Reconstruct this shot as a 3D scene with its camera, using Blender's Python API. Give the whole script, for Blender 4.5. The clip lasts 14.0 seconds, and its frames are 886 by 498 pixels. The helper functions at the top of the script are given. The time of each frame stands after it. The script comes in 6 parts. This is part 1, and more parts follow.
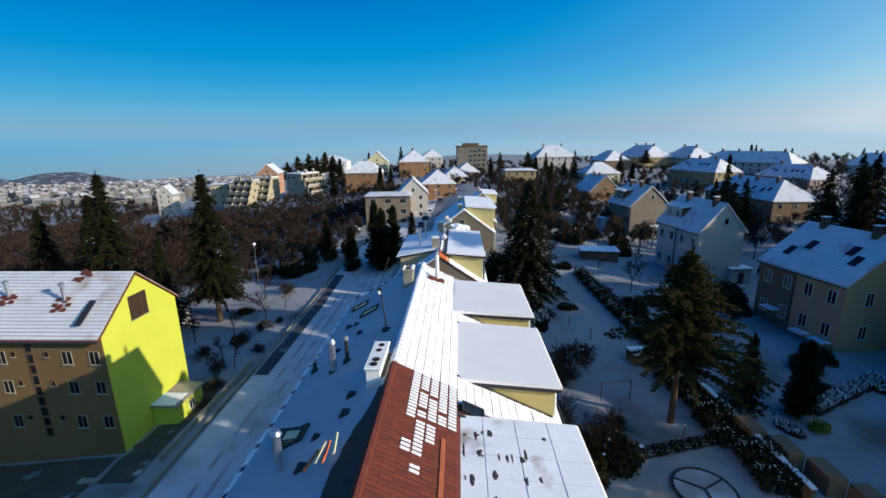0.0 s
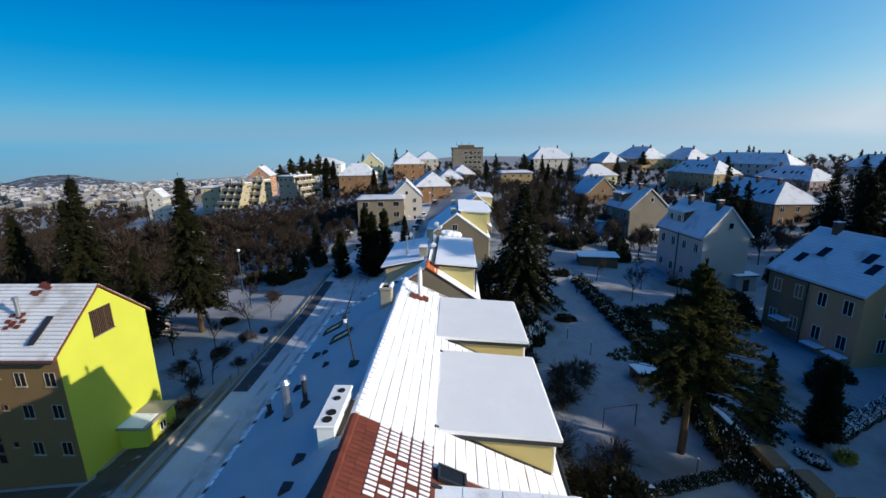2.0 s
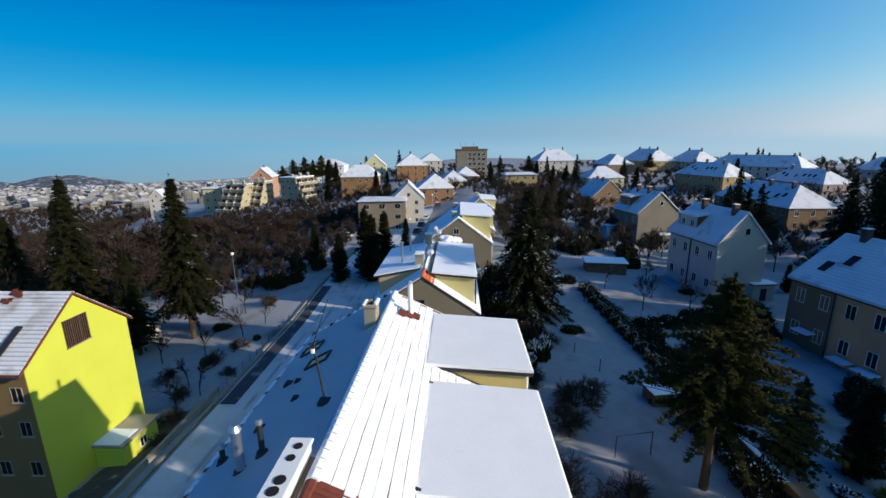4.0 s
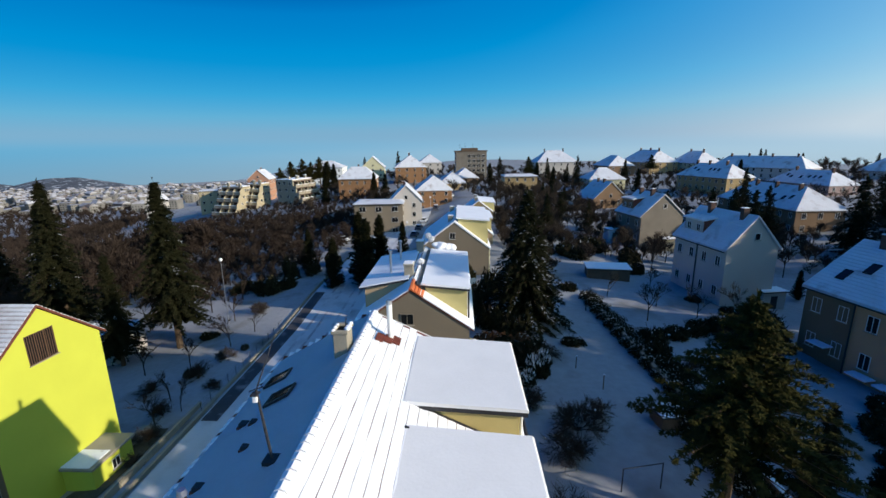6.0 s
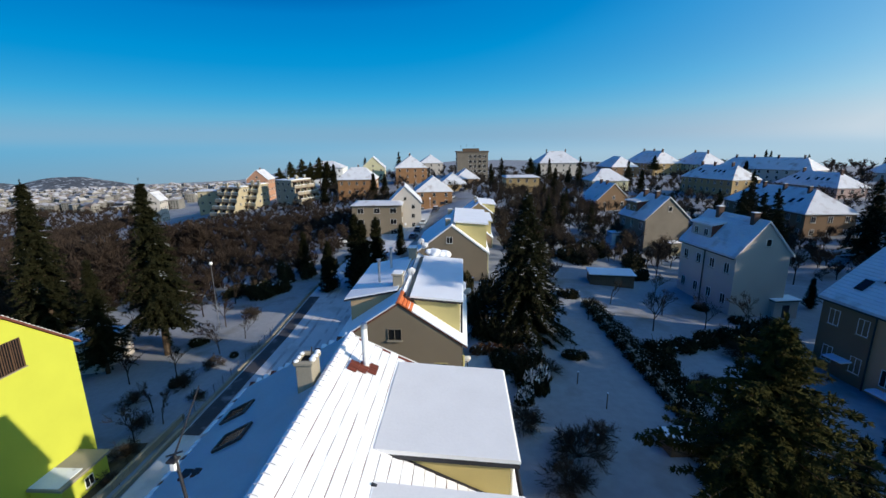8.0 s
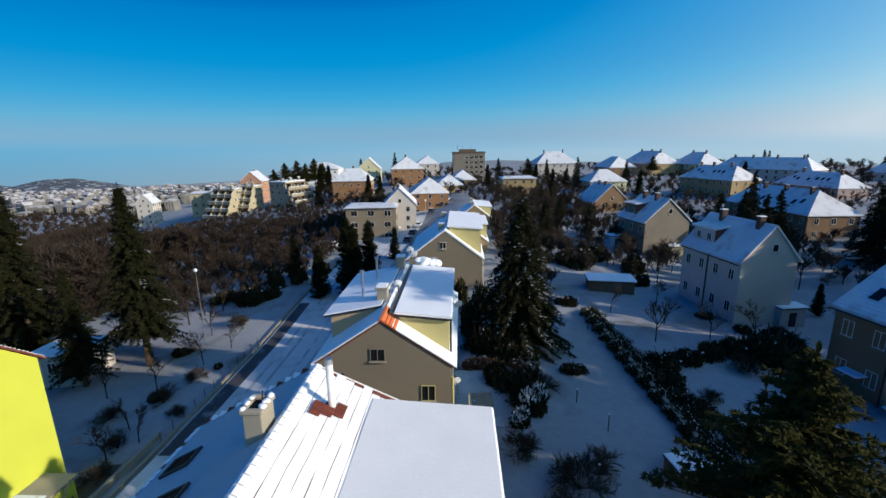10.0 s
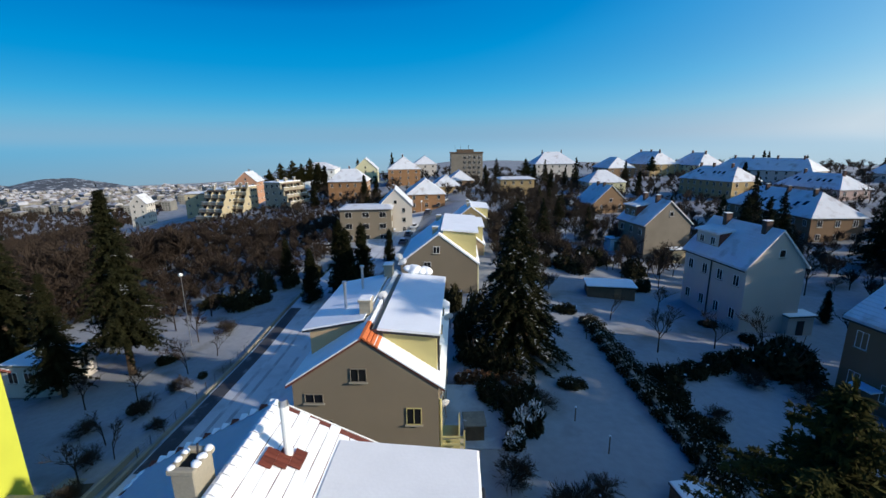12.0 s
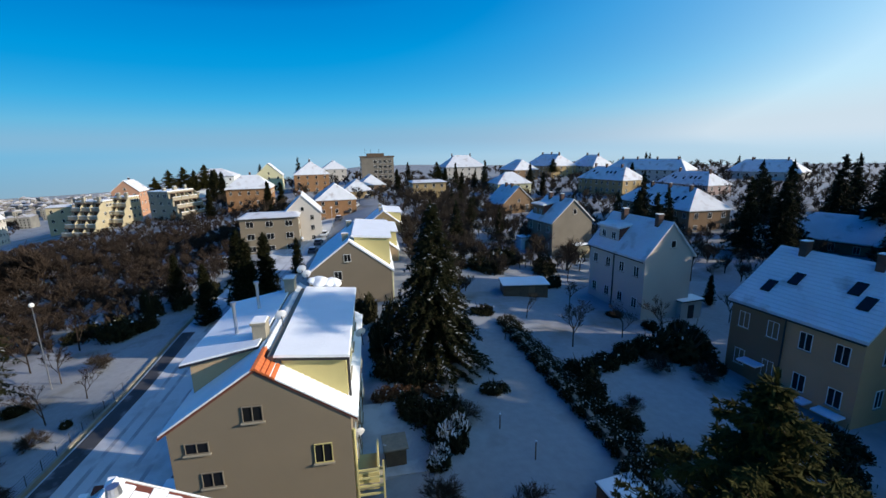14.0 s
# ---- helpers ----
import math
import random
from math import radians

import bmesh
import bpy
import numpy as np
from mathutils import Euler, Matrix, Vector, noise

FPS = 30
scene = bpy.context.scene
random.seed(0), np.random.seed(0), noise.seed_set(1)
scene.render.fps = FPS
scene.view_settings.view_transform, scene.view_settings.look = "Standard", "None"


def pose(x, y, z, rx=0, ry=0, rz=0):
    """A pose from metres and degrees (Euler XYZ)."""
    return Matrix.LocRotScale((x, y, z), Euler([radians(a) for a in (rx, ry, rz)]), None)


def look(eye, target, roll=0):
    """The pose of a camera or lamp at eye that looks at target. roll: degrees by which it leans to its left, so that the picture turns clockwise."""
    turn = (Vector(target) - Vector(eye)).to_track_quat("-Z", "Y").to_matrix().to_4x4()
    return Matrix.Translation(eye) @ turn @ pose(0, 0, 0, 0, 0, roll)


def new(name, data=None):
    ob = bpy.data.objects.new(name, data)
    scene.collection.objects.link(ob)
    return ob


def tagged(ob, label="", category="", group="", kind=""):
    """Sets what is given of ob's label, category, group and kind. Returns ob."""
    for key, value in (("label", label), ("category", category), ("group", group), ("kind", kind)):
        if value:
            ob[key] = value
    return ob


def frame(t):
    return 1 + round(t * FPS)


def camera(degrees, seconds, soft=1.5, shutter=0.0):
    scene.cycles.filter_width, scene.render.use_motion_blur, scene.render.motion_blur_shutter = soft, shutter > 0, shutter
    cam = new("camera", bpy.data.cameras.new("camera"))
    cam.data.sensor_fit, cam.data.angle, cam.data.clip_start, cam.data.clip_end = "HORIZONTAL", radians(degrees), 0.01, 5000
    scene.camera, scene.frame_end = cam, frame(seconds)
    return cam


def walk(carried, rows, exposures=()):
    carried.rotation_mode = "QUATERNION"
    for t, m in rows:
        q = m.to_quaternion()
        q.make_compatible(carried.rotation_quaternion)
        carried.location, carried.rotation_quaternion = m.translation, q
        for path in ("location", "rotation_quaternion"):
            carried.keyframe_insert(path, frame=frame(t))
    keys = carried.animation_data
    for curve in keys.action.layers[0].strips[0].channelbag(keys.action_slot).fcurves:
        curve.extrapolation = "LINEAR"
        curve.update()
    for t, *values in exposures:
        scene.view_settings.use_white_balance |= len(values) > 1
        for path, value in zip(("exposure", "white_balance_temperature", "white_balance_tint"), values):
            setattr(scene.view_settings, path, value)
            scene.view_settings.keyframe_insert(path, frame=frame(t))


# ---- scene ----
cam = camera(92.0, 14.0, soft=1.5)
PATH = [
    (0, (-1.794, -1.344, 20.325), (-2.167, 8.351, 17.904), -0.73),
    (0.5, (-1.677, -0.502, 20.328), (-2.067, 9.194, 17.913), -0.67),
    (1, (-1.527, 0.342, 20.291), (-1.888, 10.039, 17.873), -0.77),
    (1.5, (-1.353, 1.146, 20.250), (-1.725, 10.847, 17.849), -0.66),
    (2, (-1.126, 1.951, 20.248), (-1.426, 11.659, 17.867), -0.81),
    (2.5, (-0.990, 2.660, 20.188), (-1.316, 12.373, 17.832), -0.65),
    (5, (-0.311, 6.364, 20.018), (-0.731, 16.081, 17.694), -0.75),
    (5.5, (-0.108, 7.038, 20.037), (-0.468, 16.763, 17.734), -0.93),
    (6, (0.027, 7.683, 20.023), (-0.386, 17.405, 17.716), -0.77),
    (6.5, (0.212, 8.282, 20.015), (-0.177, 18.007, 17.723), -0.86),
    (7, (0.388, 8.889, 20.005), (-0.021, 18.609, 17.695), -0.76),
    (7.5, (0.517, 9.543, 20.037), (0.089, 19.265, 17.734), -0.86),
    (8, (0.701, 10.203, 20.092), (0.241, 19.924, 17.792), -0.63),
    (10.5, (1.431, 13.382, 20.265), (1.030, 23.108, 17.975), -0.78),
    (11, (1.578, 13.976, 20.287), (1.181, 23.702, 17.993), -0.71),
    (11.5, (1.724, 14.528, 20.331), (1.337, 24.257, 18.051), -0.82),
    (12, (1.887, 15.076, 20.340), (1.506, 24.803, 18.048), -0.72),
    (12.5, (2.034, 15.622, 20.374), (1.660, 25.352, 18.097), -0.72),
    (13, (2.244, 16.464, 20.170), (2.316, 26.202, 17.895), -0.93),
    (13.5, (2.346, 17.108, 20.019), (2.847, 26.838, 17.765), -0.97),
    (14, (2.338, 17.481, 19.867), (3.904, 27.104, 17.646), -1.12),
]
walk(cam, [(t, look(e, a, r)) for t, e, a, r in PATH], [(0, -0.1), (11, -0.1), (14, 0.05)])

# ---- sky and sun ----
SUN_EL, SUN_AZ = radians(20.3), radians(108.8)      # azimuth clockwise from +y
world = bpy.data.worlds.new("world")
scene.world = world
world.use_nodes = True
wn = world.node_tree
sky = wn.nodes.new("ShaderNodeTexSky")
sky.sky_type, sky.sun_disc = "NISHITA", False
sky.sun_elevation, sky.sun_rotation = SUN_EL, SUN_AZ
sky.altitude, sky.air_density, sky.dust_density, sky.ozone_density = 350, 1.0, 4.0, 3.0
chan, grey = wn.nodes.new("ShaderNodeSeparateColor"), wn.nodes.new("ShaderNodeMath")
grey.operation = "DIVIDE"                      # red over blue: how milky the air is
span = wn.nodes.new("ShaderNodeMapRange")
span.inputs["From Min"].default_value, span.inputs["From Max"].default_value = 0.25, 1.6
cold = wn.nodes.new("ShaderNodeValToRGB")      # cold clear air: deep blue overhead, pale towards horizon and sun
for pos, col in ((0.0, (0.0, 0.045, 0.26)), (0.052, (0.0, 0.08, 0.48)), (0.074, (0.0, 0.165, 0.64)), (0.09, (0.0, 0.315, 0.87)), (0.126, (0, 0.42, 0.98)), (0.23, (0.02, 0.53, 1.02)), (0.37, (0.1, 0.58, 0.96)), (0.519, (0.17, 0.54, 0.86)), (0.704, (0.2, 0.5, 0.8)), (1.0, (0.22, 0.5, 0.8))):
    e = cold.color_ramp.elements[0] if pos == 0.0 else cold.color_ramp.elements[-1] if pos == 1.0 else cold.color_ramp.elements.new(pos)
    e.color = (*col, 1)
back = wn.nodes["Background"]
back.inputs["Strength"].default_value = 0.72
wn.links.new(sky.outputs[0], chan.inputs["Color"])
wn.links.new(chan.outputs["Red"], grey.inputs[0])
wn.links.new(chan.outputs["Blue"], grey.inputs[1])
wn.links.new(grey.outputs[0], span.inputs["Value"])
wn.links.new(span.outputs["Result"], cold.inputs["Fac"])
# the milky glow of fine ice dust around the sun
mie = wn.nodes.new("ShaderNodeTexSky")
mie.sky_type, mie.sun_disc = "NISHITA", False
mie.sun_elevation, mie.sun_rotation = SUN_EL, SUN_AZ
mie.altitude, mie.air_density, mie.dust_density, mie.ozone_density = 350, 0.0, 3.0, 0.0
mie_red, halo, tint, both = wn.nodes.new("ShaderNodeSeparateColor"), wn.nodes.new("ShaderNodeMapRange"), wn.nodes.new("ShaderNodeMix"), wn.nodes.new("ShaderNodeMix")
halo.inputs["From Min"].default_value, halo.inputs["From Max"].default_value = 0.3, 2.0
for nd, how in ((tint, "MULTIPLY"), (both, "ADD")):
    nd.data_type, nd.blend_type = "RGBA", how
    nd.inputs["Factor"].default_value = 1.0
tint.inputs["B"].default_value = (0.62, 0.5, 0.34, 1)
wn.links.new(mie.outputs[0], mie_red.inputs["Color"])
wn.links.new(mie_red.outputs["Red"], halo.inputs["Value"])
wn.links.new(halo.outputs["Result"], tint.inputs["A"])
wn.links.new(cold.outputs["Color"], both.inputs["A"])
wn.links.new(tint.outputs["Result"], both.inputs["B"])
wn.links.new(both.outputs["Result"], back.inputs["Color"])
sun = new("sun", bpy.data.lights.new("sun", "SUN"))
sun.data.energy, sun.data.angle, sun.data.color = 5.4, radians(0.5), (1.0, 0.9, 0.75)
sun_dir = Vector((math.sin(SUN_AZ) * math.cos(SUN_EL), math.cos(SUN_AZ) * math.cos(SUN_EL), math.sin(SUN_EL)))
sun.matrix_world = look(sun_dir * 100, (0, 0, 0))


# ---- materials ----
def mat(name, color, rough=0.85, vary=0.25, scale=1.5, bump=0.2, bscale=20.0, metal=0.0, second=None, mix=(0.45, 0.6), detail=6.0, rnd=0.0, spec=0.3):
    """Procedural surface: base colour varied by a coarse and a fine noise, optional second colour in patches, and bump."""
    m = bpy.data.materials.new(name)
    m.use_nodes = True
    n, l = m.node_tree.nodes, m.node_tree.links
    b = n["Principled BSDF"]
    b.inputs["Roughness"].default_value, b.inputs["Metallic"].default_value = rough, metal
    b.inputs["Specular IOR Level"].default_value = spec
    tc = n.new("ShaderNodeTexCoord")
    big, fine = n.new("ShaderNodeTexNoise"), n.new("ShaderNodeTexNoise")
    big.inputs["Scale"].default_value, big.inputs["Detail"].default_value = scale, detail
    fine.inputs["Scale"].default_value, fine.inputs["Detail"].default_value = bscale, 4
    l.new(tc.outputs["Object"], big.inputs["Vector"])
    l.new(tc.outputs["Object"], fine.inputs["Vector"])
    ramp = n.new("ShaderNodeValToRGB")
    lo = [c * (1 - vary) for c in color]
    hi = [min(1, c * (1 + vary * 0.6)) for c in color]
    ramp.color_ramp.elements[0].position, ramp.color_ramp.elements[1].position = 0.3, 0.7
    ramp.color_ramp.elements[0].color, ramp.color_ramp.elements[1].color = (*lo, 1), (*hi, 1)
    add = n.new("ShaderNodeMath")
    add.operation = "MULTIPLY_ADD"
    add.inputs[1].default_value = 0.35
    l.new(fine.outputs["Fac"], add.inputs[0])
    sc = n.new("ShaderNodeMath")
    sc.operation = "MULTIPLY"
    sc.inputs[1].default_value = 0.65
    l.new(big.outputs["Fac"], sc.inputs[0])
    l.new(sc.outputs[0], add.inputs[2])
    l.new(add.outputs[0], ramp.inputs["Fac"])
    out = ramp.outputs["Color"]
    if second:
        patch = n.new("ShaderNodeTexNoise")
        patch.inputs["Scale"].default_value, patch.inputs["Detail"].default_value = scale * 0.7 + 0.05, 7
        l.new(tc.outputs["Object"], patch.inputs["Vector"])
        pr = n.new("ShaderNodeValToRGB")
        pr.color_ramp.elements[0].position, pr.color_ramp.elements[1].position = mix
        l.new(patch.outputs["Fac"], pr.inputs["Fac"])
        mx = n.new("ShaderNodeMix")
        mx.data_type = "RGBA"
        l.new(pr.outputs["Color"], mx.inputs["Factor"])
        l.new(out, mx.inputs["A"])
        mx.inputs["B"].default_value = (*second, 1)
        out = mx.outputs["Result"]
    if rnd:
        info, hsv, mp = n.new("ShaderNodeObjectInfo"), n.new("ShaderNodeHueSaturation"), n.new("ShaderNodeMapRange")
        mp.inputs["To Min"].default_value, mp.inputs["To Max"].default_value = 1 - rnd, 1 + rnd
        l.new(info.outputs["Random"], mp.inputs["Value"])
        l.new(mp.outputs["Result"], hsv.inputs["Value"])
        l.new(out, hsv.inputs["Color"])
        out = hsv.outputs["Color"]
    l.new(out, b.inputs["Base Color"])
    if bump:
        bp = n.new("ShaderNodeBump")
        bp.inputs["Strength"].default_value, bp.inputs["Distance"].default_value = bump, 0.05
        l.new(fine.outputs["Fac"], bp.inputs["Height"])
        l.new(bp.outputs["Normal"], b.inputs["Normal"])
    return m


SNOW = mat("snow", (0.86, 0.87, 0.9), 0.7, 0.06, 0.6, 0.25, 7.0)
SNOW_TOP = mat("snow_smooth", (0.8, 0.785, 0.775), 0.75, 0.05, 0.8, 0.12, 9.0)
SNOW_THIN = mat("snow_thin", (0.8, 0.81, 0.84), 0.8, 0.1, 0.9, 0.3, 10.0, second=(0.33, 0.29, 0.27), mix=(0.62, 0.76))
SNOW_ROOF = mat("snow_on_tiles", (0.66, 0.67, 0.7), 0.75, 0.12, 0.5, 0.3, 6.0, second=(0.36, 0.31, 0.3), mix=(0.56, 0.76))
# Snow far below its real brightness: garden shade is put into the base colour.
GROUND = mat("shade_toned_snow", (0.31, 0.32, 0.34), 0.9, 0.2, 0.1, 0.5, 1.6, second=(0.13, 0.11, 0.08), mix=(0.53, 0.73))
ROAD = mat("snowy_road", (0.56, 0.57, 0.6), 0.85, 0.12, 0.25, 0.3, 6.0, second=(0.3, 0.3, 0.32), mix=(0.5, 0.75))
RUT = mat("wet_rut", (0.06, 0.06, 0.065), 0.7, 0.3, 0.5, 0.2, 8.0, second=(0.3, 0.3, 0.32), mix=(0.56, 0.74))
TRACK = mat("trodden_track", (0.36, 0.36, 0.39), 0.85, 0.2, 0.4, 0.3, 8.0, second=(0.55, 0.56, 0.59), mix=(0.45, 0.6))
THAW = mat("thawed_soil", (0.09, 0.075, 0.05), 0.95, 0.35, 0.5, 0.5, 4.0, second=(0.5, 0.51, 0.53), mix=(0.62, 0.74))
MOSS = mat("dark_moss", (0.06, 0.05, 0.045), 0.95, 0.3, 3.0, 0.4, 20.0)
BROWN_PAINT = mat("brown_paint", (0.13, 0.075, 0.045), 0.7, 0.15, 2.0, 0.1, 20.0)
TILE = mat("red_tile", (0.155, 0.038, 0.023), 0.8, 0.25, 2.0, 0.25, 30.0, rnd=0.16)
TILE_DARK = mat("dark_red_tile", (0.16, 0.05, 0.035), 0.8, 0.3, 3.0, 0.25, 30.0)
RUSTY = mat("rusty_orange_tile", (0.36, 0.1, 0.04), 0.8, 0.35, 2.0, 0.2, 25.0)
ORANGE = mat("orange_tile", (0.62, 0.16, 0.05), 0.7, 0.25, 3.0, 0.2, 25.0)
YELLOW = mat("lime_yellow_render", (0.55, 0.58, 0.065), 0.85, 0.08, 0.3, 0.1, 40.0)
# Browner side paint, with missing shade also put into the colour.
YELLOW_DULL = mat("yellow_side_shade_render", (0.19, 0.118, 0.05), 0.85, 0.12, 0.3, 0.1, 40.0)
TAN = mat("tan_render", (0.5, 0.4, 0.16), 0.85, 0.12, 0.6, 0.12, 40.0)
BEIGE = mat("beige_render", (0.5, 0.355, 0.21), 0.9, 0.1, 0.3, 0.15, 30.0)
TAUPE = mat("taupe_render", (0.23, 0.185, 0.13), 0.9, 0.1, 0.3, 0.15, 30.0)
PALE_YELLOW = mat("pale_yellow_render", (0.52, 0.45, 0.2), 0.85, 0.1, 0.3, 0.1, 30.0)
CREAM = mat("cream_render", (0.62, 0.58, 0.36), 0.85, 0.1, 0.3, 0.1, 30.0)
PALE = mat("pale_grey_render", (0.52, 0.48, 0.43), 0.9, 0.1, 0.2, 0.1, 30.0)
OCHRE = mat("ochre_render", (0.36, 0.26, 0.13), 0.9, 0.14, 0.25, 0.12, 30.0)
BROWN = mat("brown_render", (0.21, 0.135, 0.08), 0.9, 0.15, 0.25, 0.12, 30.0)
PINK = mat("pinkish_render", (0.42, 0.31, 0.28), 0.9, 0.14, 0.25, 0.12, 30.0)
CHIM = mat("sooty_brick", (0.1, 0.06, 0.048), 0.9, 0.25, 2.0, 0.2, 20.0)
DIM_CONCRETE = mat("stain_shade_concrete", (0.2, 0.175, 0.14), 0.9, 0.2, 0.4, 0.2, 12.0)
BRICK = mat("orange_brick", (0.29, 0.155, 0.075), 0.9, 0.2, 0.6, 0.15, 20.0)
SAND = mat("sand_render", (0.54, 0.32, 0.17), 0.9, 0.12, 0.3, 0.12, 30.0)
SALMON = mat("salmon_render", (0.46, 0.25, 0.16), 0.9, 0.12, 0.4, 0.1, 20.0)
CONCRETE = mat("concrete", (0.32, 0.285, 0.22), 0.9, 0.18, 0.5, 0.2, 12.0)
DULL_CREAM = mat("dull_cream_render", (0.42, 0.36, 0.24), 0.9, 0.15, 0.4, 0.1, 20.0)
WHITE = mat("white_paint", (0.8, 0.8, 0.77), 0.7, 0.08, 1.0, 0.05, 20.0)
DARK = mat("dark_metal", (0.04, 0.04, 0.045), 0.5, 0.2, 2.0, 0.1, 20.0, metal=0.3)
STEEL = mat("galvanised_steel", (0.55, 0.56, 0.58), 0.35, 0.15, 3.0, 0.1, 20.0, metal=0.9)
WOOD = mat("weathered_wood", (0.13, 0.09, 0.06), 0.85, 0.3, 2.0, 0.3, 15.0)
STONE = mat("rough_stone", (0.25, 0.22, 0.18), 0.95, 0.3, 1.5, 0.5, 6.0, second=(0.8, 0.8, 0.84), mix=(0.6, 0.68))
BARK = mat("bark", (0.09, 0.065, 0.045), 0.95, 0.35, 3.0, 0.5, 15.0, spec=0.05)
TWIG = mat("bare_twigs", (0.045, 0.033, 0.026), 0.95, 0.3, 0.3, 0.0, 3.0, spec=0.05)
TWIG_GREY = mat("grey_twigs", (0.055, 0.043, 0.033), 0.95, 0.3, 0.3, 0.0, 3.0, spec=0.05)
NEEDLE = mat("spruce_needles", (0.02, 0.021, 0.009), 0.8, 0.45, 0.8, 0.0, 5.0, spec=0.05)
NEEDLE_FROST = mat("frosted_needles", (0.34, 0.35, 0.37), 0.85, 0.4, 0.8, 0.0, 5.0)
PINE = mat("pine_needles", (0.046, 0.044, 0.012), 0.8, 0.5, 0.7, 0.0, 5.0, spec=0.05)
HEDGE = mat("hedge_leaves", (0.032, 0.03, 0.015), 0.85, 0.45, 1.2, 0.0, 5.0, spec=0.05)
RUST = mat("russet_leaves", (0.16, 0.07, 0.03), 0.85, 0.4, 1.2, 0.0, 5.0)
GLASS = mat("window_glass", (0.015, 0.016, 0.018), 0.12, 0.3, 0.5, 0.0, 2.0, spec=0.25)
LAMPW = mat("lamp_head", (0.85, 0.85, 0.85), 0.4, 0.03, 1.0, 0.0, 2.0)
CARB = mat("car_paint_dark", (0.03, 0.035, 0.05), 0.3, 0.1, 1.0, 0.0, 2.0, spec=0.6)
CARW = mat("car_paint_light", (0.6, 0.62, 0.65), 0.3, 0.1, 1.0, 0.0, 2.0, spec=0.6)
RUBBER = mat("rubber", (0.02, 0.02, 0.02), 0.9, 0.1, 1.0, 0.0, 2.0)
BLACK = mat("soot", (0.015, 0.014, 0.013), 0.95, 0.2, 1.0, 0.0, 2.0)


# ---- building blocks ----
def mesh_of(name, bm, material, smooth=False):
    me = bpy.data.meshes.new(name)
    bm.to_mesh(me)
    bm.free()
    for m in material if isinstance(material, (list, tuple)) else [material]:
        me.materials.append(m)
    if smooth:
        me.shade_smooth()
    return me


def part(name, bm, material, parent=None, label="", smooth=False):
    """One bmesh as one mesh object under a thing or a part."""
    ob = new(name, mesh_of(name, bm, material, smooth))
    ob.parent = parent
    if label:
        ob["label"] = label
    return ob


def shared(name, me, parent, m):
    ob = new(name, me)
    ob.parent = parent
    ob.matrix_basis = m
    return ob


def thing(name, m, label, category, group="", kind=""):
    ob = new(name)
    ob.empty_display_size = 0.2
    ob.matrix_basis = m
    return tagged(ob, label, category, group, kind)


def box(bm, x0, x1, y0, y1, z0, z1, mi=0):
    v = [bm.verts.new(c) for c in ((x0, y0, z0), (x1, y0, z0), (x1, y1, z0), (x0, y1, z0), (x0, y0, z1), (x1, y0, z1), (x1, y1, z1), (x0, y1, z1))]
    for f in ((0, 3, 2, 1), (4, 5, 6, 7), (0, 1, 5, 4), (1, 2, 6, 5), (2, 3, 7, 6), (3, 0, 4, 7)):
        bm.faces.new([v[i] for i in f]).material_index = mi
    return bm


def extrude(bm, poly, axis, a, b, mi=0):
    """A closed polygon of (u, z) swept along x or y from a to b."""
    at = (lambda u, z, s: (s, u, z)) if axis == "x" else (lambda u, z, s: (u, s, z))
    p, q = [bm.verts.new(at(u, z, a)) for u, z in poly], [bm.verts.new(at(u, z, b)) for u, z in poly]
    n = len(poly)
    bm.faces.new(p).material_index = mi
    bm.faces.new(q[::-1]).material_index = mi
    for i in range(n):
        bm.faces.new((p[i], q[i], q[(i + 1) % n], p[(i + 1) % n])).material_index = mi
    bmesh.ops.recalc_face_normals(bm, faces=bm.faces)
    return bm


def tube(bm, a, b, r0, r1=None, sides=8, mi=0, caps=True):
    r1 = r0 if r1 is None else r1
    a, b = Vector(a), Vector(b)
    q = (b - a).to_track_quat("Z", "Y")
    ring = lambda c, r: [bm.verts.new(c + q @ Vector((r * math.cos(6.2832 * i / sides), r * math.sin(6.2832 * i / sides), 0))) for i in range(sides)]
    lo, hi = ring(a, r0), ring(b, r1)
    for i in range(sides):
        bm.faces.new((lo[i], lo[(i + 1) % sides], hi[(i + 1) % sides], hi[i])).material_index = mi
    if caps:
        bm.faces.new(lo[::-1]).material_index = mi
        bm.faces.new(hi).material_index = mi
    return bm


def bevel(bm, w, seg=2):
    bmesh.ops.bevel(bm, geom=list(bm.edges), offset=w, segments=seg, affect="EDGES", profile=0.5)
    return bm


def B():
    return bmesh.new()


CACHE = {}


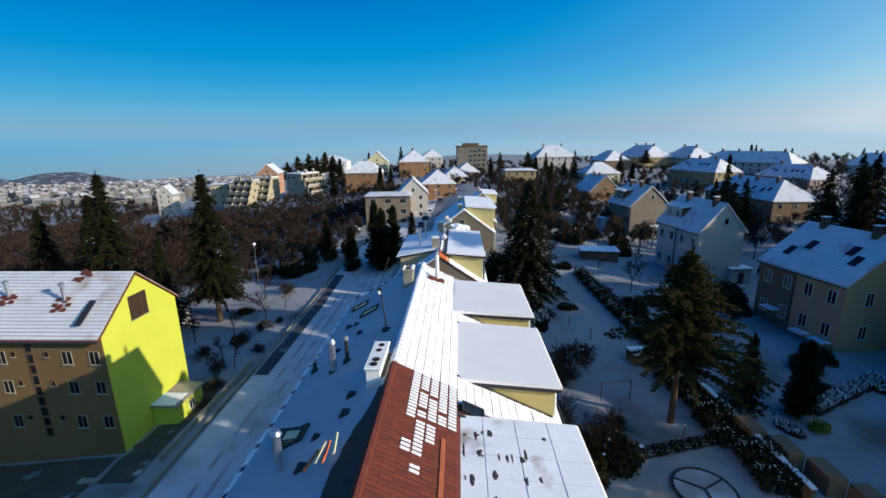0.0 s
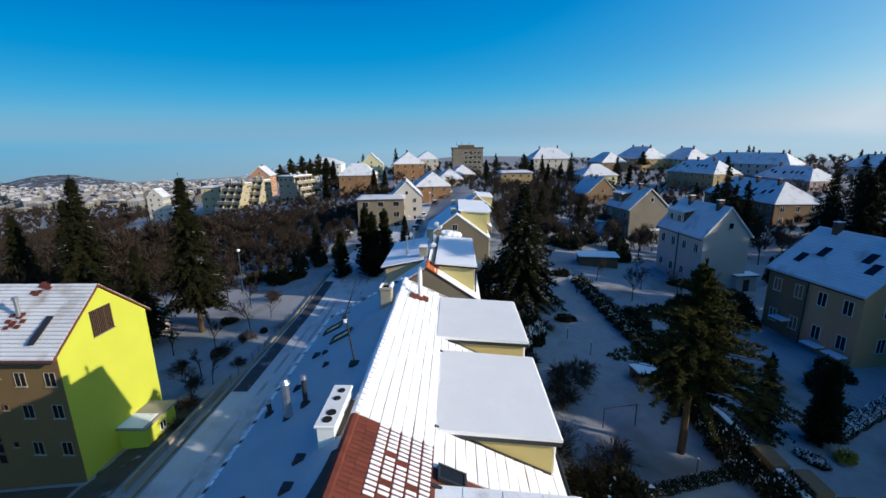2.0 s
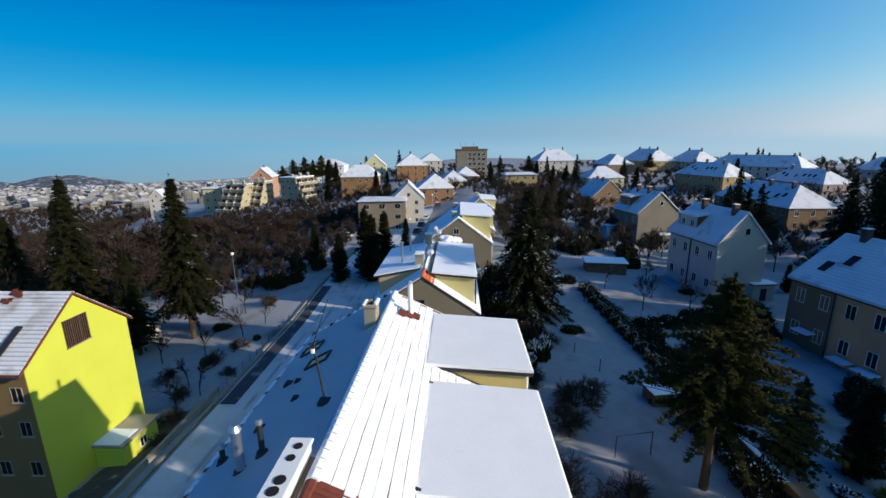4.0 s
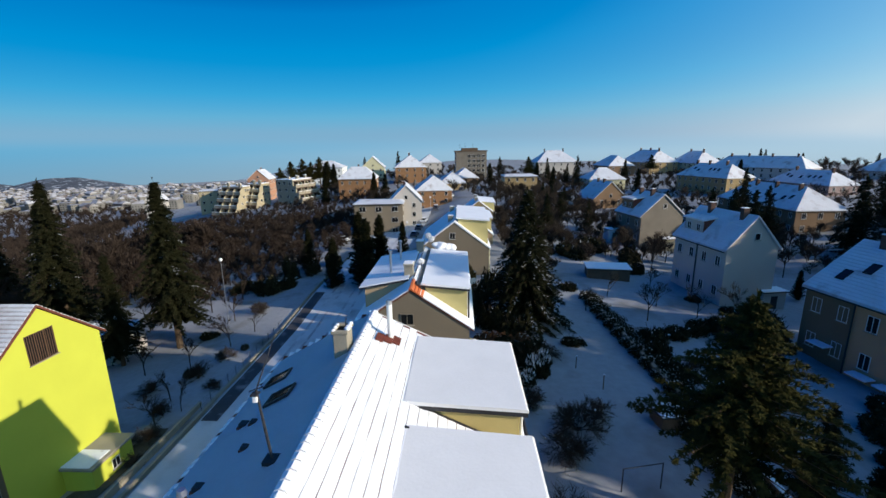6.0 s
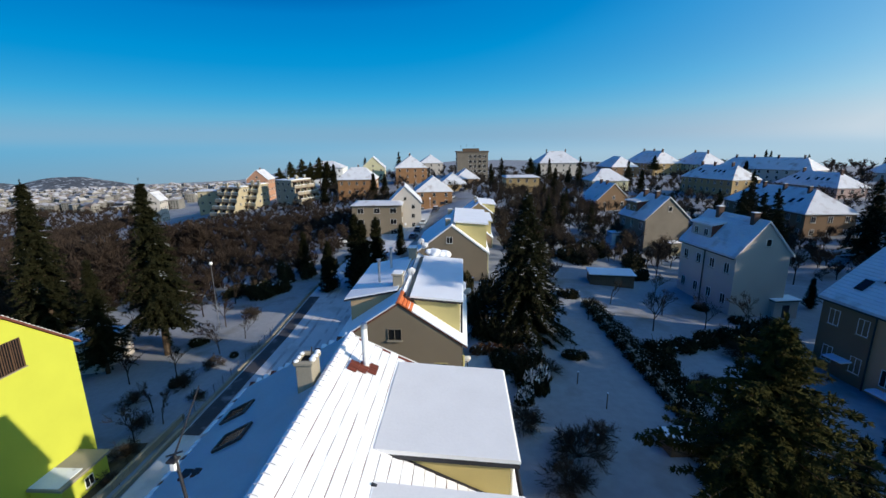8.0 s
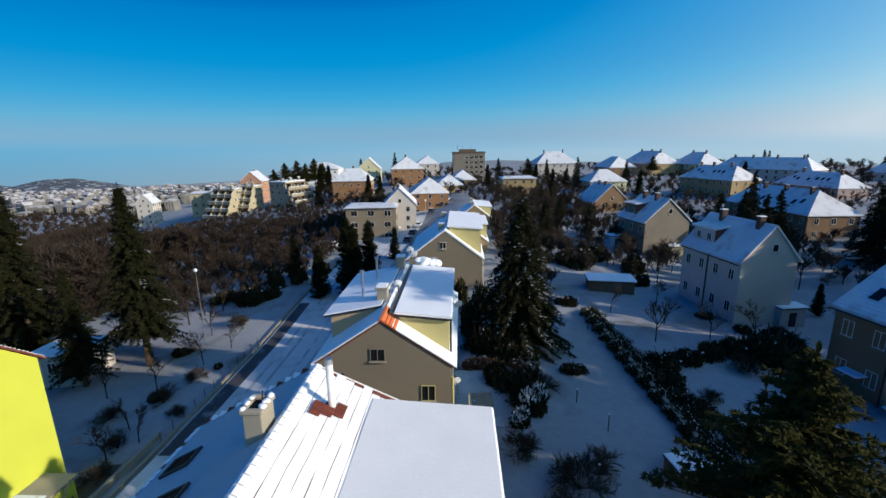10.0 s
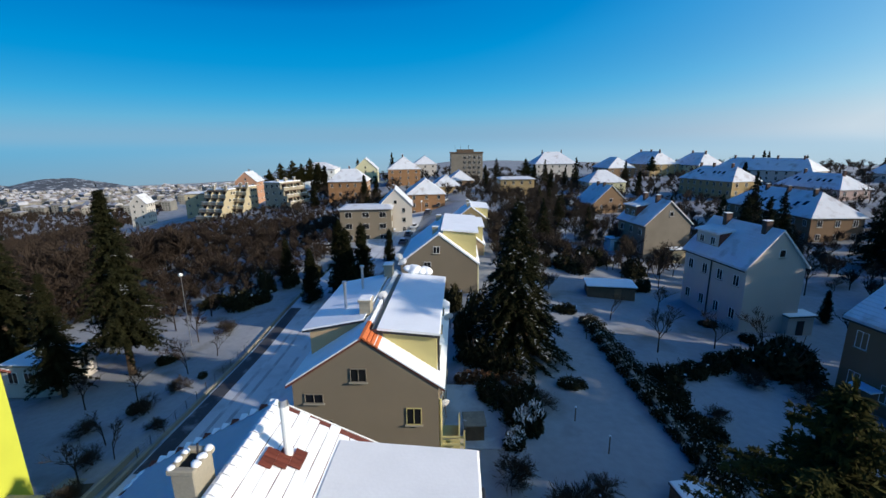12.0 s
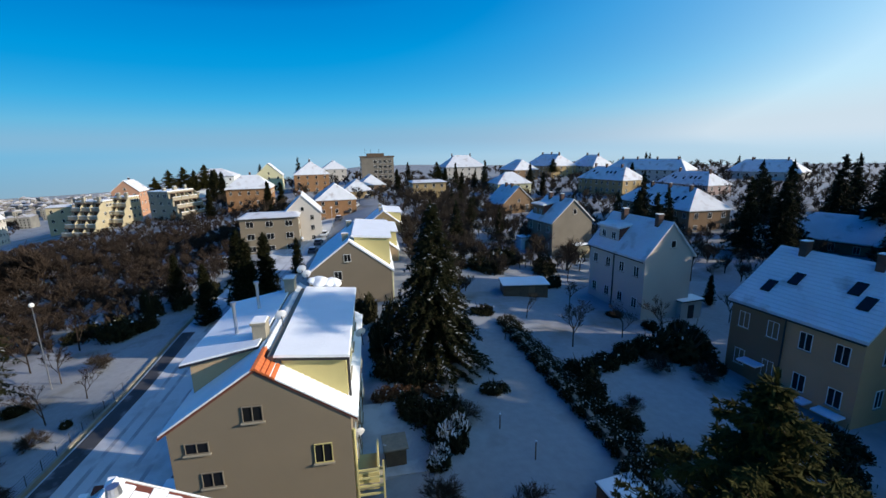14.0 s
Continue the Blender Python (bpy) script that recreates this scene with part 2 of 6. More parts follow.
def lattice(bm, xs, zs, y0, y1):
    """One frame in the xz plane: every second cell between the given lines is open."""
    nx, nz = len(xs), len(zs)
    solid = lambda i, k: 0 <= i < nx - 1 and 0 <= k < nz - 1 and (i % 2 == 0 or k % 2 == 0)
    v = [[[bm.verts.new((x, y, z)) for z in zs] for x in xs] for y in (y0, y1)]
    for i in range(nx - 1):
        for k in range(nz - 1):
            if not solid(i, k):
                continue
            for s in (0, 1):
                c = [v[s][i][k], v[s][i + 1][k], v[s][i + 1][k + 1], v[s][i][k + 1]]
                bm.faces.new(c if s == 0 else c[::-1])
            for a, b_, other in (((i, k), (i + 1, k), (i, k - 1)), ((i, k + 1), (i + 1, k + 1), (i, k + 1)), ((i, k), (i, k + 1), (i - 1, k)), ((i + 1, k), (i + 1, k + 1), (i + 1, k))):
                if not solid(*other):
                    bm.faces.new((v[0][a[0]][a[1]], v[0][b_[0]][b_[1]], v[1][b_[0]][b_[1]], v[1][a[0]][a[1]]))
    bmesh.ops.recalc_face_normals(bm, faces=bm.faces)
    return bm



def window_meshes(w, h, leaves, paint):
    key = ("win", round(w, 2), round(h, 2), leaves, paint.name)
    if key not in CACHE:
        t = 0.042
        xs = [-w / 2, -w / 2 + t]
        for i in range(1, leaves):
            u = -w / 2 + w * i / leaves
            xs += [u - 0.02, u + 0.02]
        xs += [w / 2 - t, w / 2]
        f = lattice(B(), xs, [0, t, h - t, h], -0.06, 0.0)
        g = box(B(), -w / 2 + t, w / 2 - t, -0.02, 0.0, t, h - t)
        s = box(B(), -w / 2 - 0.08, w / 2 + 0.08, -0.16, 0.0, -0.06, -0.004)
        CACHE[key] = (mesh_of("window", f, paint), mesh_of("pane", g, GLASS), mesh_of("sill", s, CONCRETE))
    return CACHE[key]


def window(parent, m, w=1.1, h=1.4, leaves=2, sill=True, paint=None):
    """A framed window whose outside faces local -y, hung on a wall of its house."""
    f, g, s = window_meshes(w, h, leaves, paint or WHITE)
    ob = shared("window", f, parent, m)
    shared("pane", g, ob, Matrix())
    if sill:
        shared("sill", s, ob, Matrix())
    return ob


def chimney_mesh(w, d, h, material):
    key = ("chim", w, d, h, material.name)
    if key not in CACHE:
        b = box(B(), -w / 2, w / 2, -d / 2, d / 2, -0.8, h)
        box(b, -w / 2 - 0.07, w / 2 + 0.07, -d / 2 - 0.07, d / 2 + 0.07, h, h + 0.12)
        c = box(B(), -w / 2 - 0.02, w / 2 + 0.02, -d / 2 - 0.02, d / 2 + 0.02, h + 0.121, h + 0.2)
        CACHE[key] = mesh_of("chimney", b, material), mesh_of("snow_cap", c, SNOW)
    return CACHE[key]


def chimney(parent, x, y, z, w=0.6, d=0.75, h=1.15, material=None):
    a, c = chimney_mesh(w, d, h, material or CHIM)
    ob = shared("chimney", a, parent, pose(x, y, z))
    shared("snow_cap", c, ob, Matrix())
    return ob


def roof_z(v, W, eave, ridge):
    return ridge - (ridge - eave) * abs(v) / (W / 2)


FOOTPRINTS = []


def house(label, x, y, yaw, L, W, base, eave, ridge, wall, roof=None, hip=0.0, cols=(4, 2), floors=2, chims=(), over=0.4, attic=True, group="", win=(1.0, 1.35), deep=1.5, skip=(), category="house", raw=False):
    """A house whose ridge runs along its own x: walls with gables or a hipped roof, snow slab, windows row by row, chimneys."""
    roof = roof or SNOW_ROOF
    if not raw:
        x, y, lift = moved(x, y, base + 4)
        lift -= base + 4
        base, eave, ridge = base + lift, eave + lift, ridge + lift
    t = thing("house", pose(x, y, base, 0, 0, yaw), label, category, group)
    FOOTPRINTS.append((x, y, max(L, W) * 0.5 + 1.0))
    e, r = eave - base, ridge - base
    b = B()
    if hip:
        box(b, -L / 2, L / 2, -W / 2, W / 2, -deep, e)
    else:
        extrude(b, [(-W / 2, -deep), (W / 2, -deep), (W / 2, e), (0, r - 0.05), (-W / 2, e)], "x", -L / 2, L / 2)
    part("wall", b, wall, t)
    b = B()
    slope = (r - e) / (W / 2)
    if hip:
        a, c = L / 2 + over, W / 2 + over
        lo = e - over * slope * 0.5
        pts = [(sx * a, sy * c, z) for sx in (-1, 1) for sy in (-1, 1) for z in (lo - 0.12, lo + 0.1)] + [(sx * max(L / 2 - hip, 0.05), 0, r) for sx in (-1, 1)]
        bmesh.ops.convex_hull(b, input=[b.verts.new(p) for p in pts])
    else:
        o = W / 2 + over
        lo = e - over * slope
        extrude(b, [(-o, lo - 0.06), (-o, lo + 0.16), (0, r + 0.2), (o, lo + 0.16), (o, lo - 0.06), (0, r)], "x", -L / 2 - over * 0.6, L / 2 + over * 0.6)
    part("roof", b, roof, t)
    for sy in (-1, 1):
        v = sy * (W / 2 + over + 0.05)
        b = box(B(), -L / 2 - over * 0.5, L / 2 + over * 0.5, min(v, v + sy * 0.12), max(v, v + sy * 0.12), e - over * slope - 0.14, e - over * slope - 0.02)
        part("gutter", b, DARK, t)
    fh = (e - 0.3) / floors
    for face in "fbrl":
        if face in skip:
            continue
        n, length = (cols[0], L) if face in "fb" else (cols[1], W)
        for i in range(n):
            u = -length / 2 + length * (i + 0.5) / n
            for k in range(floors):
                z = 0.3 + k * fh + (fh - win[1]) * 0.5
                m = {"f": pose(u, -W / 2, z), "b": pose(-u, W / 2, z, 0, 0, 180), "r": pose(L / 2, u, z, 0, 0, 90), "l": pose(-L / 2, -u, z, 0, 0, -90)}[face]
                window(t, m, *win)
    if attic and not hip and (r - e) > 2.2:
        for sx, a in ((1, 90), (-1, -90)):
            window(t, pose(sx * L / 2, 0, e + 0.5, 0, 0, a), 0.9, 1.1, 1)
    for cx, cy in chims:
        chimney(t, cx, cy, roof_z(cy, W, e, r) + 0.1)
    return t


# ---- ground ----
def step(a, b, v):
    s = max(0.0, min(1.0, (v - a) / (b - a)))
    return s * s * (3 - 2 * s)


LEAN_X, LEAN_Y = 0.0402, 0.014        # the hillside rises gently to the right and ahead


def moved(x, y, z):
    return x + LEAN_X * (20 - z), y + LEAN_Y * (20 - z), z + LEAN_X * x + LEAN_Y * y


def ground_z(x, y):
    """Height of the ground: low street on the left, gardens on the right, a valley with the town far to the left."""
    u, v = x - 1.15, y - 0.4
    left = -8.8 + max(0.0, min(v, 230.0) - 72) * 0.058
    if u < -34:
        left -= min(-34 - u, 60.0) * 0.055
    if u < -94:
        left -= min(-94 - u, 260.0) * 0.16 + min(max(0.0, -354 - u), 900.0) * 0.03
    right = -0.5 - min(max(0.0, u - 5), 40.0) * 0.095
    w = step(-15, 2, u)
    return left * (1 - w) + right * w - max(0.0, min(v, 2500.0) - 300) * 0.025 + LEAN_X * max(-260.0, min(150.0, u)) - 0.03 * max(0.0, min(u, 1200.0) - 200) + LEAN_Y * min(v, 320.0)


def axis_steps(lo, hi, near_lo, near_hi, fine, ratio=1.25):
    s = list(np.arange(near_lo, near_hi + fine, fine))
    d = fine
    while s[-1] < hi:
        d *= ratio
        s.append(s[-1] + d)
    d = fine
    while s[0] > lo:
        d *= ratio
        s.insert(0, s[0] - d)
    return s


def grid_sheet(name, xs, ys, zf, material):
    nx, ny = len(xs), len(ys)
    verts = [(x, y, zf(x, y)) for y in ys for x in xs]
    faces = [(j * nx + i, j * nx + i + 1, (j + 1) * nx + i + 1, (j + 1) * nx + i) for j in range(ny - 1) for i in range(nx - 1)]
    me = bpy.data.meshes.new(name)
    me.from_pydata(verts, [], faces)
    me.materials.append(material)
    me.shade_smooth()
    return new(name, me)


def bumpy(x, y):
    near = max(0.0, 1 - (abs(x) + abs(y - 50)) / 400)
    return ground_z(x, y) + 0.22 * near * noise.noise((x * 0.13, y * 0.13, 0.3)) + 0.08 * near * noise.noise((x * 0.6, y * 0.6, 4.1))


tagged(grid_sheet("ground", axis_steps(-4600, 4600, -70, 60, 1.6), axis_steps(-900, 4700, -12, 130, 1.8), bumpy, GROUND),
       "snow-covered ground, toned dark for shade, with thawed brown patches, sloping between street and gardens", "ground", kind="structure")


# ---- road ----
def lane_x(y):
    """Middle of the street at y."""
    return -22.6 + step(85, 150, y) * 6 + step(150, 320, y) * 26


def strip(name, x_off, width, y0, y1, dy, lift, material, label, category, kind="structure"):
    b = B()
    rows = []
    for y in np.arange(y0, y1 + dy, dy):
        c = lane_x(y) + x_off
        rows.append([b.verts.new((c + s * width / 2, y, max(ground_z(c + s * width / 2, y), ground_z(lane_x(y), y)) + lift)) for s in (-1, -0.33, 0.33, 1)])
    for p, q in zip(rows, rows[1:]):
        for i in range(3):
            b.faces.new((p[i], p[i + 1], q[i + 1], q[i]))
    ob = part(name, b, material)
    return tagged(ob, label, category, kind=kind)


strip("road", 0, 12.4, -30, 330, 3, 0.2, ROAD, "street with packed grey snow and tyre tracks", "road")
strip("bare_gutter", -5.1, 1.9, 48, 87, 3, 0.225, RUT, "dark thawed asphalt strip along the kerb", "road")
for off in (-2.6, -1.1, 1.4, 2.9):
    strip("tyre_track", off, 0.45, -30, 201, 3, 0.235, TRACK, "dark wheel rut pressed into street snow", "tyre track")
b = B()
for y in np.arange(30, 112, 1.0):
    x = lane_x(y) - 7.0
    box(b, x - 0.16, x + 0.16, y, y + 0.985, ground_z(x, y) - 0.3, ground_z(x, y) + 0.42)
tagged(part("kerb", b, CONCRETE), "raised concrete kerb along the park side", "kerb", kind="structure")
b = B()
for y in np.arange(-20, 30, 1.0):
    x = lane_x(y) - 7.0
    box(b, x - 0.13, x + 0.13, y, y + 0.985, ground_z(x, y) - 0.3, ground_z(x, y) + 0.34)
tagged(part("kerb", b, CONCRETE), "concrete kerb beside the apartment house", "kerb", kind="structure")

# ---- the row the camera flies along ----
RX, RZ, ROW0, ROW1 = -4.36, 11.88, -9.0, 28.0
EL, ER = (-9.45, 9.1), (2.6, 8.55)       # eaves: x, z


def right_z(x):
    return RZ + (x - RX) * (ER[1] - RZ) / (ER[0] - RX)


def left_z(x):
    return RZ + (RX - x) * (EL[1] - RZ) / (RX - EL[0])


row = thing("terraced_house", pose(0, 0, 0), "long tan terraced house under a snow-covered tiled roof", "house", "terraced houses along the street")
b = extrude(B(), [(EL[0] + 0.4, -9.6), (ER[0] - 0.4, -9.6), (ER[0] - 0.4, right_z(ER[0] - 0.4) - 0.12), (RX, RZ - 0.12), (EL[0] + 0.4, left_z(EL[0] + 0.4) - 0.12)], "y", ROW0, ROW1 - 0.15)
part("wall", b, TAN, row)
b = extrude(B(), [(EL[0], EL[1] - 0.1), (EL[0], EL[1] + 0.02), (RX, RZ + 0.02), (ER[0], ER[1] + 0.02), (ER[0], ER[1] - 0.1), (RX, RZ - 0.1)], "y", ROW0 - 0.2, ROW1)
part("roof_deck", b, TILE_DARK, row, "dark red tiles at the roof's edge")
# left slope: wind-packed snow, uneven, with a ragged edge of tiles at the eave and the far verge
b = B()
ys = np.arange(ROW0 - 0.2, ROW1 + 0.01, 0.3)
us = np.linspace(0, 1, 19)
vs = [[b.verts.new((RX - 0.1 + (EL[0] - RX) * u * 1.0, y, left_z(RX - 0.1 + (EL[0] - RX) * u) + 0.09 + 0.03 * noise.noise((u * 9, y * 0.8, 1)) + 0.012 * math.cos(u * 18 * 6.2832))) for u in us] for y in ys]
for p, q in zip(vs, vs[1:]):
    for i in range(len(us) - 1):
        b.faces.new((p[i], q[i], q[i + 1], p[i + 1]))
bmesh.ops.solidify(b, geom=list(b.faces), thickness=0.08)
part("snow_blanket", b, SNOW, row, "smooth snow on the shaded roof slope", True)
tip = mesh_of("tile_end", bevel(box(B(), -0.14, 0.1, -0.12, 0.12, -0.03, 0.05), 0.02, 1), TILE_DARK)
snow_tip = mesh_of("tile_end", bevel(box(B(), -0.16, 0.1, -0.12, 0.12, -0.03, 0.09), 0.03, 1), SNOW)
for i, y in enumerate(np.arange(10.0, ROW1, 0.3)):
    shared("tile_end", snow_tip if i % 4 else tip, row, pose(EL[0], y, EL[1] + 0.05, 0, -29, 0))
for i, x in enumerate(np.arange(EL[0] + 0.2, RX - 0.1, 0.36)):
    shared("tile_end", snow_tip if i % 3 else tip, row, pose(x, ROW1 + 0.05, left_z(x) + 0.09, 0, -29, 90))
# right slope: courses of tiles under snow
COURSE = 0.345
BARE = 13.9
n_course = int((ER[0] - RX) / COURSE)
for i in range(n_course):
    x0, x1 = RX + 0.08 + i * COURSE, RX + 0.08 + (i + 1) * COURSE
    b = B()
    rows = []
    start = BARE + 0.1 * (i % 3) - 0.24 * i if x0 < -2.35 else BARE - 0.9
    for y in np.arange(start, ROW1 + 0.02, 0.35):
        w = 0.02 * noise.noise((x0 * 5, y * 1.3, 3))
        h = 0.06 + 0.035 * noise.noise((x0 * 2, y * 0.9, 7))
        rows.append([b.verts.new(p) for p in ((x0 + w, y, right_z(x0) + 0.03), (x0 + w, y, right_z(x0) + h), (x1 - 0.07 + w, y, right_z(x1) + h + 0.045), (x1 - 0.02 + w, y, right_z(x1) + h), (x1 - 0.02 + w, y, right_z(x1) + 0.02))])
    for p, q in zip(rows, rows[1:]):
        for k in range(4):
            f = b.faces.new((p[k], p[k + 1], q[k + 1], q[k]))
            f.material_index = 1 if k == 3 else 0
    b.faces.new(rows[0])
    b.faces.new(rows[-1][::-1])
    part("tile_course", b, [SNOW, TILE_DARK], row)
# thawed patch of single red tiles, some with snow left on them
PITCH = 0.18
tb = B()
extrude(tb, [(0.0, 0.0), (0.0, 0.03), (0.045, 0.045), (0.09, 0.05), (0.135, 0.045), (0.176, 0.03), (0.176, 0.0)], "x", -0.02, COURSE + 0.01)
tile_mesh = mesh_of("tile", tb, TILE)
cb = B()
bevel(box(cb, -0.01, COURSE - 0.03, 0.026, 0.14, 0.035, 0.08), 0.025, 2)
cap_mesh = mesh_of("snow_pad", cb, SNOW)
tilt = math.degrees(math.atan2(RZ - ER[1], ER[0] - RX))
rr = random.Random(5)


def pad_edge(y):
    """Where the snow left on the thawed tiles begins, measured from the ridge."""
    e = 0.92 + 0.3 * noise.noise((0.4, y * 1.6, 9)) + 0.15 * noise.noise((3.4, y * 5, 2))
    return e + (0.3 if y < 9.3 else 0.0) + (0.6 if y < 8.2 else 0.0) - (0.15 if y > 12 else 0)


for i in range(7):
    x0 = RX + 0.08 + i * COURSE
    for j in range(40):
        y = 6.7 + j * PITCH
        t = shared("tile", tile_mesh, row, pose(x0, y, right_z(x0) + 0.035, 0, tilt, 0))
        u = 0.08 + (i + 0.5) * COURSE
        if pad_edge(y) < u < (1.62 if y < 11.2 else 3) + 0.2 * noise.noise((7, y, 1)) and rr.random() < 0.95:
            shared("snow_pad", cap_mesh, t, Matrix())
tv, tf = [], []
for i in range(7):
    x0 = RX + 0.08 + i * COURSE
    for j in range(88):
        k, y = len(tv), -9.1 + j * PITCH
        for dx in (-0.02, COURSE + 0.01):
            for dy, h in ((0.0, 0.04), (0.088, 0.09), (0.176, 0.04)):
                tv.append((x0 + dx, y + dy, right_z(x0 + dx) + h))
        tf.extend([(k, k + 3, k + 4, k + 1), (k + 1, k + 4, k + 5, k + 2), (k, k + 1, k + 2), (k + 3, k + 5, k + 4)])
me = bpy.data.meshes.new("tiles_behind")
me.from_pydata(tv, [], tf)
me.materials.append(TILE)
o = new("tiles_behind", me)
o.parent = row
o["kind"] = "stuff"
part("verge_strip", extrude(B(), [(-2.4, right_z(-2.4) + 0.05), (-2.24, right_z(-2.24) + 0.05), (-2.26, right_z(-2.26) + 0.13), (-2.38, right_z(-2.38) + 0.13)], "y", 6.3, 10.6), RUSTY, row, "bare orange tiles beside the dormer")
rw = new("garden_roof_window")
rw.parent = row
for k, (xa, xb, ya, yb) in enumerate(((-1.7, -0.85, 12.5, 12.56), (-1.7, -0.85, 13.04, 13.1), (-1.7, -1.64, 12.56, 13.04), (-0.91, -0.85, 12.56, 13.04))):
    part("frame", extrude(B(), [(xa, right_z(xa) + 0.04), (xb, right_z(xb) + 0.04), (xb, right_z(xb) + 0.2), (xa, right_z(xa) + 0.2)], "y", ya, yb), DARK, rw)
part("pane", extrude(B(), [(-1.64, right_z(-1.64) + 0.1), (-0.91, right_z(-0.91) + 0.1), (-0.91, right_z(-0.91) + 0.16), (-1.64, right_z(-1.64) + 0.16)], "y", 12.56, 13.04), GLASS, rw)
# ridge caps
rb = B()
extrude(rb, [(-0.15, 0.0), (-0.12, 0.07), (0.0, 0.12), (0.12, 0.07), (0.15, 0.0)], "y", 0.0, 0.37)
cap_red = mesh_of("ridge_tile", rb, TILE)
rb = B()
extrude(rb, [(-0.19, 0.0), (-0.15, 0.1), (0.0, 0.16), (0.15, 0.1), (0.19, 0.0)], "y", 0.03, 0.33)
cap_snow = mesh_of("snow_ridge", rb, SNOW)
for j in range(75):
    y = 2.0 + j * 0.345
    o = shared("ridge_tile", cap_red, row, pose(RX, y, RZ + 0.06))
    if y > BARE - 0.3:
        shared("snow_ridge", cap_snow, o, pose(0.02, 0, 0.01))
part("barge_board", extrude(B(), [(RX, RZ - 0.25), (RX, RZ + 0.05), (ER[0], ER[1] + 0.05), (ER[0], ER[1] - 0.25)], "y", ROW1, ROW1 + 0.06), WHITE, row)
b = B()
tube(b, (ER[0] + 0.1, ROW0, ER[1] - 0.06), (ER[0] + 0.1, ROW1, ER[1] - 0.06), 0.08)
part("gutter", b, DARK, row)
for y in (4, 10, 16, 22):
    for z in (4.6, 1.6):
        window(row, pose(ER[0] - 0.4, y, z, 0, 0, 90), 1.4, 1.5)


def dormer(y0, y1, z_l, z_r, patchy=False):
    """Wide flat-roofed dormer standing out of the garden slope, with a snow-covered top."""
    d = new("dormer")
    d.parent = row
    xl, xr = -2.2, 2.5
    top = lambda x: z_l + (z_r - z_l) * (x - xl) / (xr - xl)
    b = extrude(B(), [(xl + 0.25, right_z(xl + 0.25) - 0.3), (xr - 0.28, right_z(xr) - 0.7), (xr - 0.28, top(xr - 0.28) - 0.3), (xl + 0.25, top(xl + 0.25) - 0.3)], "y", y0 + 0.16, y1 - 0.16)
    part("dormer_wall", b, TAN, d)
    b = extrude(B(), [(xl, top(xl) - 0.3), (xr, top(xr) - 0.3), (xr, top(xr) - 0.12), (xl, top(xl) - 0.12)], "y", y0, y1)
    part("roof_slab", b, DARK, d, "dark metal edge of the flat dormer roof")
    b = extrude(B(), [(xl + 0.02, top(xl) - 0.115), (xr + 0.02, top(xr) - 0.115), (xr + 0.02, top(xr) - 0.02), (xr - 0.06, top(xr) + 0.03), (xl + 0.1, top(xl) + 0.04), (xl + 0.02, top(xl))], "y", y0 - 0.02, y1 + 0.02)
    part("snow_cover", b, SNOW_TOP, d, "even layer of wind-smoothed snow")
    for s, y in ((-1, y0 + 0.12), (1, y1 - 0.12)):
        b = extrude(B(), [(xl + 0.3, right_z(xl + 0.3) + 0.1), (xr - 0.3, right_z(xr - 0.3) + 0.1), (xr - 0.3, right_z(xr - 0.3) - 0.02), (xl + 0.3, right_z(xl + 0.3) - 0.02)], "y", y - 0.05, y + 0.05)
        part("flashing", b, DARK, d)
    b = B()
    tube(b, (xr - 0.2, y0 + 0.3, right_z(xr) - 2), (xr - 0.2, y0 + 0.3, z_r - 0.28), 0.06)
    part("downpipe", b, WHITE, d)
    for k in range(3):
        window(d, pose(xr - 0.28, y0 + 1.0 + k * (y1 - y0 - 2) / 2, right_z(xr) + 0.25, 0, 0, 90), 1.2, 1.1)
    if patchy:
        n, m, wy, wx = 6, 4, (y1 - y0 - 0.1) / 6, (xr - xl - 0.1) / 4
        for k in range(n):
            for q in range(m):
                x0, x1 = xl + 0.06 + q * wx, xl + 0.06 + (q + 1) * wx - (0.006 if q % 2 else 0.0)
                ya, yb = y0 + 0.05 + k * wy, y0 + 0.05 + (k + 1) * wy - 0.014
                b = extrude(B(), [(x0, top(x0) + 0.03), (x1, top(x1) + 0.03), (x1 - 0.02, top(x1) + 0.075), (x0 + 0.02, top(x0) + 0.075)], "y", ya, yb)
                part("roof_panel", b, SNOW_THIN, d)
        r = random.Random(8)
        for k in range(30):
            cx, row_i = xl + 0.2 + (xr - xl - 1.2) * r.random() ** 1.5, r.choice((1, 2, 3, 3, 4, 4, 5, 5))
            cy = y0 + 0.04 + row_i * wy + r.uniform(-0.1, 0.16)
            w, l = r.uniform(0.02, 0.11), r.uniform(0.07, 0.34)
            b = B()
            ring = [b.verts.new((cx + w * math.cos(a) * r.uniform(0.5, 1.2), cy + l * math.sin(a) * r.uniform(0.5, 1.2), 0)) for a in np.linspace(0, 6.2832, 11, endpoint=False)]
            for v in ring:
                v.co.z = top(v.co.x) + 0.078
            mid = b.verts.new((cx, cy, top(cx) + 0.1))
            for i in range(11):
                b.faces.new((ring[i], ring[(i + 1) % 11], mid))
            part("bare_patch", b, MOSS, d)
    return d


dormer(14.76, 20.56, 10.72, 10.33)
dormer(21.77, 27.37, 10.86, 10.55)
dormer(6.5, 12.38, 10.62, 10.22, True)
dormer(-0.5, 5.3, 10.62, 10.22)

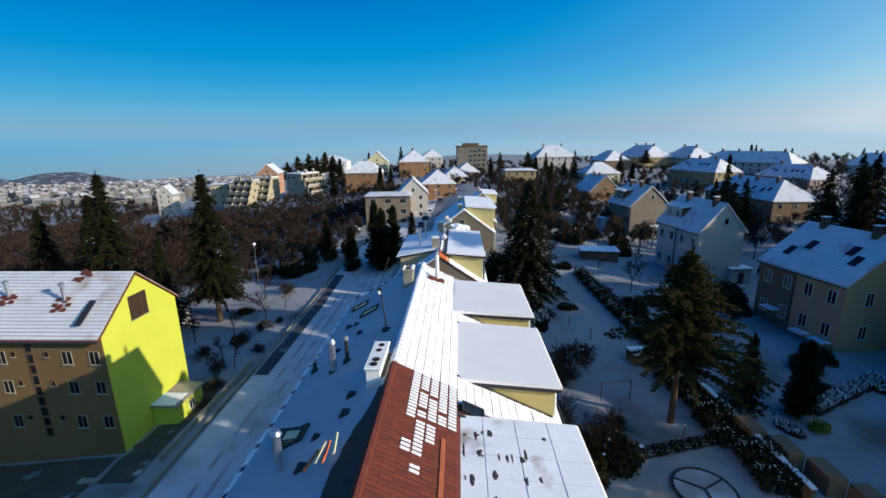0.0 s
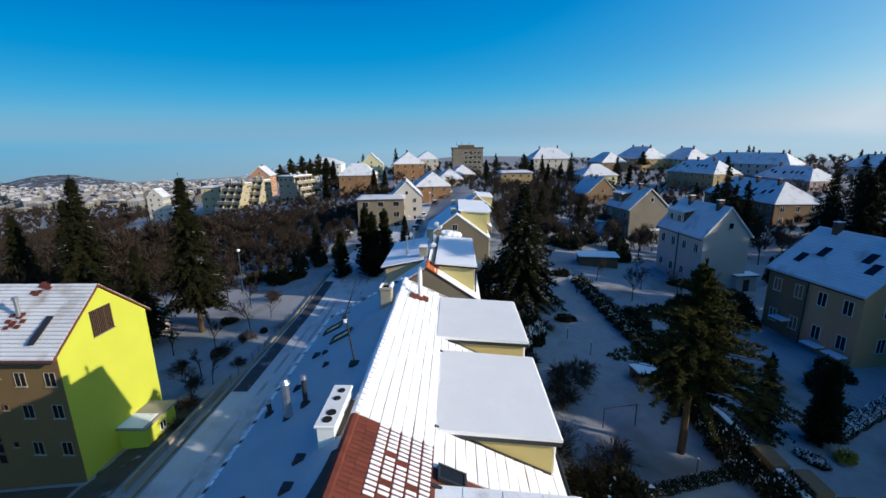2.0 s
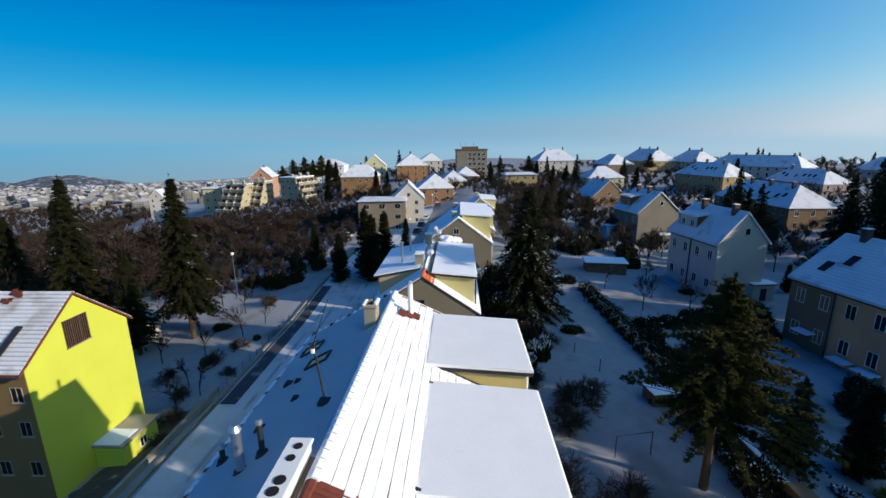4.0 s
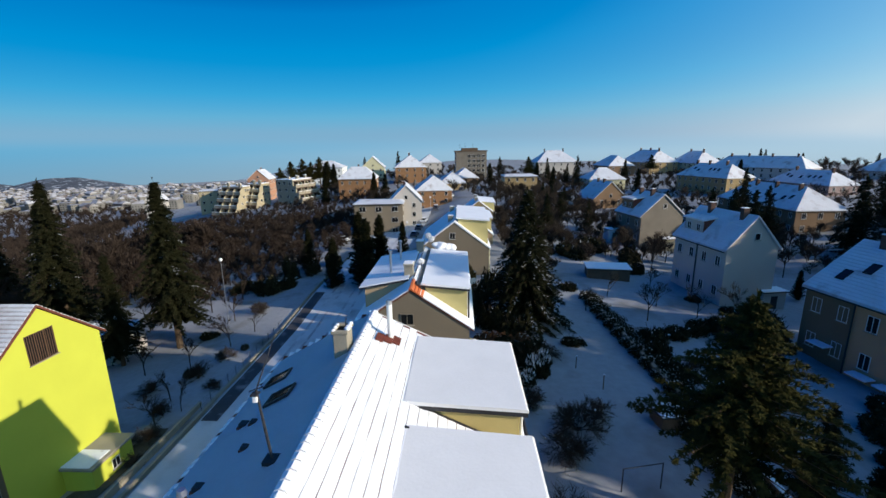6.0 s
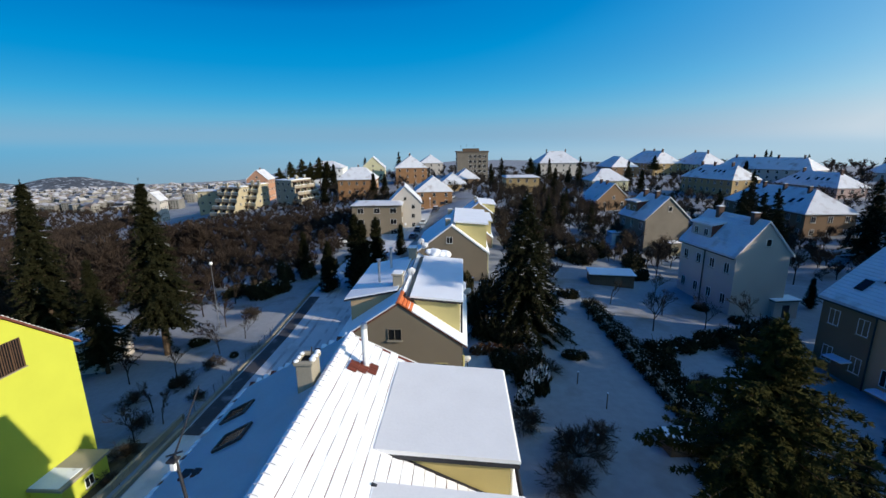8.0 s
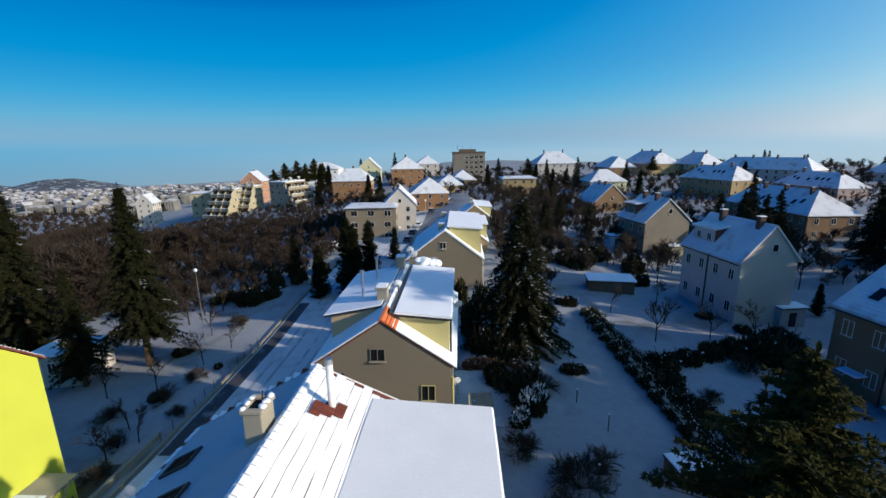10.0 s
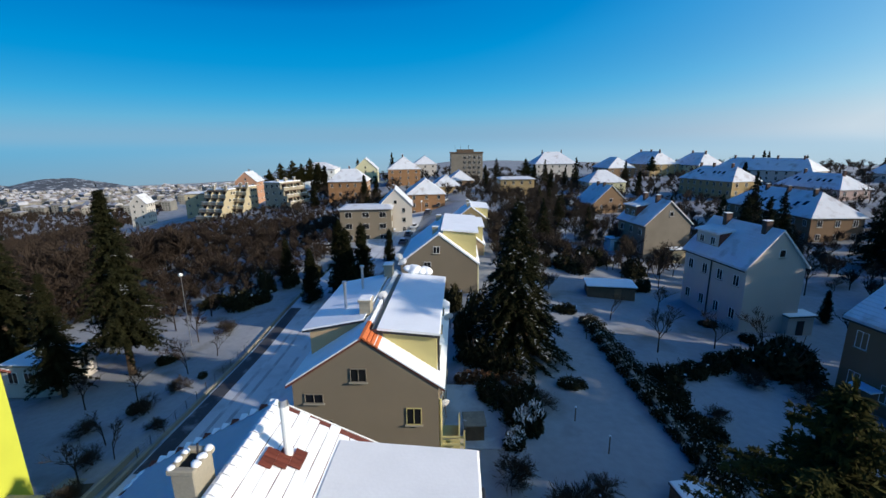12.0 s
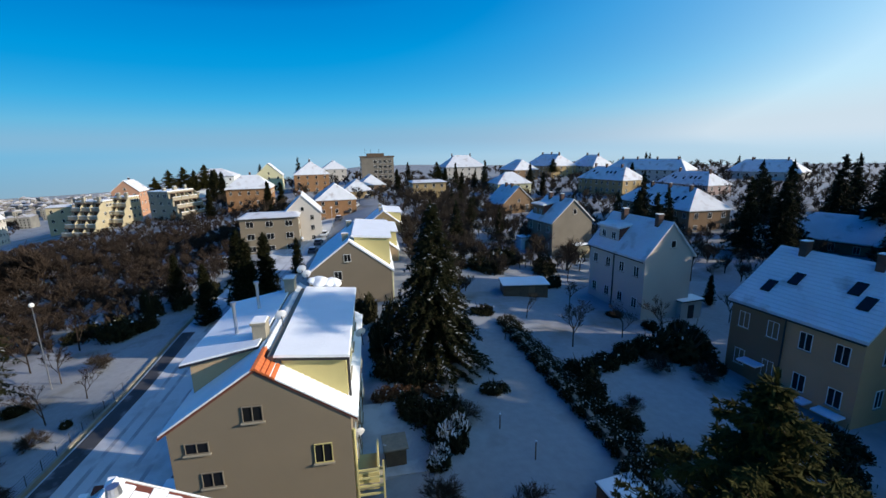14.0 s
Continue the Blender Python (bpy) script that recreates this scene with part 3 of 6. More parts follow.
def grid_bed(x0, x1, y0, y1, step_):
    b = B()
    xs, ys = np.arange(x0, x1 + 0.01, step_), np.arange(y0, y1 + 0.01, step_)
    v = [[b.verts.new((x, y, bumpy(x, y) + 0.16 + 0.1 * noise.noise((x, y, 5)))) for x in xs] for y in ys]
    for p, q in zip(v, v[1:]):
        for i in range(len(xs) - 1):
            b.faces.new((p[i], p[i + 1], q[i + 1], q[i]))
    return b


# ---- apartment house with the lime-yellow gable ----
YX, YY, YB, YE, YR = -36.3, 39.8, -9.4, 3.85, 8.35
yel = thing("apartment_house", pose(0.8, 0.15, -0.83), "three-storey lime yellow apartment house with snowy tiled roof", "house")
b = extrude(B(), [(34.4, -11.5), (45.2, -11.5), (45.2, YE), (YY, YR - 0.1), (34.4, YE)], "x", YX - 26, YX)
part("gable_wall", b, [YELLOW], yel)
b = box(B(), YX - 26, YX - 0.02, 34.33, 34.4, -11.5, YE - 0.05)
part("side_wall", b, YELLOW_DULL, yel, "brown-ochre rendered side wall, darkened further for shade")
b = extrude(B(), [(33.8, YE - 0.42), (33.8, YE - 0.2), (YY, YR + 0.2), (45.8, YE - 0.2), (45.8, YE - 0.42), (YY, YR - 0.02)], "x", YX - 26.3, YX + 0.18)
part("roof", b, TILE_DARK, yel, "dark roof deck edge")
for sgn, ye in ((-1, 33.8), (1, 45.8)):
    for i in range(20):
        a, c = i / 20, (i + 1) / 20 - 0.006
        ya, yc = YY + (ye - YY) * a, YY + (ye - YY) * c
        za, zc = YR + 0.2 + (YE - 0.4 - YR) * a, YR + 0.2 + (YE - 0.4 - YR) * c
        b = extrude(B(), [(ya, za + 0.02), (yc, zc + 0.02), (yc, zc + 0.13), (ya, za + 0.04)], "x", YX - 26.2, YX + 0.1)
        part("tile_course", b, SNOW_ROOF, yel)
part("gutter", tube(B(), (YX - 26, 33.72, YE - 0.4), (YX + 0.1, 33.72, YE - 0.4), 0.09), DARK, yel)
aw = window(yel, pose(YX, 39.52, 3.73, 0, 0, 90), 2.5, 2.55, 3, True, BROWN_PAINT)
grille = B()
for k in range(12):
    u = -1.1 + 0.2 * k
    tube(grille, (u, -0.1, 0.05), (u, -0.1, 2.5), 0.03, sides=5)
part("grille", grille, BROWN_PAINT, aw, "brown slatted attic shutter")
for i, x in enumerate((-37.3, -40.0, -46.6, -49.6, -54.8, -58.5)):
    for z in (0.95, -2.2, -6.0):
        window(yel, pose(x, 34.33, z), 1.0, 1.35, 2, True, CONCRETE)
for z in (1.7, -1.4, -5.2):
    for x in (-42.0, -45.3):
        window(yel, pose(x, 34.33, z), 0.45, 0.55, 1, True, BROWN_PAINT)
for z in np.arange(-7.0, 3.0, 1.15):
    window(yel, pose(-43.65, 34.33, z), 0.7, 0.95, 1, False, BROWN_PAINT)
for i, y in enumerate((36.5, 43)):
    window(yel, pose(YX - 26, y, 0.8, 0, 0, -90), 1.2, 1.5)
part("vent_pipe", tube(tube(B(), (-41.6, 37.0, 5.8), (-41.6, 37.0, 8.0), 0.16), (-41.6, 37, 8.0), (-41.6, 37, 8.25), 0.26), STEEL, yel)
part("vent_pipe", tube(tube(B(), (-47.6, 37.3, 6.0), (-47.6, 37.3, 8.1), 0.16), (-47.6, 37.3, 8.1), (-47.6, 37.3, 8.3), 0.26), STEEL, yel)
for x, y in ((-41.6, 36.6), (-47.6, 36.9), (-41.2, 39.2)):
    b = B()
    for k in range(9):
        u, v = rr.uniform(-0.7, 0.7), rr.uniform(-0.6, 0.5)
        zz = YE - 0.2 + (y + v - 33.8) * (YR + 0.4 - YE) / 6.0
        extrude(b, [(y + v - 0.14, zz + 0.09), (y + v + 0.14, zz + 0.30), (y + v + 0.14, zz + 0.34), (y + v - 0.14, zz + 0.13)], "x", x + u - 0.25, x + u + 0.25)
    part("bare_tiles", b, TILE, yel, "red tiles where snow has slid away")
b = extrude(B(), [(34.6, 4.75), (36.9, 6.38), (36.9, 6.5), (34.6, 4.87)], "x", -38.9, -38.3)
part("roof_hatch", b, DARK, yel)
an = thing("entrance_porch", pose(0.8, 0.85, -1.05), "small lime yellow annex with flat concrete roof against the gable", "porch")
part("wall", box(B(), YX + 0.01, -33.5, 37.9, 42.5, -10.5, -6.35), YELLOW, an)
part("roof_slab", bevel(box(B(), YX + 0.01, -33.2, 37.65, 42.75, -6.35, -6.1), 0.03, 1), CONCRETE, an)
part("snow_cover", bevel(box(B(), YX + 0.05, -33.6, 37.8, 40.2, -6.1, -6.03), 0.02, 1), SNOW_THIN, an)
window(an, pose(-33.5, 40.4, -8.0, 0, 0, 90), 0.9, 1.0)
b = box(B(), -35.4, -30.3, 33.4, 48.2, -11.2, -9.62)
tagged(part("pavement", b, CONCRETE), "wet concrete paving with thin snow by the gable", "pavement", kind="structure")
b = B()
for k in range(14):
    a = -0.3 + k * 0.16
    x, y = -36.7 + 4.3 * math.cos(a - 1.3), 33.2 + 2.4 * math.sin(a - 1.3)
    box(b, x - 0.35, x + 0.35, y - 0.3, y + 0.3, -11.6, -9.75)
tagged(part("bed_edging", b, CONCRETE), "curved concrete edging of a planting bed", "edging", kind="structure")

# ---- next house in the row ----
nxt = thing("terraced_house", pose(0, 0, 0), "beige terraced house, grey gable in shade, snow and orange ridge tiles", "house", "terraced houses along the street")
NA, NRr, NLl = (-3.65, 9.85), (0.65, 6.95), (-7.9, 7.05)
N0, N1 = 37.2, 51.0
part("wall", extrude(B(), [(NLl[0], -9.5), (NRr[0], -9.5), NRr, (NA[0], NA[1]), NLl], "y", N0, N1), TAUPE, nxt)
sl_r = (NA[1] - NRr[1]) / (NRr[0] - NA[0])
sl_l = (NA[1] - NLl[1]) / (NA[0] - NLl[0])
part("roof", extrude(B(), [(NLl[0] - 0.4, NLl[1] - 0.4 * sl_l), (NLl[0] - 0.4, NLl[1] - 0.4 * sl_l + 0.14), (NA[0], NA[1] + 0.14), (NRr[0] + 0.35, NRr[1] - 0.35 * sl_r + 0.14), (NRr[0] + 0.35, NRr[1] - 0.35 * sl_r), NA], "y", N0 - 0.06, N1 + 0.2), TILE_DARK, nxt)
for i in range(14):
    u0, u1 = i / 14, (i + 1) / 14
    f = lambda u: (NA[0] + 0.5 + (NRr[0] - 0.12 - NA[0]) * u, NA[1] + 0.15 - ((NRr[0] - 0.12 - NA[0]) * u + 0.5) * sl_r)
    (xa, za), (xb, zb) = f(u0), f(u1)
    part("tile_course", extrude(B(), [(xa, za + 0.0), (xb, zb + 0.0), (xb, zb + 0.1), (xa, za + 0.06)], "y", N0 - 0.09, N1 + 0.2), SNOW, nxt)
part("snow_blanket", extrude(B(), [(NA[0] - 0.1, NA[1] + 0.06), (NLl[0] - 0.35, NLl[1] - 0.35 * sl_l + 0.14), (NLl[0] - 0.35, NLl[1] - 0.35 * sl_l + 0.24), (NA[0] - 0.1, NA[1] + 0.18)], "y", N0 - 0.05, N1), SNOW, nxt)
ot = mesh_of("ridge_tile", bevel(extrude(B(), [(-0.16, 0.0), (-0.1, 0.11), (0.1, 0.11), (0.16, 0.0)], "y", 0, 0.36), 0.01, 1), ORANGE)
for j in range(7):
    shared("ridge_tile", ot, nxt, pose(NA[0], N0 - 0.1 + j * 0.35, NA[1] + 0.12))
part("snow_strip", extrude(B(), [(NA[0] + 0.02, NA[1] + 0.16), (NA[0] + 0.56, NA[1] + 0.16 - 0.54 * sl_r), (NA[0] + 0.56, NA[1] + 0.24 - 0.54 * sl_r), (NA[0] + 0.02, NA[1] + 0.27)], "y", N0 + 2.2, N1), SNOW_ROOF, nxt, "thin grey snow along the ridge")
for i in range(4):
    for j in range(4):
        shared("ridge_tile", ot, nxt, pose(NA[0] + 0.12 + i * 0.22, N0 - 0.1 + j * 0.35, NA[1] + 0.13 - (0.12 + i * 0.22) * sl_r, 0, 40, 0))
dn = new("dormer")
dn.parent = nxt
part("dormer_wall", extrude(B(), [(-2.7, 8.6), (0.5, 6.3), (0.5, 9.5), (-2.7, 9.8)], "y", 38.6, 49.4), PALE_YELLOW, dn)
part("roof_slab", extrude(B(), [(-3.0, 9.81), (0.72, 9.47), (0.72, 9.63), (-3.0, 9.97)], "y", 38.3, 49.7), DARK, dn)
part("snow_cover", extrude(B(), [(-3.0, 9.975), (0.74, 9.635), (0.74, 9.75), (0.68, 9.79), (-2.95, 10.12)], "y", 38.28, 49.72), SNOW, dn)
part("upstand", box(B(), -3.3, -3.004, 38.4, 49.6, 8.9, 10.02), DIM_CONCRETE, dn, "grey metal upstand beside the ridge")
part("downpipe", tube(B(), (0.62, 38.7, 0), (0.62, 38.7, 9.3), 0.07), DARK, dn)
for k in range(3):
    window(dn, pose(0.5, 40.5 + 3.4 * k, 7.6, 0, 0, 90), 1.4, 1.2)
dl = new("street_dormer")
dl.parent = nxt
part("dormer_wall", extrude(B(), [(-7.7, 6.3), (-4.4, 6.3), (-4.4, 9.75), (-7.7, 9.05)], "y", 40.2, 49.4), BEIGE, dl)
part("roof_slab", extrude(B(), [(-8.1, 9.05), (-4.1, 9.8), (-4.1, 9.94), (-8.1, 9.19)], "y", 39.9, 49.7), DARK, dl)
part("snow_cover", extrude(B(), [(-8.1, 9.195), (-4.1, 9.945), (-4.1, 10.06), (-8.05, 9.31)], "y", 39.88, 49.72), SNOW, dl)
for k in range(3):
    window(dl, pose(-7.7, 41.8 + 3 * k, 7.5, 0, 0, -90), 1.4, 1.2)
for x, y, z in ((-4.2, 41.2, 9.8), (-4.0, 49.3, 9.9)):
    chimney(nxt, x, y, z, 0.7, 0.9, 1.0, CONCRETE)
for x, y in ((-5.9, 42.5), (-5.6, 46.5)):
    part("flue_pipe", tube(tube(B(), (x, y, 9.4), (x, y, 11.5), 0.1), (x, y, 11.5), (x, y, 11.65), 0.17), STEEL, nxt)
for x, z, w, h in ((-3.95, 7.25, 0.95, 0.85), (-6.65, 5.85, 1.1, 0.6), (-0.8, 4.5, 0.9, 1.1), (-6.15, 3.9, 1.0, 0.85), (-1.0, 1.0, 1.0, 1.25), (-3.6, 1.3, 1.0, 1.1)):
    window(nxt, pose(x, N0, z), w, h, 2, True, PALE_YELLOW if z == 4.5 else DIM_CONCRETE)
for y in (39.5, 43, 46.5, 50):
    for z in (3.2, 0.6):
        window(nxt, pose(NRr[0], y, z, 0, 0, 90), 1.3, 1.4)
part("corner_pipe", tube(B(), (NRr[0] + 0.1, N0 + 0.15, -1), (NRr[0] + 0.1, N0 + 0.15, 6.1), 0.09), PALE_YELLOW, nxt)
part("balcony", box(box(box(B(), 0.7, 1.9, 37.6, 40.3, 2.1, 2.25), 1.8, 1.9, 37.6, 40.3, 2.25, 3.15), 0.7, 1.8, 37.6, 37.7, 2.25, 3.15), PALE_YELLOW, nxt)

# thawed bed and low wall between the apartment house and the street
bed = thing("planting_bed", pose(0, 0, 0), "thawed brown planting bed along the yellow gable", "bed", kind="structure")
part("soil", grid_bed(-61.0, -35.3, 28.5, 34.2, 0.9), THAW, bed)
part("soil", grid_bed(-35.3, -31.6, 30.5, 47.5, 0.7), THAW, bed)
part("soil", grid_bed(-64.0, -31.0, 14.0, 28.4, 0.9), THAW, bed)
lw = thing("low_wall", pose(0, 0, 0), "low concrete wall with snow along the street", "wall")
for y in np.arange(33.0, 49.5, 2.06):
    part("wall_panel", bevel(box(B(), -30.95, -30.65, y, y + 2.04, -10.6, -8.75), 0.03, 1), CONCRETE, lw)

# ---- more houses of the row ----
def row_house(y0, y1, ax, az, half, drop, z_d, wall, label, attic=True):
    """A terraced house with its gable to the camera and a wide flat dormer on the garden side."""
    t = thing("terraced_house", pose(0.55, 0.2, 0.014 * y0 + 0.04 * ax), label, "house", "terraced houses along the street")
    base = ground_z(ax - half, y0) - 1.5
    part("wall", extrude(B(), [(ax - half, base), (ax + half, base), (ax + half, az - drop), (ax, az), (ax - half, az - drop)], "y", y0, y1), wall, t)
    s = drop / half
    part("roof", extrude(B(), [(ax - half - 0.4, az - drop - 0.4 * s), (ax - half - 0.4, az - drop - 0.4 * s + 0.25), (ax, az + 0.25), (ax + half + 0.35, az - drop - 0.35 * s + 0.25), (ax + half + 0.35, az - drop - 0.35 * s), (ax, az)], "y", y0 - 0.08, y1 + 0.2), SNOW, t)
    d = new("dormer")
    d.parent = t
    part("dormer_wall", extrude(B(), [(ax + 0.6, az - 0.9), (ax + half - 0.1, az - drop - 0.5), (ax + half - 0.1, z_d - 0.35), (ax + 0.6, z_d)], "y", y0 + 1.3, y1 - 0.5), PALE_YELLOW, d)
    part("snow_cover", extrude(B(), [(ax + 0.3, z_d + 0.02), (ax + half + 0.2, z_d - 0.4), (ax + half + 0.2, z_d - 0.15), (ax + 0.3, z_d + 0.25)], "y", y0 + 1.0, y1 - 0.3), SNOW, d)
    for k in range(2):
        window(d, pose(ax + half - 0.1, y0 + 3 + k * (y1 - y0 - 5), az - drop + 0.5, 0, 0, 90), 1.5, 1.2)
    if attic:
        window(t, pose(ax - 0.3, y0, az - 2.6), 0.9, 1.0)
        window(t, pose(ax - 1.6, y0, az - 5.0), 1.0, 1.2)
    part("corner_pipe", tube(B(), (ax + half + 0.1, y0 + 0.1, base), (ax + half + 0.1, y0 + 0.1, az - drop), 0.1), CREAM, t)
    chimney(t, ax - 0.6, y0 + 3, az - 0.5, 0.8, 0.6, 1.0, CONCRETE)
    chimney(t, ax - 0.6, y1 - 2, az - 0.5, 0.8, 0.6, 1.0, CONCRETE)
    for k in range(3):
        window(t, pose(ax + half, y0 + 2 + k * (y1 - y0 - 4) / 2, az - drop - 2.4, 0, 0, 90), 1.3, 1.4)
    return t


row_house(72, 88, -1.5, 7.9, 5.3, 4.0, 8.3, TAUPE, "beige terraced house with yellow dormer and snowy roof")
row_house(92, 104, 1.6, 5.0, 4.2, 3.4, 5.0, BEIGE, "far beige terraced house with snow-white roof")
row_house(118, 130, 4.2, 4.6, 4.2, 3.2, 4.4, OCHRE, "distant ochre terraced house with snowy roof")

# ---- houses across the gardens ----
W = house("pale grey villa with a plain shaded gable and snowy roof", 37.1, 68.3, 97.1, 10.7, 7.1, -1.4, 6.95, 10.9, PALE, cols=(4, 0), floors=2, chims=((-3.6, 0.4), (2.6, 0.4)), win=(0.9, 1.3), attic=False, raw=True)
H = house("ochre double house, snowy roof with skylights and chimneys", 42.1, 46.8, 99.6, 10.2, 11.6, -1.6, 6.0, 10.2, SAND, cols=(4, 2), floors=2, chims=((3.0, 0.4), (-2.6, 0.4)), win=(0.95, 1.5), raw=True)
# out of view; added to cast shade over the near gardens
house("ochre villa with snowy roof, added out of view for shade", 45.5, 24.5, 99.6, 12, 11, -1.6, 5.4, 9.8, OCHRE, cols=(4, 2), floors=2, chims=((3.0, 0.4),), raw=True)


def roof_courses(t, L, W, base, eave, ridge, n, over=0.4):
    """Courses of tiles under thin snow on both slopes of a gabled house."""
    e, r, o = eave - base, ridge - base, W / 2 + over
    lo = e - over * (r - e) / (W / 2) + 0.16
    for sy in (-1, 1):
        for i in range(n):
            a, c = i / n, (i + 1) / n
            za, zc = r + 0.205 + (lo - r - 0.2) * a, r + 0.205 + (lo - r - 0.2) * c
            part("tile_course", extrude(B(), [(sy * o * a, za), (sy * o * c, zc), (sy * o * c, zc + 0.055), (sy * o * a, za + 0.012)], "x", -L / 2 - over * 0.6, L / 2 + over * 0.6), SNOW_ROOF, t)


roof_courses(W, 10.7, 7.1, -1.4, 6.95, 10.9, 15)
roof_courses(H, 10.2, 11.6, -1.6, 6.0, 10.2, 18)
# Pale walls get the dim concrete, which puts their shade into the colour.
C = house("pale villa, walls darkened for shade, snowy gabled roof and dormer", 40.3, 100.3, 100, 9.4, 9.2, -0.8, 6.1, 10.2, DIM_CONCRETE, cols=(3, 0), floors=2, chims=((-1.5, 0.5), (2.5, 0.5)), attic=False, raw=True)
T1 = house("long brown tenement with hipped snowy roof", 80.4, 120.2, 91, 28.6, 11, -0.6, 5.4, 10.1, BROWN, hip=5, cols=(9, 3), floors=2, chims=((-8.6, 0.9), (-1, 0.9), (6, 0.9)), category="tenement", raw=True)
T2 = house("long yellow-ochre tenement with hipped snowy roof", 96.4, 176.6, 104, 24, 11.5, 0, 8.3, 12.9, OCHRE, hip=4.5, cols=(8, 3), floors=3, chims=((-6, 0.4), (2, 0.4), (8, 0.4)), category="tenement", raw=True)
T3 = house("pinkish tenement with hipped snowy roof and skylights", 124.6, 166.3, 96, 24.6, 10.5, 0.5, 6.3, 10.8, PINK, hip=5, cols=(8, 3), floors=2, chims=((-8, 0.4), (6, 0.4)), category="tenement", raw=True)
house("long pale tenement with snowy roof on the rise", 141, 217, 119, 40, 13, 2, 9.4, 14.4, PALE, hip=5, cols=(11, 3), floors=3, chims=((-14, 0.4), (-4, 0.4), (6, 0.4), (14, 0.4)), category="tenement", raw=True)
house("pale tenement with snowy hipped roof", 188, 196, 118, 30, 13, 1, 8.0, 13.4, PALE, hip=6, cols=(8, 3), floors=2, category="tenement", chims=((-8, 0.4), (6, 0.4)), raw=True)
house("low snowy-roofed house among conifers", 91, 84, 110, 18, 11, -0.5, 2.6, 6.8, BROWN, hip=4, cols=(5, 2), floors=1, chims=((-2, 0.4),), raw=True)
house("cream house with broad sunlit snowy hip roof", 64.3, 207, 3, 15.5, 14, -1, 5.6, 10.4, CREAM, hip=6, cols=(4, 4), floors=2, raw=True)
house("brown house with snowy roof and small dormers", 48.5, 157, 100, 12, 12, -1.5, 2.8, 8.3, BROWN, cols=(3, 2), floors=2, chims=((2, 0.5), (-2, 0.5)), raw=True)
house("large white apartment block with snowy mansard roof", 60, 292, 3, 25, 22, -2, 10.4, 17.4, PALE, hip=8, cols=(6, 5), floors=4, category="apartment block", raw=True, chims=((-6, 0.5), (6, 0.5)))
house("snowy-roofed tenement on the ridge", 113, 275, 100, 30, 17, 3, 10.4, 17.2, OCHRE, hip=6, cols=(8, 4), floors=3, chims=((-10, 0.4), (-2, 0.4), (8, 0.4)), category="tenement", raw=True)
house("ridge tenement with blue-white snowy roof", 134, 262, 100, 22, 15, 3, 10.0, 16.4, CREAM, hip=6, cols=(6, 4), floors=3, chims=((-6, 0.4), (4, 0.4)), category="tenement", raw=True)
house("pale-roofed villa beyond the gardens", 88, 262, 100, 18, 15, 0, 9, 14.5, BROWN, hip=5, cols=(4, 3), floors=3, raw=True)
house("brown flat-roofed house beyond the spruce", 25.3, 197, 3, 13.6, 12, -1, 7.8, 8.6, OCHRE, hip=1.2, cols=(4, 3), floors=3, raw=True)

def roof_lights(t, W, base, eave, ridge, hip, spots, over=0.4):
    """Small dark roof windows lying on the slopes of a house; each spot is along, across."""
    e, r = eave - base, ridge - base
    run = W / 2 + over if hip else W / 2
    fall = (r - e + over * (r - e) / W) / run if hip else (r - e) / run
    for u, v in spots:
        z = r + (0.0 if hip else 0.2) - abs(v) * fall
        sy = 1 if v > 0 else -1
        d = 0.5
        part("skylight", extrude(B(), [(v - d, z + sy * d * fall - 0.05), (v + d, z - sy * d * fall - 0.05), (v + d, z - sy * d * fall + 0.14), (v - d, z + sy * d * fall + 0.14)], "x", u - 0.45, u + 0.45), GLASS, t)


roof_lights(T1, 11, -0.6, 5.4, 10.1, 5, ((-7, 3.4), (-3.4, 3.2), (2.6, 3.6), (8, 3.2), (-9, 3.0)))
roof_lights(T2, 11.5, 0, 8.3, 12.9, 4.5, ((-5, 2.8), (-3, 2.8), (-1, 2.8), (4, 3.4), (6.5, 2.6)))
roof_lights(T3, 10.5, 0.5, 6.3, 10.8, 5, ((-6, 2.8), (-4, 2.8), (-2, 2.8), (1, 3.2), (5, 3.2), (7, 2.6)))

# ---- houses on the street side ----
house("white villa with curved gable and snowy roof", -17.6, 146, 97, 14, 9.6, -4.5, 4.2, 8.9, PALE, cols=(4, 2), floors=3, chims=((-2, 0.5),), raw=True)
# Cream walls get taupe: the front's shade is put into the colour.
house("flat-roofed modern house, cream walls toned taupe for shade, deep terrace", -24.4, 137, 5, 14, 12, -5.5, 4.3, 4.9, TAUPE, hip=1.0, cols=(3, 2), floors=3, win=(1.8, 1.5), raw=True)
house("orange brick house with snowy hipped roof", -47.0, 207, 6, 16.5, 15, -4.5, 7.0, 12.0, BRICK, hip=5, cols=(5, 4), floors=3, chims=((0, 0.5),), raw=True)
house("orange brick tenement with pink snowy roof", -27, 242, 98, 20, 16, -1.5, 10.5, 16.5, BRICK, hip=5, cols=(5, 4), floors=4, chims=((3, 0.5), (-3, 0.5)), category="tenement", raw=True)
house("cream house with steep snowy roof", -51, 262, 98, 16, 13, -2, 9.5, 15.5, CREAM, cols=(4, 3), floors=4, raw=True)
house("white villa with low snowy hip roof", -88, 294, 5, 22, 18, -3, 8.4, 12.6, WHITE, hip=8, cols=(5, 4), floors=3, raw=True)
house("salmon house with steep snowy roof", -101, 224, 98, 12, 10, -8, 6.0, 10.4, SALMON, cols=(3, 3), floors=4, chims=((2, 0.5),), raw=True)
house("brown house with broad snowy hip roof", -10.5, 172, 97, 16, 13, -3, 5.0, 10.0, BRICK, hip=4, cols=(4, 3), floors=3, raw=True)
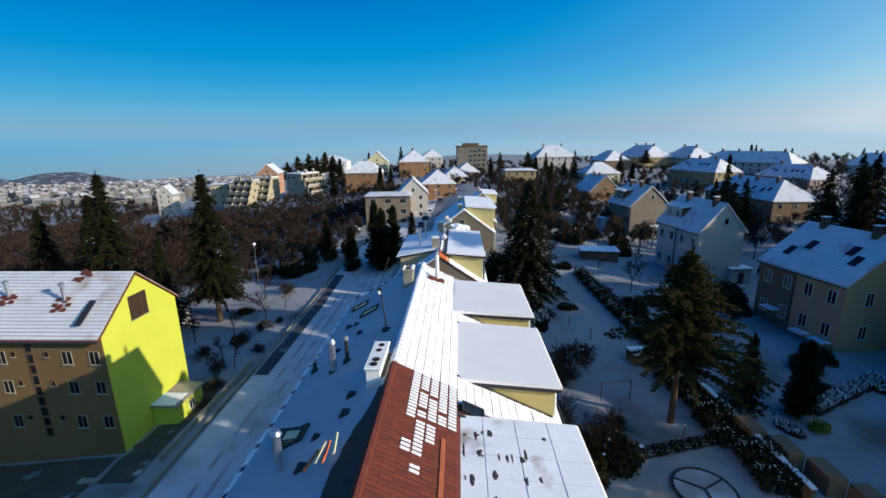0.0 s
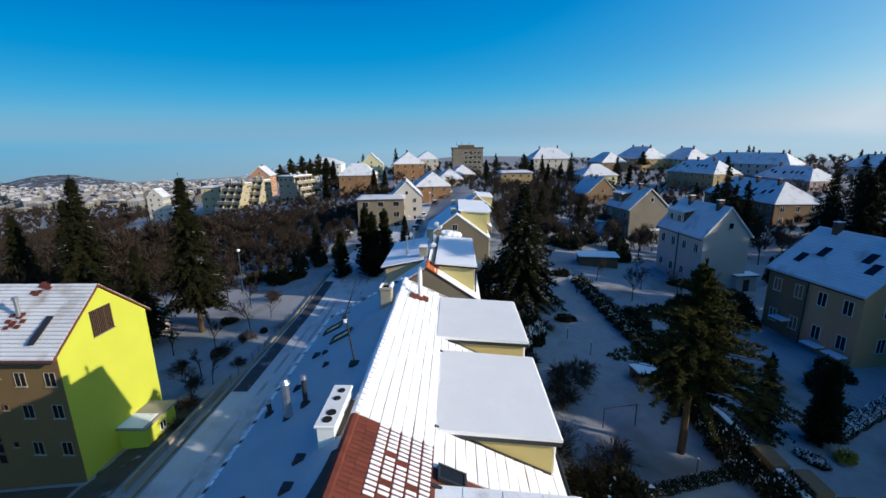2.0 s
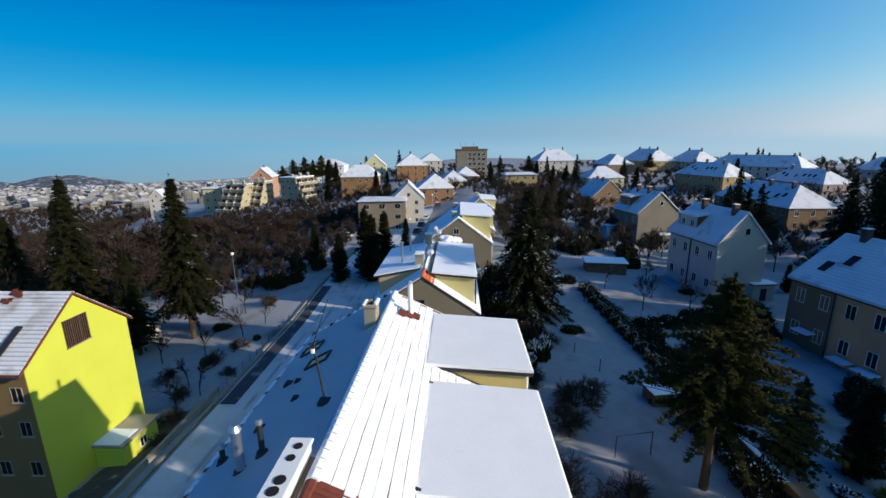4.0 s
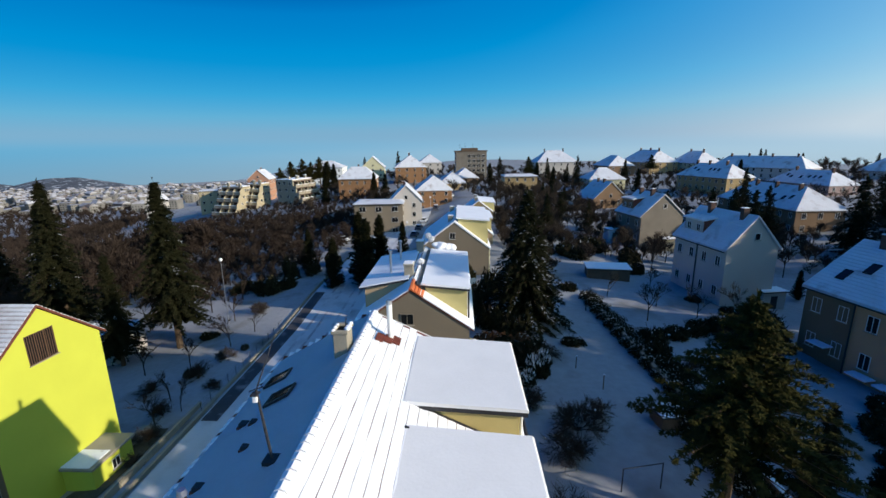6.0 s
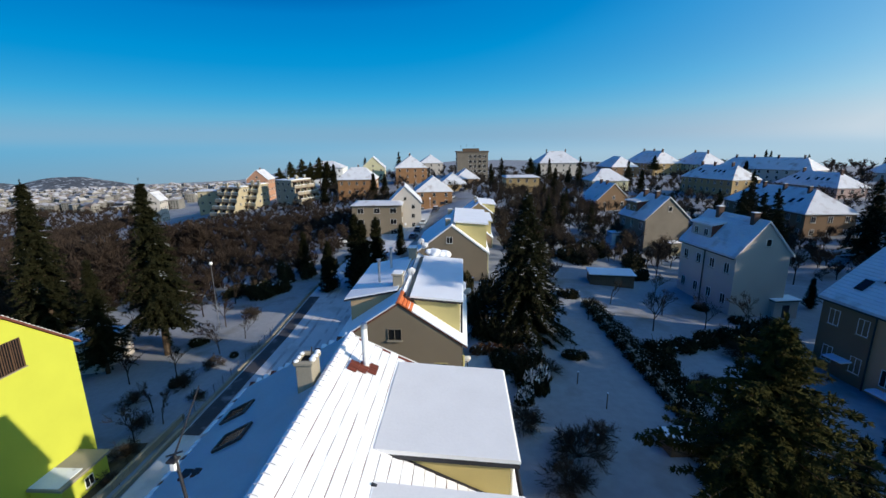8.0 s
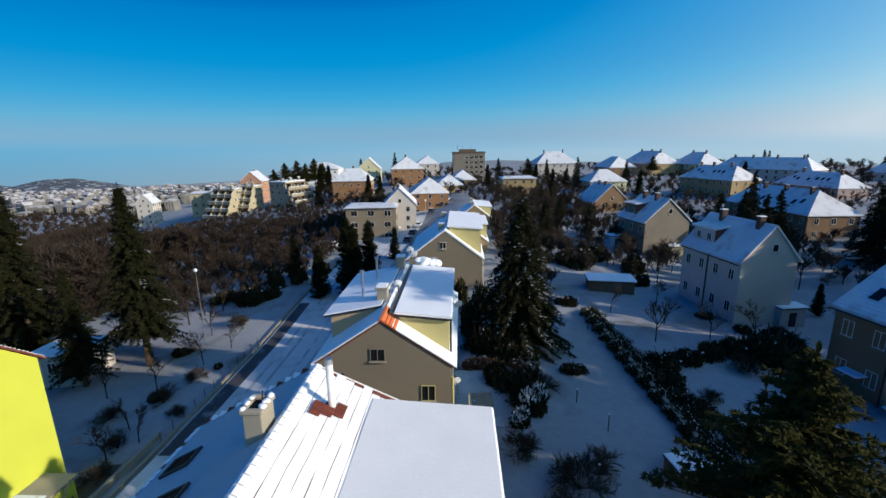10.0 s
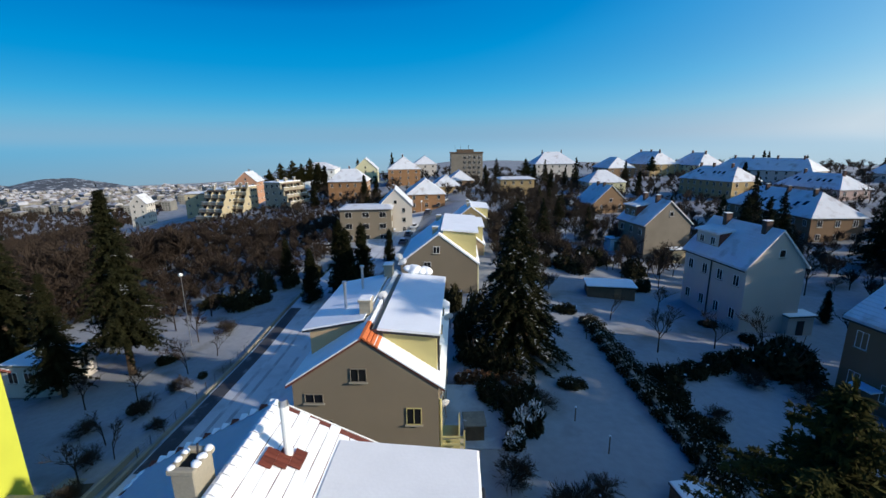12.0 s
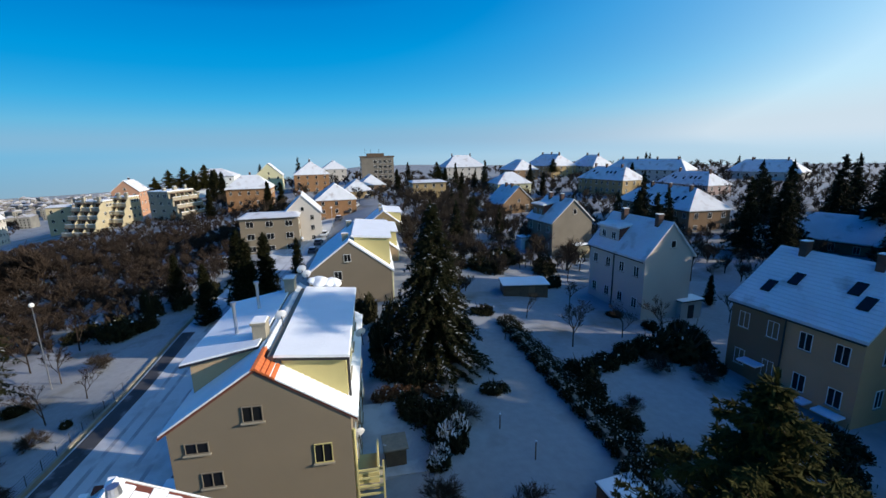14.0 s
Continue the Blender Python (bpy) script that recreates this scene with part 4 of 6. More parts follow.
house("ochre street house with snowy roof", -4, 202, 97, 14, 12, -2, 5, 9.5, OCHRE, hip=4, cols=(4, 3), floors=3, raw=True)
house("brown street house with snowy roof", 2, 228, 97, 14, 12, -2, 5.5, 10, BROWN, hip=4, cols=(4, 3), floors=3, raw=True)
house("pale house with snowy roof at the street's end", -20, 292, 97, 18, 14, -1, 11, 16, PALE, hip=5, cols=(5, 3), floors=4, raw=True)
house("cream flat-roofed house above the valley", -128, 228, 20, 14, 11, -12, 0.0, 0.7, DULL_CREAM, hip=1, cols=(4, 3), floors=3, raw=True)
house("cream gabled house above the valley", -168, 238, 100, 9, 8, -18, -6.0, -1.6, PALE, cols=(4, 2), floors=4, raw=True)
house("grey flat-roofed house above the valley", -116, 222, 20, 11, 10, -10, 1.6, 2.2, CONCRETE, hip=1, cols=(4, 3), floors=3, raw=True)

# tower block
tw = thing("tower_block", pose(5.7, 260, -1.6, 0, 0, 3), "grey-beige seven-storey tower block with flat roof", "tower block")
part("wall", box(B(), -8.6, 8.6, -8, 8, -3, 19.2), DIM_CONCRETE, tw)
part("roof_slab", box(box(B(), -9.0, 9.0, -8.4, 8.4, 19.2, 19.8), -5, 4, -4, 4, 19.8, 21.2), WOOD, tw)
for k in range(7):
    for i in range(4):
        window(tw, pose(-1.2 + 2.6 * i, -8, 0.2 + k * 2.65), 1.7, 1.5)
    for i in range(3):
        window(tw, pose(-8.6, 5 - 4 * i, 0.2 + k * 2.65, 0, 0, -90), 1.5, 1.5)
b = B()
for x in (-6, -3, 1.5):
    tube(b, (x, 0, 21), (x, 0, 23.5), 0.08, sides=5)
part("antenna", b, DARK, tw)


def terrace_block(x, y, z, yaw, n, w, d, h, label, wall=None, bay=3.2, inset=0.0):
    """Stepped apartment block, each storey set back behind a terrace with a snowy parapet; inset narrows it storey by storey."""
    x, y, z = moved(x, y, z)
    wall = wall or CONCRETE
    t = thing("terrace_block", pose(x, y, z, 0, 0, yaw), label, "apartment block", "stepped apartment blocks")
    for k in range(n):
        back, x0 = k * 1.5, -w / 2 + k * inset
        part("storey", box(B(), x0, w / 2, -d / 2 + back, d / 2, k * h - (4 if k == 0 else 0), (k + 1) * h - 0.004), wall, t)
        b = box(B(), x0 - 0.1, w / 2 + 0.1, -d / 2 + back - 1.9, -d / 2 + back - 1.65, k * h - 0.5, k * h + 0.75)
        box(b, x0 - 0.1, w / 2 + 0.1, -d / 2 + back - 1.65, -d / 2 + back, k * h - 0.5, k * h - 0.1)
        part("balcony", b, wall, t)
        part("snow_cover", box(B(), x0, w / 2, -d / 2 + back - 1.92, -d / 2 + back - 1.63, k * h + 0.754, k * h + 0.9), SNOW, t)
        part("awning", box(B(), x0 + 0.3, w / 2 - 0.3, -d / 2 + back - 1.1, -d / 2 + back - 0.004, (k + 1) * h - 0.75, (k + 1) * h - 0.55), BROWN_PAINT, t)
        nb = max(1, int((w - k * inset) / bay))
        for i in range(nb):
            u = x0 + (w / 2 - x0) * (i + 0.5) / nb
            window(t, pose(u, -d / 2 + back, k * h + 0.15), bay * 0.62, 1.9, 3, False, BROWN_PAINT)
            if i:
                u -= (w / 2 - x0) * 0.5 / nb
                part("party_wall", extrude(B(), [(-d / 2 + back - 2.1, k * h - 0.5), (-d / 2 + back, k * h - 0.5), (-d / 2 + back, k * h + 2.2), (-d / 2 + back - 0.7, k * h + 2.2), (-d / 2 + back - 2.1, k * h + 0.95)], "x", u - 0.14, u + 0.14), DULL_CREAM, t)
        part("end_wall", extrude(B(), [(-d / 2 + back - 2.3, k * h - 0.5), (d / 2, k * h - 0.5), (d / 2, (k + 1) * h - 0.5), (-d / 2 + back - 0.8, (k + 1) * h - 0.5), (-d / 2 + back - 2.3, k * h + 1.0)], "x", w / 2 + 0.004, w / 2 + 0.3), DULL_CREAM, t)
        for i in range(3):
            v = -d / 2 + back + 1.5 + (d - back - 3) * i / 2
            window(t, pose(w / 2 + 0.3, v, k * h + 0.7, 0, 0, 90), 1.1, 1.2, 2, False)
            window(t, pose(x0, v, k * h + 0.7, 0, 0, -90), 1.3, 1.2, 2, False)
    part("roof", box(B(), -w / 2 + n * inset - 0.2, w / 2 + 0.2, -d / 2 + n * 1.5 - 1.5, d / 2 + 0.2, n * h, n * h + 0.3), SNOW, t)
    for i in range(4):
        chimney(t, -w / 4 + i * w / 4.6, d / 4 - (i % 2) * 2.0, n * h, 1.1, 0.9, 1.1 + 0.5 * (i % 2), CONCRETE)
    return t


terrace_block(-106.5, 197, -14.8, -12, 7, 14, 15, 2.9, "concrete terraced apartment block with snowy balconies", inset=0.5)
terrace_block(-96.5, 201, -14.4, -8, 7, 7, 15, 2.9, "cream terraced apartment block with snowy parapets", DULL_CREAM)
terrace_block(-74, 203, -13.4, 70, 7, 13, 18, 2.9, "beige stepped apartment block above the bare wood", CONCRETE, 4.2)

# annex building behind the apartment house
ga = thing("garage", pose(-51.4, 64.0, -9.9), "pale grey flat-roofed outbuilding with white windows and snow", "garage")
part("wall", box(B(), -7.0, 0, 0, 6.5, -1.5, 3.0), PALE, ga)
part("roof_slab", bevel(box(B(), -7.2, 0.2, -0.2, 6.7, 3.0, 3.2), 0.02, 1), CONCRETE, ga)
part("snow_cover", bevel(box(B(), -7.15, 0.15, -0.15, 6.65, 3.204, 3.36), 0.05, 1), SNOW, ga)
for u in (-1.2, -3.4, -5.6):
    window(ga, pose(u, 0, 0.6), 1.3, 1.6, 2)
for v in (1.6, 4.6):
    window(ga, pose(0, v, 0.6, 0, 0, 90), 1.3, 1.6, 2)

# garden shed
sh = thing("garden_shed", pose(23.0, 73.4, -0.3, 0, 0, -8), "flat-roofed grey garden shed with sunlit snow", "shed")
part("wall", box(B(), -3.1, 3.1, -1.6, 1.6, -0.6, 1.7), WOOD, sh)
part("roof_slab", bevel(box(B(), -3.3, 3.3, -1.9, 1.9, 1.7, 1.85), 0.02, 1), DARK, sh)
part("snow_cover", bevel(box(B(), -3.32, 3.32, -1.92, 1.92, 1.854, 2.02), 0.05, 1), SNOW, sh)
part("door", box(B(), 0.4, 1.3, -1.64, -1.6, -0.3, 1.6), BROWN, sh)


# ---- trees ----
def conifer_mesh(seed, h, spread, material, layers, per, droop, frost, ragged=0.25, first=0.1, blade_s=0.95, tufts=10):
    """Tapered trunk, whorls of drooping limbs, and sprays of short needle blades along each limb."""
    r = random.Random(seed)
    trunk = tube(B(), (0, 0, -0.6), (0, 0, h * 0.97), h * 0.017 + 0.06, 0.02, 7)
    limbs, vs, fs, fm = B(), [], [], []

    def blade(p, d, s, up, mi):
        side = d.cross(Vector((0, 0, 1)))
        side = side.normalized() * s * 0.17 if side.length > 1e-3 else Vector((s * 0.17, 0, 0))
        n = len(vs)
        vs.extend([p, p + d * s * 0.5 + side + Vector((0, 0, up)), p + d * s * 1.15, p + d * s * 0.5 - side + Vector((0, 0, up))])
        fs.append((n, n + 1, n + 2, n + 3))
        fm.append(mi)

    for k in range(layers):
        f = (k + 0.5) / layers
        z = h * (first + (0.98 - first) * f)
        reach = spread * (1 - f) ** 0.82 + 0.12
        for j in range(per if f < 0.75 else max(4, per - 2)):
            a = r.uniform(0, 6.2832)
            ln = reach * r.uniform(1 - ragged, 1 + ragged * 0.5)
            end = Vector((math.cos(a) * ln, math.sin(a) * ln, -ln * droop * r.uniform(0.6, 1.3)))
            start = Vector((0, 0, z + r.uniform(-0.3, 0.3)))
            tube(limbs, start, start + end, 0.05, 0.015, 3, caps=False)
            snowy = r.random() < frost * 3
            steps = max(3, int(ln / (0.2 + 0.006 * h)))
            for q in range(steps):
                u = (q + r.random()) / steps
                p = start + end * (0.12 + 0.88 * u) + Vector((0, 0, ln * 0.1 * math.sin(u * 3.1)))
                for w in range(tufts):
                    d = (end.normalized() * r.uniform(0.3, 1.0) + Vector((r.uniform(-1, 1), r.uniform(-1, 1), r.uniform(-0.75, 0.25)))).normalized()
                    s = (0.28 + 0.019 * h) * r.uniform(0.6, 1.15) * (1.05 - 0.4 * u) * blade_s
                    blade(p, d, s, r.uniform(-0.1, 0.06), 1 if snowy and u > 0.5 and d.z > -0.3 and r.random() < 0.5 else 0)
    for _ in range(14):
        blade(Vector((0, 0, h * r.uniform(0.93, 1.0))), Vector((r.uniform(-0.5, 0.5), r.uniform(-0.5, 0.5), 1)).normalized(), 0.4, 0, 0)
    me = bpy.data.meshes.new("crown")
    me.from_pydata([tuple(v) for v in vs], [], fs)
    me.materials.append(material)
    me.materials.append(NEEDLE_FROST)
    me.polygons.foreach_set("material_index", fm)
    return mesh_of("trunk", trunk, BARK), mesh_of("limbs", limbs, BARK), me


def conifer(meshes, x, y, z, s, yaw, label, group="", category="conifer", sz=1.0):
    t = thing("conifer", Matrix.LocRotScale((x, y, z), Euler((0, 0, radians(yaw))), (s, s, s * sz)), label, category, group)
    for n, me in zip(("trunk", "limb", "crown"), meshes):
        o = new(n, me)
        o.parent = t
        if n == "limb":
            o["kind"] = "stuff"
    return t


SPRUCE = conifer_mesh(1, 15.5, 5.2, NEEDLE, 52, 13, 0.45, 0.09, 0.38, 0.04)
FIR = conifer_mesh(2, 26.0, 4.9, NEEDLE, 50, 12, 0.3, 0.012, 0.6, 0.2)
FIR_B = conifer_mesh(3, 26.0, 4.7, NEEDLE, 50, 12, 0.3, 0.02, 0.6, 0.13)
SMALL = conifer_mesh(4, 6.0, 1.75, NEEDLE, 20, 9, 0.35, 0.015, 0.4, blade_s=0.8)
COLUMN = conifer_mesh(5, 6.0, 1.15, NEEDLE, 26, 9, -0.5, 0.0, 0.15, 0.02)
PINES = conifer_mesh(6, 13.5, 4.8, PINE, 20, 12, -0.04, 0.0, 0.55, 0.36, 0.75, 22)
conifer(SPRUCE, 7.3, 54.2, 0.2, 1.0, 0, "tall dark spruce with snow-dusted drooping branches", sz=1.0)
conifer(FIR, -44.5, 68.5, -10.6, 1.03, 20, "tall ragged dark fir in the snowy park", "park firs")
conifer(FIR_B, -63, 69.5, -11.8, 1.08, 90, "tall dense fir at the park's edge", "park firs")
conifer(FIR_B, -50, 63.6, -10.9, 0.66, 200, "slender frosted fir between taller ones", "park firs")
conifer(FIR, -74, 79, -13, 0.95, 300, "fir deep in the park shade", "park firs")
conifer(FIR, -90, 84, -14, 0.85, 210, "distant fir over the bare wood", "park firs")
conifer(PINES, 14.1, 27.4, -0.5, 1.0, 0, "olive-green garden pine with spreading tufts", category="pine")
conifer(SMALL, 21.0, 29.8, -0.8, 1.05, 0, "young green garden conifer", "garden conifers")
conifer(COLUMN, 24.8, 29.2, -1.1, 1.05, 40, "dense dark columnar thuja in the garden", "garden conifers", category="thuja")
conifer(COLUMN, 47.4, 66.8, -1.6, 0.7, 90, "dark conical thuja beside a villa", "garden conifers", category="thuja")
for x, y, h, yaw in ((-18.6, 89.5, 2.3, 0), (-25.6, 90, 1.7, 70), (-17.0, 95, 2.2, 120), (-20.8, 93, 2.4, 200), (-34.5, 101, 1.6, 20), (-14.5, 112, 1.3, 60), (-36, 186, 1.9, 10), (-32, 190, 1.7, 50), (-58, 190, 1.8, 90), (14, 216, 1.7, 130), (36, 214, 1.9, 40), (42, 206, 1.7, 10), (72, 186, 1.6, 0), (118, 196, 1.7, 40), (-66, 232, 2.2, 10), (-72, 238, 2.4, 60)):
    conifer(COLUMN, x, y, ground_z(x, y) - 0.3, h, yaw, "dark columnar conifer beside the street", "street conifers", sz=1.0)
for i, (x, y, h) in enumerate(((-112, 232, 2.2), (-60, 275, 2.3), (-40, 280, 2.2), (22, 262, 2.2), (-2, 262, 2.0), (56, 222, 2.0), (52, 226, 1.8), (76, 214, 1.9), (47, 250, 1.8), (150, 256, 1.5), (166, 258, 1.9), (170, 260, 1.6), (192, 262, 1.7), (206, 232, 1.6), (214, 230, 1.3), (97, 108, 2.2), (103, 116, 2.3), (66.3, 112, 2.0), (98, 78, 1.8), (88, 74, 1.5), (112, 100, 2.2), (122, 112, 2.0))):
    x, y = x + 1.0, y + 0.3
    conifer(SMALL, x, y, ground_z(x, y) - 0.5, h, i * 53, "dark conifer rising among snowy roofs", "skyline conifers", sz=0.9 + 0.15 * (i % 3))


for i, (x, y, k) in enumerate(((-98, 240, 1.15), (-93, 243, 1.3), (-88, 247, 1.35), (-84, 249, 1.2), (-80, 252, 1.35), (-76, 254, 1.15), (38, 252, 1.0), (104, 250, 0.9))):
    conifer(PINES, x, y, ground_z(x, y) - 0.5, k, i * 61, "dark broad-crowned pine on the skyline", "skyline pines", "pine")
# unseen spruces added to the east to cast shade over the gardens
er = random.Random(77)
for i, y in enumerate(np.arange(-30, 48, 2.8)):
    x = (55 if y < 50 else 58) + er.uniform(-1.5, 2.5)
    conifer(SMALL, x, y, ground_z(x, y) - 0.4, er.uniform(3.6, 4.2), i * 67, "tall dark spruce added out of view to shade the gardens", "eastern spruce row")
# unseen tall spruce added to throw its shadow on the neighbour's dormer
conifer(SMALL, 57.0, 26.6, ground_z(57, 26.6) - 0.4, 7.0, 20, "tallest dark spruce, added out of view to shade a dormer roof", "eastern spruce row")
# more unseen spruces, added to shade the pale villa
for i, (x, y, k) in enumerate(((68, 53, 4.2), (71, 55, 4.3), (75, 56.5, 4.5), (79, 58, 4.7))):
    conifer(SMALL, x, y, ground_z(x, y) - 0.4, k, i * 49, "tall dark spruce added out of view to shade the gardens", "eastern spruce row")
for i, x in enumerate(np.arange(63, 90, 3.2)):
    y = 9.0 + (x - 2.3) / 1.444
    conifer(SMALL, x, y, ground_z(x, y) - 0.4, er.uniform(3.2, 3.8), i * 41, "tall dark spruce added out of view to shade the gardens", "eastern spruce row")
# the last four are added to shade the villa's gable at (40, 100)
for i, (x, y, k) in enumerate(((72, 87, 2.4), (76, 83.5, 2.3), (80.5, 87, 2.4), (93, 80, 2.6), (99, 84, 2.7), (104, 79, 2.5), (109, 88, 2.7), (84, 66, 2.2), (101, 94, 2.4), (90, 72, 2.6), (116, 96, 2.6), (27, 150, 1.2), (31, 156, 1.3), (34, 150, 1.1), (22, 118, 1.2), (27, 124, 1.4), (31, 112, 1.2), (57, 128, 1.2), (18.6, 100, 1.6), (51, 96.5, 1.9), (54.5, 95, 1.8), (58, 94, 2.0), (61.5, 95.5, 1.9))):
    conifer(SMALL, x, y, ground_z(x, y) - 0.5, k, i * 71, "tall dark conifer between far gardens", "far garden conifers", sz=1.0 + 0.08 * (i % 3))


def bare_tree_arrays(seed, h, levels=4, spread=0.55, thick=0.016, least=None, kids=4, ribbon=False):
    """Recursive branching of thin three-sided limbs, as arrays of points and faces."""
    least = least or (0.009 if h < 5 else 0.018)
    r = random.Random(seed)
    vs, fs = [], []

    def limb(a, d, ln, rad, lv):
        b_ = a + d * ln
        q = d.to_track_quat("Z", "Y")
        n = len(vs)
        if ribbon and lv < 3:
            s = q @ Vector((math.cos(n), math.sin(n), 0))
            vs.extend([a - s * rad, a + s * rad, b_ + s * rad * 0.6, b_ - s * rad * 0.6])
            fs.append((n, n + 1, n + 2, n + 3))
        for c, w in () if ribbon and lv < 3 else ((a, rad), (b_, rad * 0.62)):
            for k in range(3):
                vs.append(c + q @ Vector((w * math.cos(2.0944 * k), w * math.sin(2.0944 * k), 0)))
        for k in range(0 if ribbon and lv < 3 else 3):
            fs.append((n + k, n + (k + 1) % 3, n + 3 + (k + 1) % 3, n + 3 + k))
        if lv == 0:
            return
        for k in range(r.choice((kids - 1, kids)) if lv > 1 else kids):
            f = r.uniform(0.35, 1.0)
            nd = (d + Vector((r.uniform(-1, 1), r.uniform(-1, 1), r.uniform(-0.25, 0.6))) * spread * 1.4).normalized()
            limb(a + d * ln * f, nd, ln * r.uniform(0.5, 0.75), max(rad * 0.55, least), lv - 1)

    limb(Vector((0, 0, -0.4)), Vector((r.uniform(-0.1, 0.1), r.uniform(-0.1, 0.1), 1)).normalized(), h * 0.42, h * thick, levels)
    return np.array([tuple(v) for v in vs]), np.array(fs)


def joined(name, items, material):
    """Many bare trees, each (arrays, x, y, z, scale, turn), as one mesh."""
    V, F, off = [], [], 0
    for (v, f), x, y, z, s, a in items:
        c, sn = math.cos(a), math.sin(a)
        V.append(np.stack([(v[:, 0] * c - v[:, 1] * sn) * s + x, (v[:, 0] * sn + v[:, 1] * c) * s + y, v[:, 2] * s + z], 1))
        F.append(f + off)
        off += len(v)
    me = bpy.data.meshes.new(name)
    me.from_pydata(np.concatenate(V).tolist(), [], np.concatenate(F).tolist())
    me.materials.append(material)
    return new(name, me)


TREES = [bare_tree_arrays(s, 10, 5, 0.5) for s in (11, 12, 13)]
LITE_TREES = [bare_tree_arrays(s, 10, 2, 0.75, 0.02, 0.1, 10, True) for s in (34, 35, 36)]
FAR_TREES = [bare_tree_arrays(s, 10, 3, 0.62, 0.018, 0.055, 7, True) for s in (14, 15, 16, 17)]


def bare_bush_arrays(seed):
    """Many stems from one root, branching finely into a rounded twiggy mass."""
    r, V, F, off = random.Random(seed), [], [], 0
    for k in range(15):
        v, f = bare_tree_arrays(seed * 50 + k, r.uniform(2.4, 3.6), 3, 0.7, 0.008, 0.011, 6, True)
        q = Euler((r.uniform(-0.85, 0.85), r.uniform(-0.85, 0.85), r.uniform(0, 6.28))).to_matrix()
        m = np.array([list(q[0]), list(q[1]), list(q[2])])
        v = v @ m.T
        V.append(v)
        F.extend((f + off).tolist())
        off += len(v)
    return np.concatenate(V), np.array(F)


BUSH = [bare_bush_arrays(s) for s in (21, 22)]
wr = random.Random(9)
wood = []
for _ in range(850):
    x, y = wr.uniform(-150, -24), wr.uniform(90, 172)
    if x > lane_x(y) - 11 or (y < 100 and x > -52):
        continue
    wood.append((wr.choice(FAR_TREES), x, y, ground_z(x, y) - 0.5, wr.uniform(0.45, 0.75) * (1 + 1.0 * step(-62, -118, x) * step(150, 110, y)) * (1 - 0.35 * step(130, 165, y)), wr.uniform(0, 6.28)))
for _ in range(260):
    x, y = wr.uniform(-170, -72), wr.uniform(66, 130)
    wood.append((wr.choice(FAR_TREES), x, y, ground_z(x, y), wr.uniform(1.1, 1.6), wr.uniform(0, 6.28)))
for _ in range(900):
    x, y = wr.uniform(-150, -30), wr.uniform(88, 170)
    if x > lane_x(y) - 12 or (y < 98 and x > -52):
        continue
    wood.append((wr.choice(LITE_TREES), x, y, ground_z(x, y) - 0.8, wr.uniform(0.25, 0.45), wr.uniform(0, 6.28)))
for _ in range(1500):
    x, y = wr.uniform(-125, -40), wr.uniform(88, 168)
    if x < lane_x(y) - 14:
        wood.append((wr.choice(LITE_TREES), x, y, ground_z(x, y) - 0.8, wr.uniform(0.22, 0.5), wr.uniform(0, 6.28)))
for _ in range(700):
    x, y = wr.uniform(-140, -28), wr.uniform(165, 200)
    wood.append((wr.choice(LITE_TREES), x, y, ground_z(x, y) - 0.6, wr.uniform(0.22, 0.45), wr.uniform(0, 6.28)))
tagged(joined("bare_wood", wood, TWIG), "brown leafless wood on the slope below the blocks", "wood", kind="stuff")
wood = []
for _ in range(130):
    x, y = wr.uniform(9, 66), wr.uniform(84, 215)
    if x < 14 + (y - 84) * 0.06:
        continue
    wood.append((wr.choice(FAR_TREES), x, y, ground_z(x, y), wr.uniform(0.4, 0.8), wr.uniform(0, 6.28)))
for _ in range(90):
    x, y = wr.uniform(60, 190), wr.uniform(110, 250)
    wood.append((wr.choice(FAR_TREES), x, y, ground_z(x, y), wr.uniform(0.4, 0.75), wr.uniform(0, 6.28)))
def free(x, y):
    return all((x - a) ** 2 + (y - c) ** 2 > q * q for a, c, q in FOOTPRINTS)


def scatter(n, xr, yr, sr, kinds=None):
    for _ in range(n):
        x, y = wr.uniform(*xr), wr.uniform(*yr)
        if free(x, y) and abs(x - lane_x(y)) > 8.5:
            wood.append((wr.choice(kinds or (LITE_TREES if y > 190 else FAR_TREES)), x, y, ground_z(x, y) - 0.4, wr.uniform(*sr), wr.uniform(0, 6.28)))


scatter(260, (56, 130), (58, 112), (0.25, 0.6))
scatter(170, (60, 220), (112, 250), (0.3, 0.7))
scatter(150, (120, 420), (200, 420), (0.5, 0.9))
scatter(14, (120, 330), (262, 330), (0.8, 1.15))
scatter(100, (-60, 120), (300, 420), (0.5, 0.8))
scatter(70, (8, 15), (66, 128), (0.3, 0.6))
scatter(160, (4, 34), (120, 235), (0.3, 0.6), LITE_TREES)
scatter(650, (52, 170), (96, 250), (0.22, 0.5), LITE_TREES)
scatter(260, (150, 330), (180, 330), (0.3, 0.6), LITE_TREES)
scatter(420, (-75, 62), (176, 300), (0.35, 0.85))
scatter(120, (60, 200), (120, 260), (0.35, 0.75))
scatter(260, (13, 40), (82, 190), (0.3, 0.75))
scatter(90, (44, 70), (84, 150), (0.25, 0.6))
tagged(joined("bare_garden_trees", wood, TWIG_GREY), "leafless dark trees and scrub between far gardens", "trees", kind="stuff")


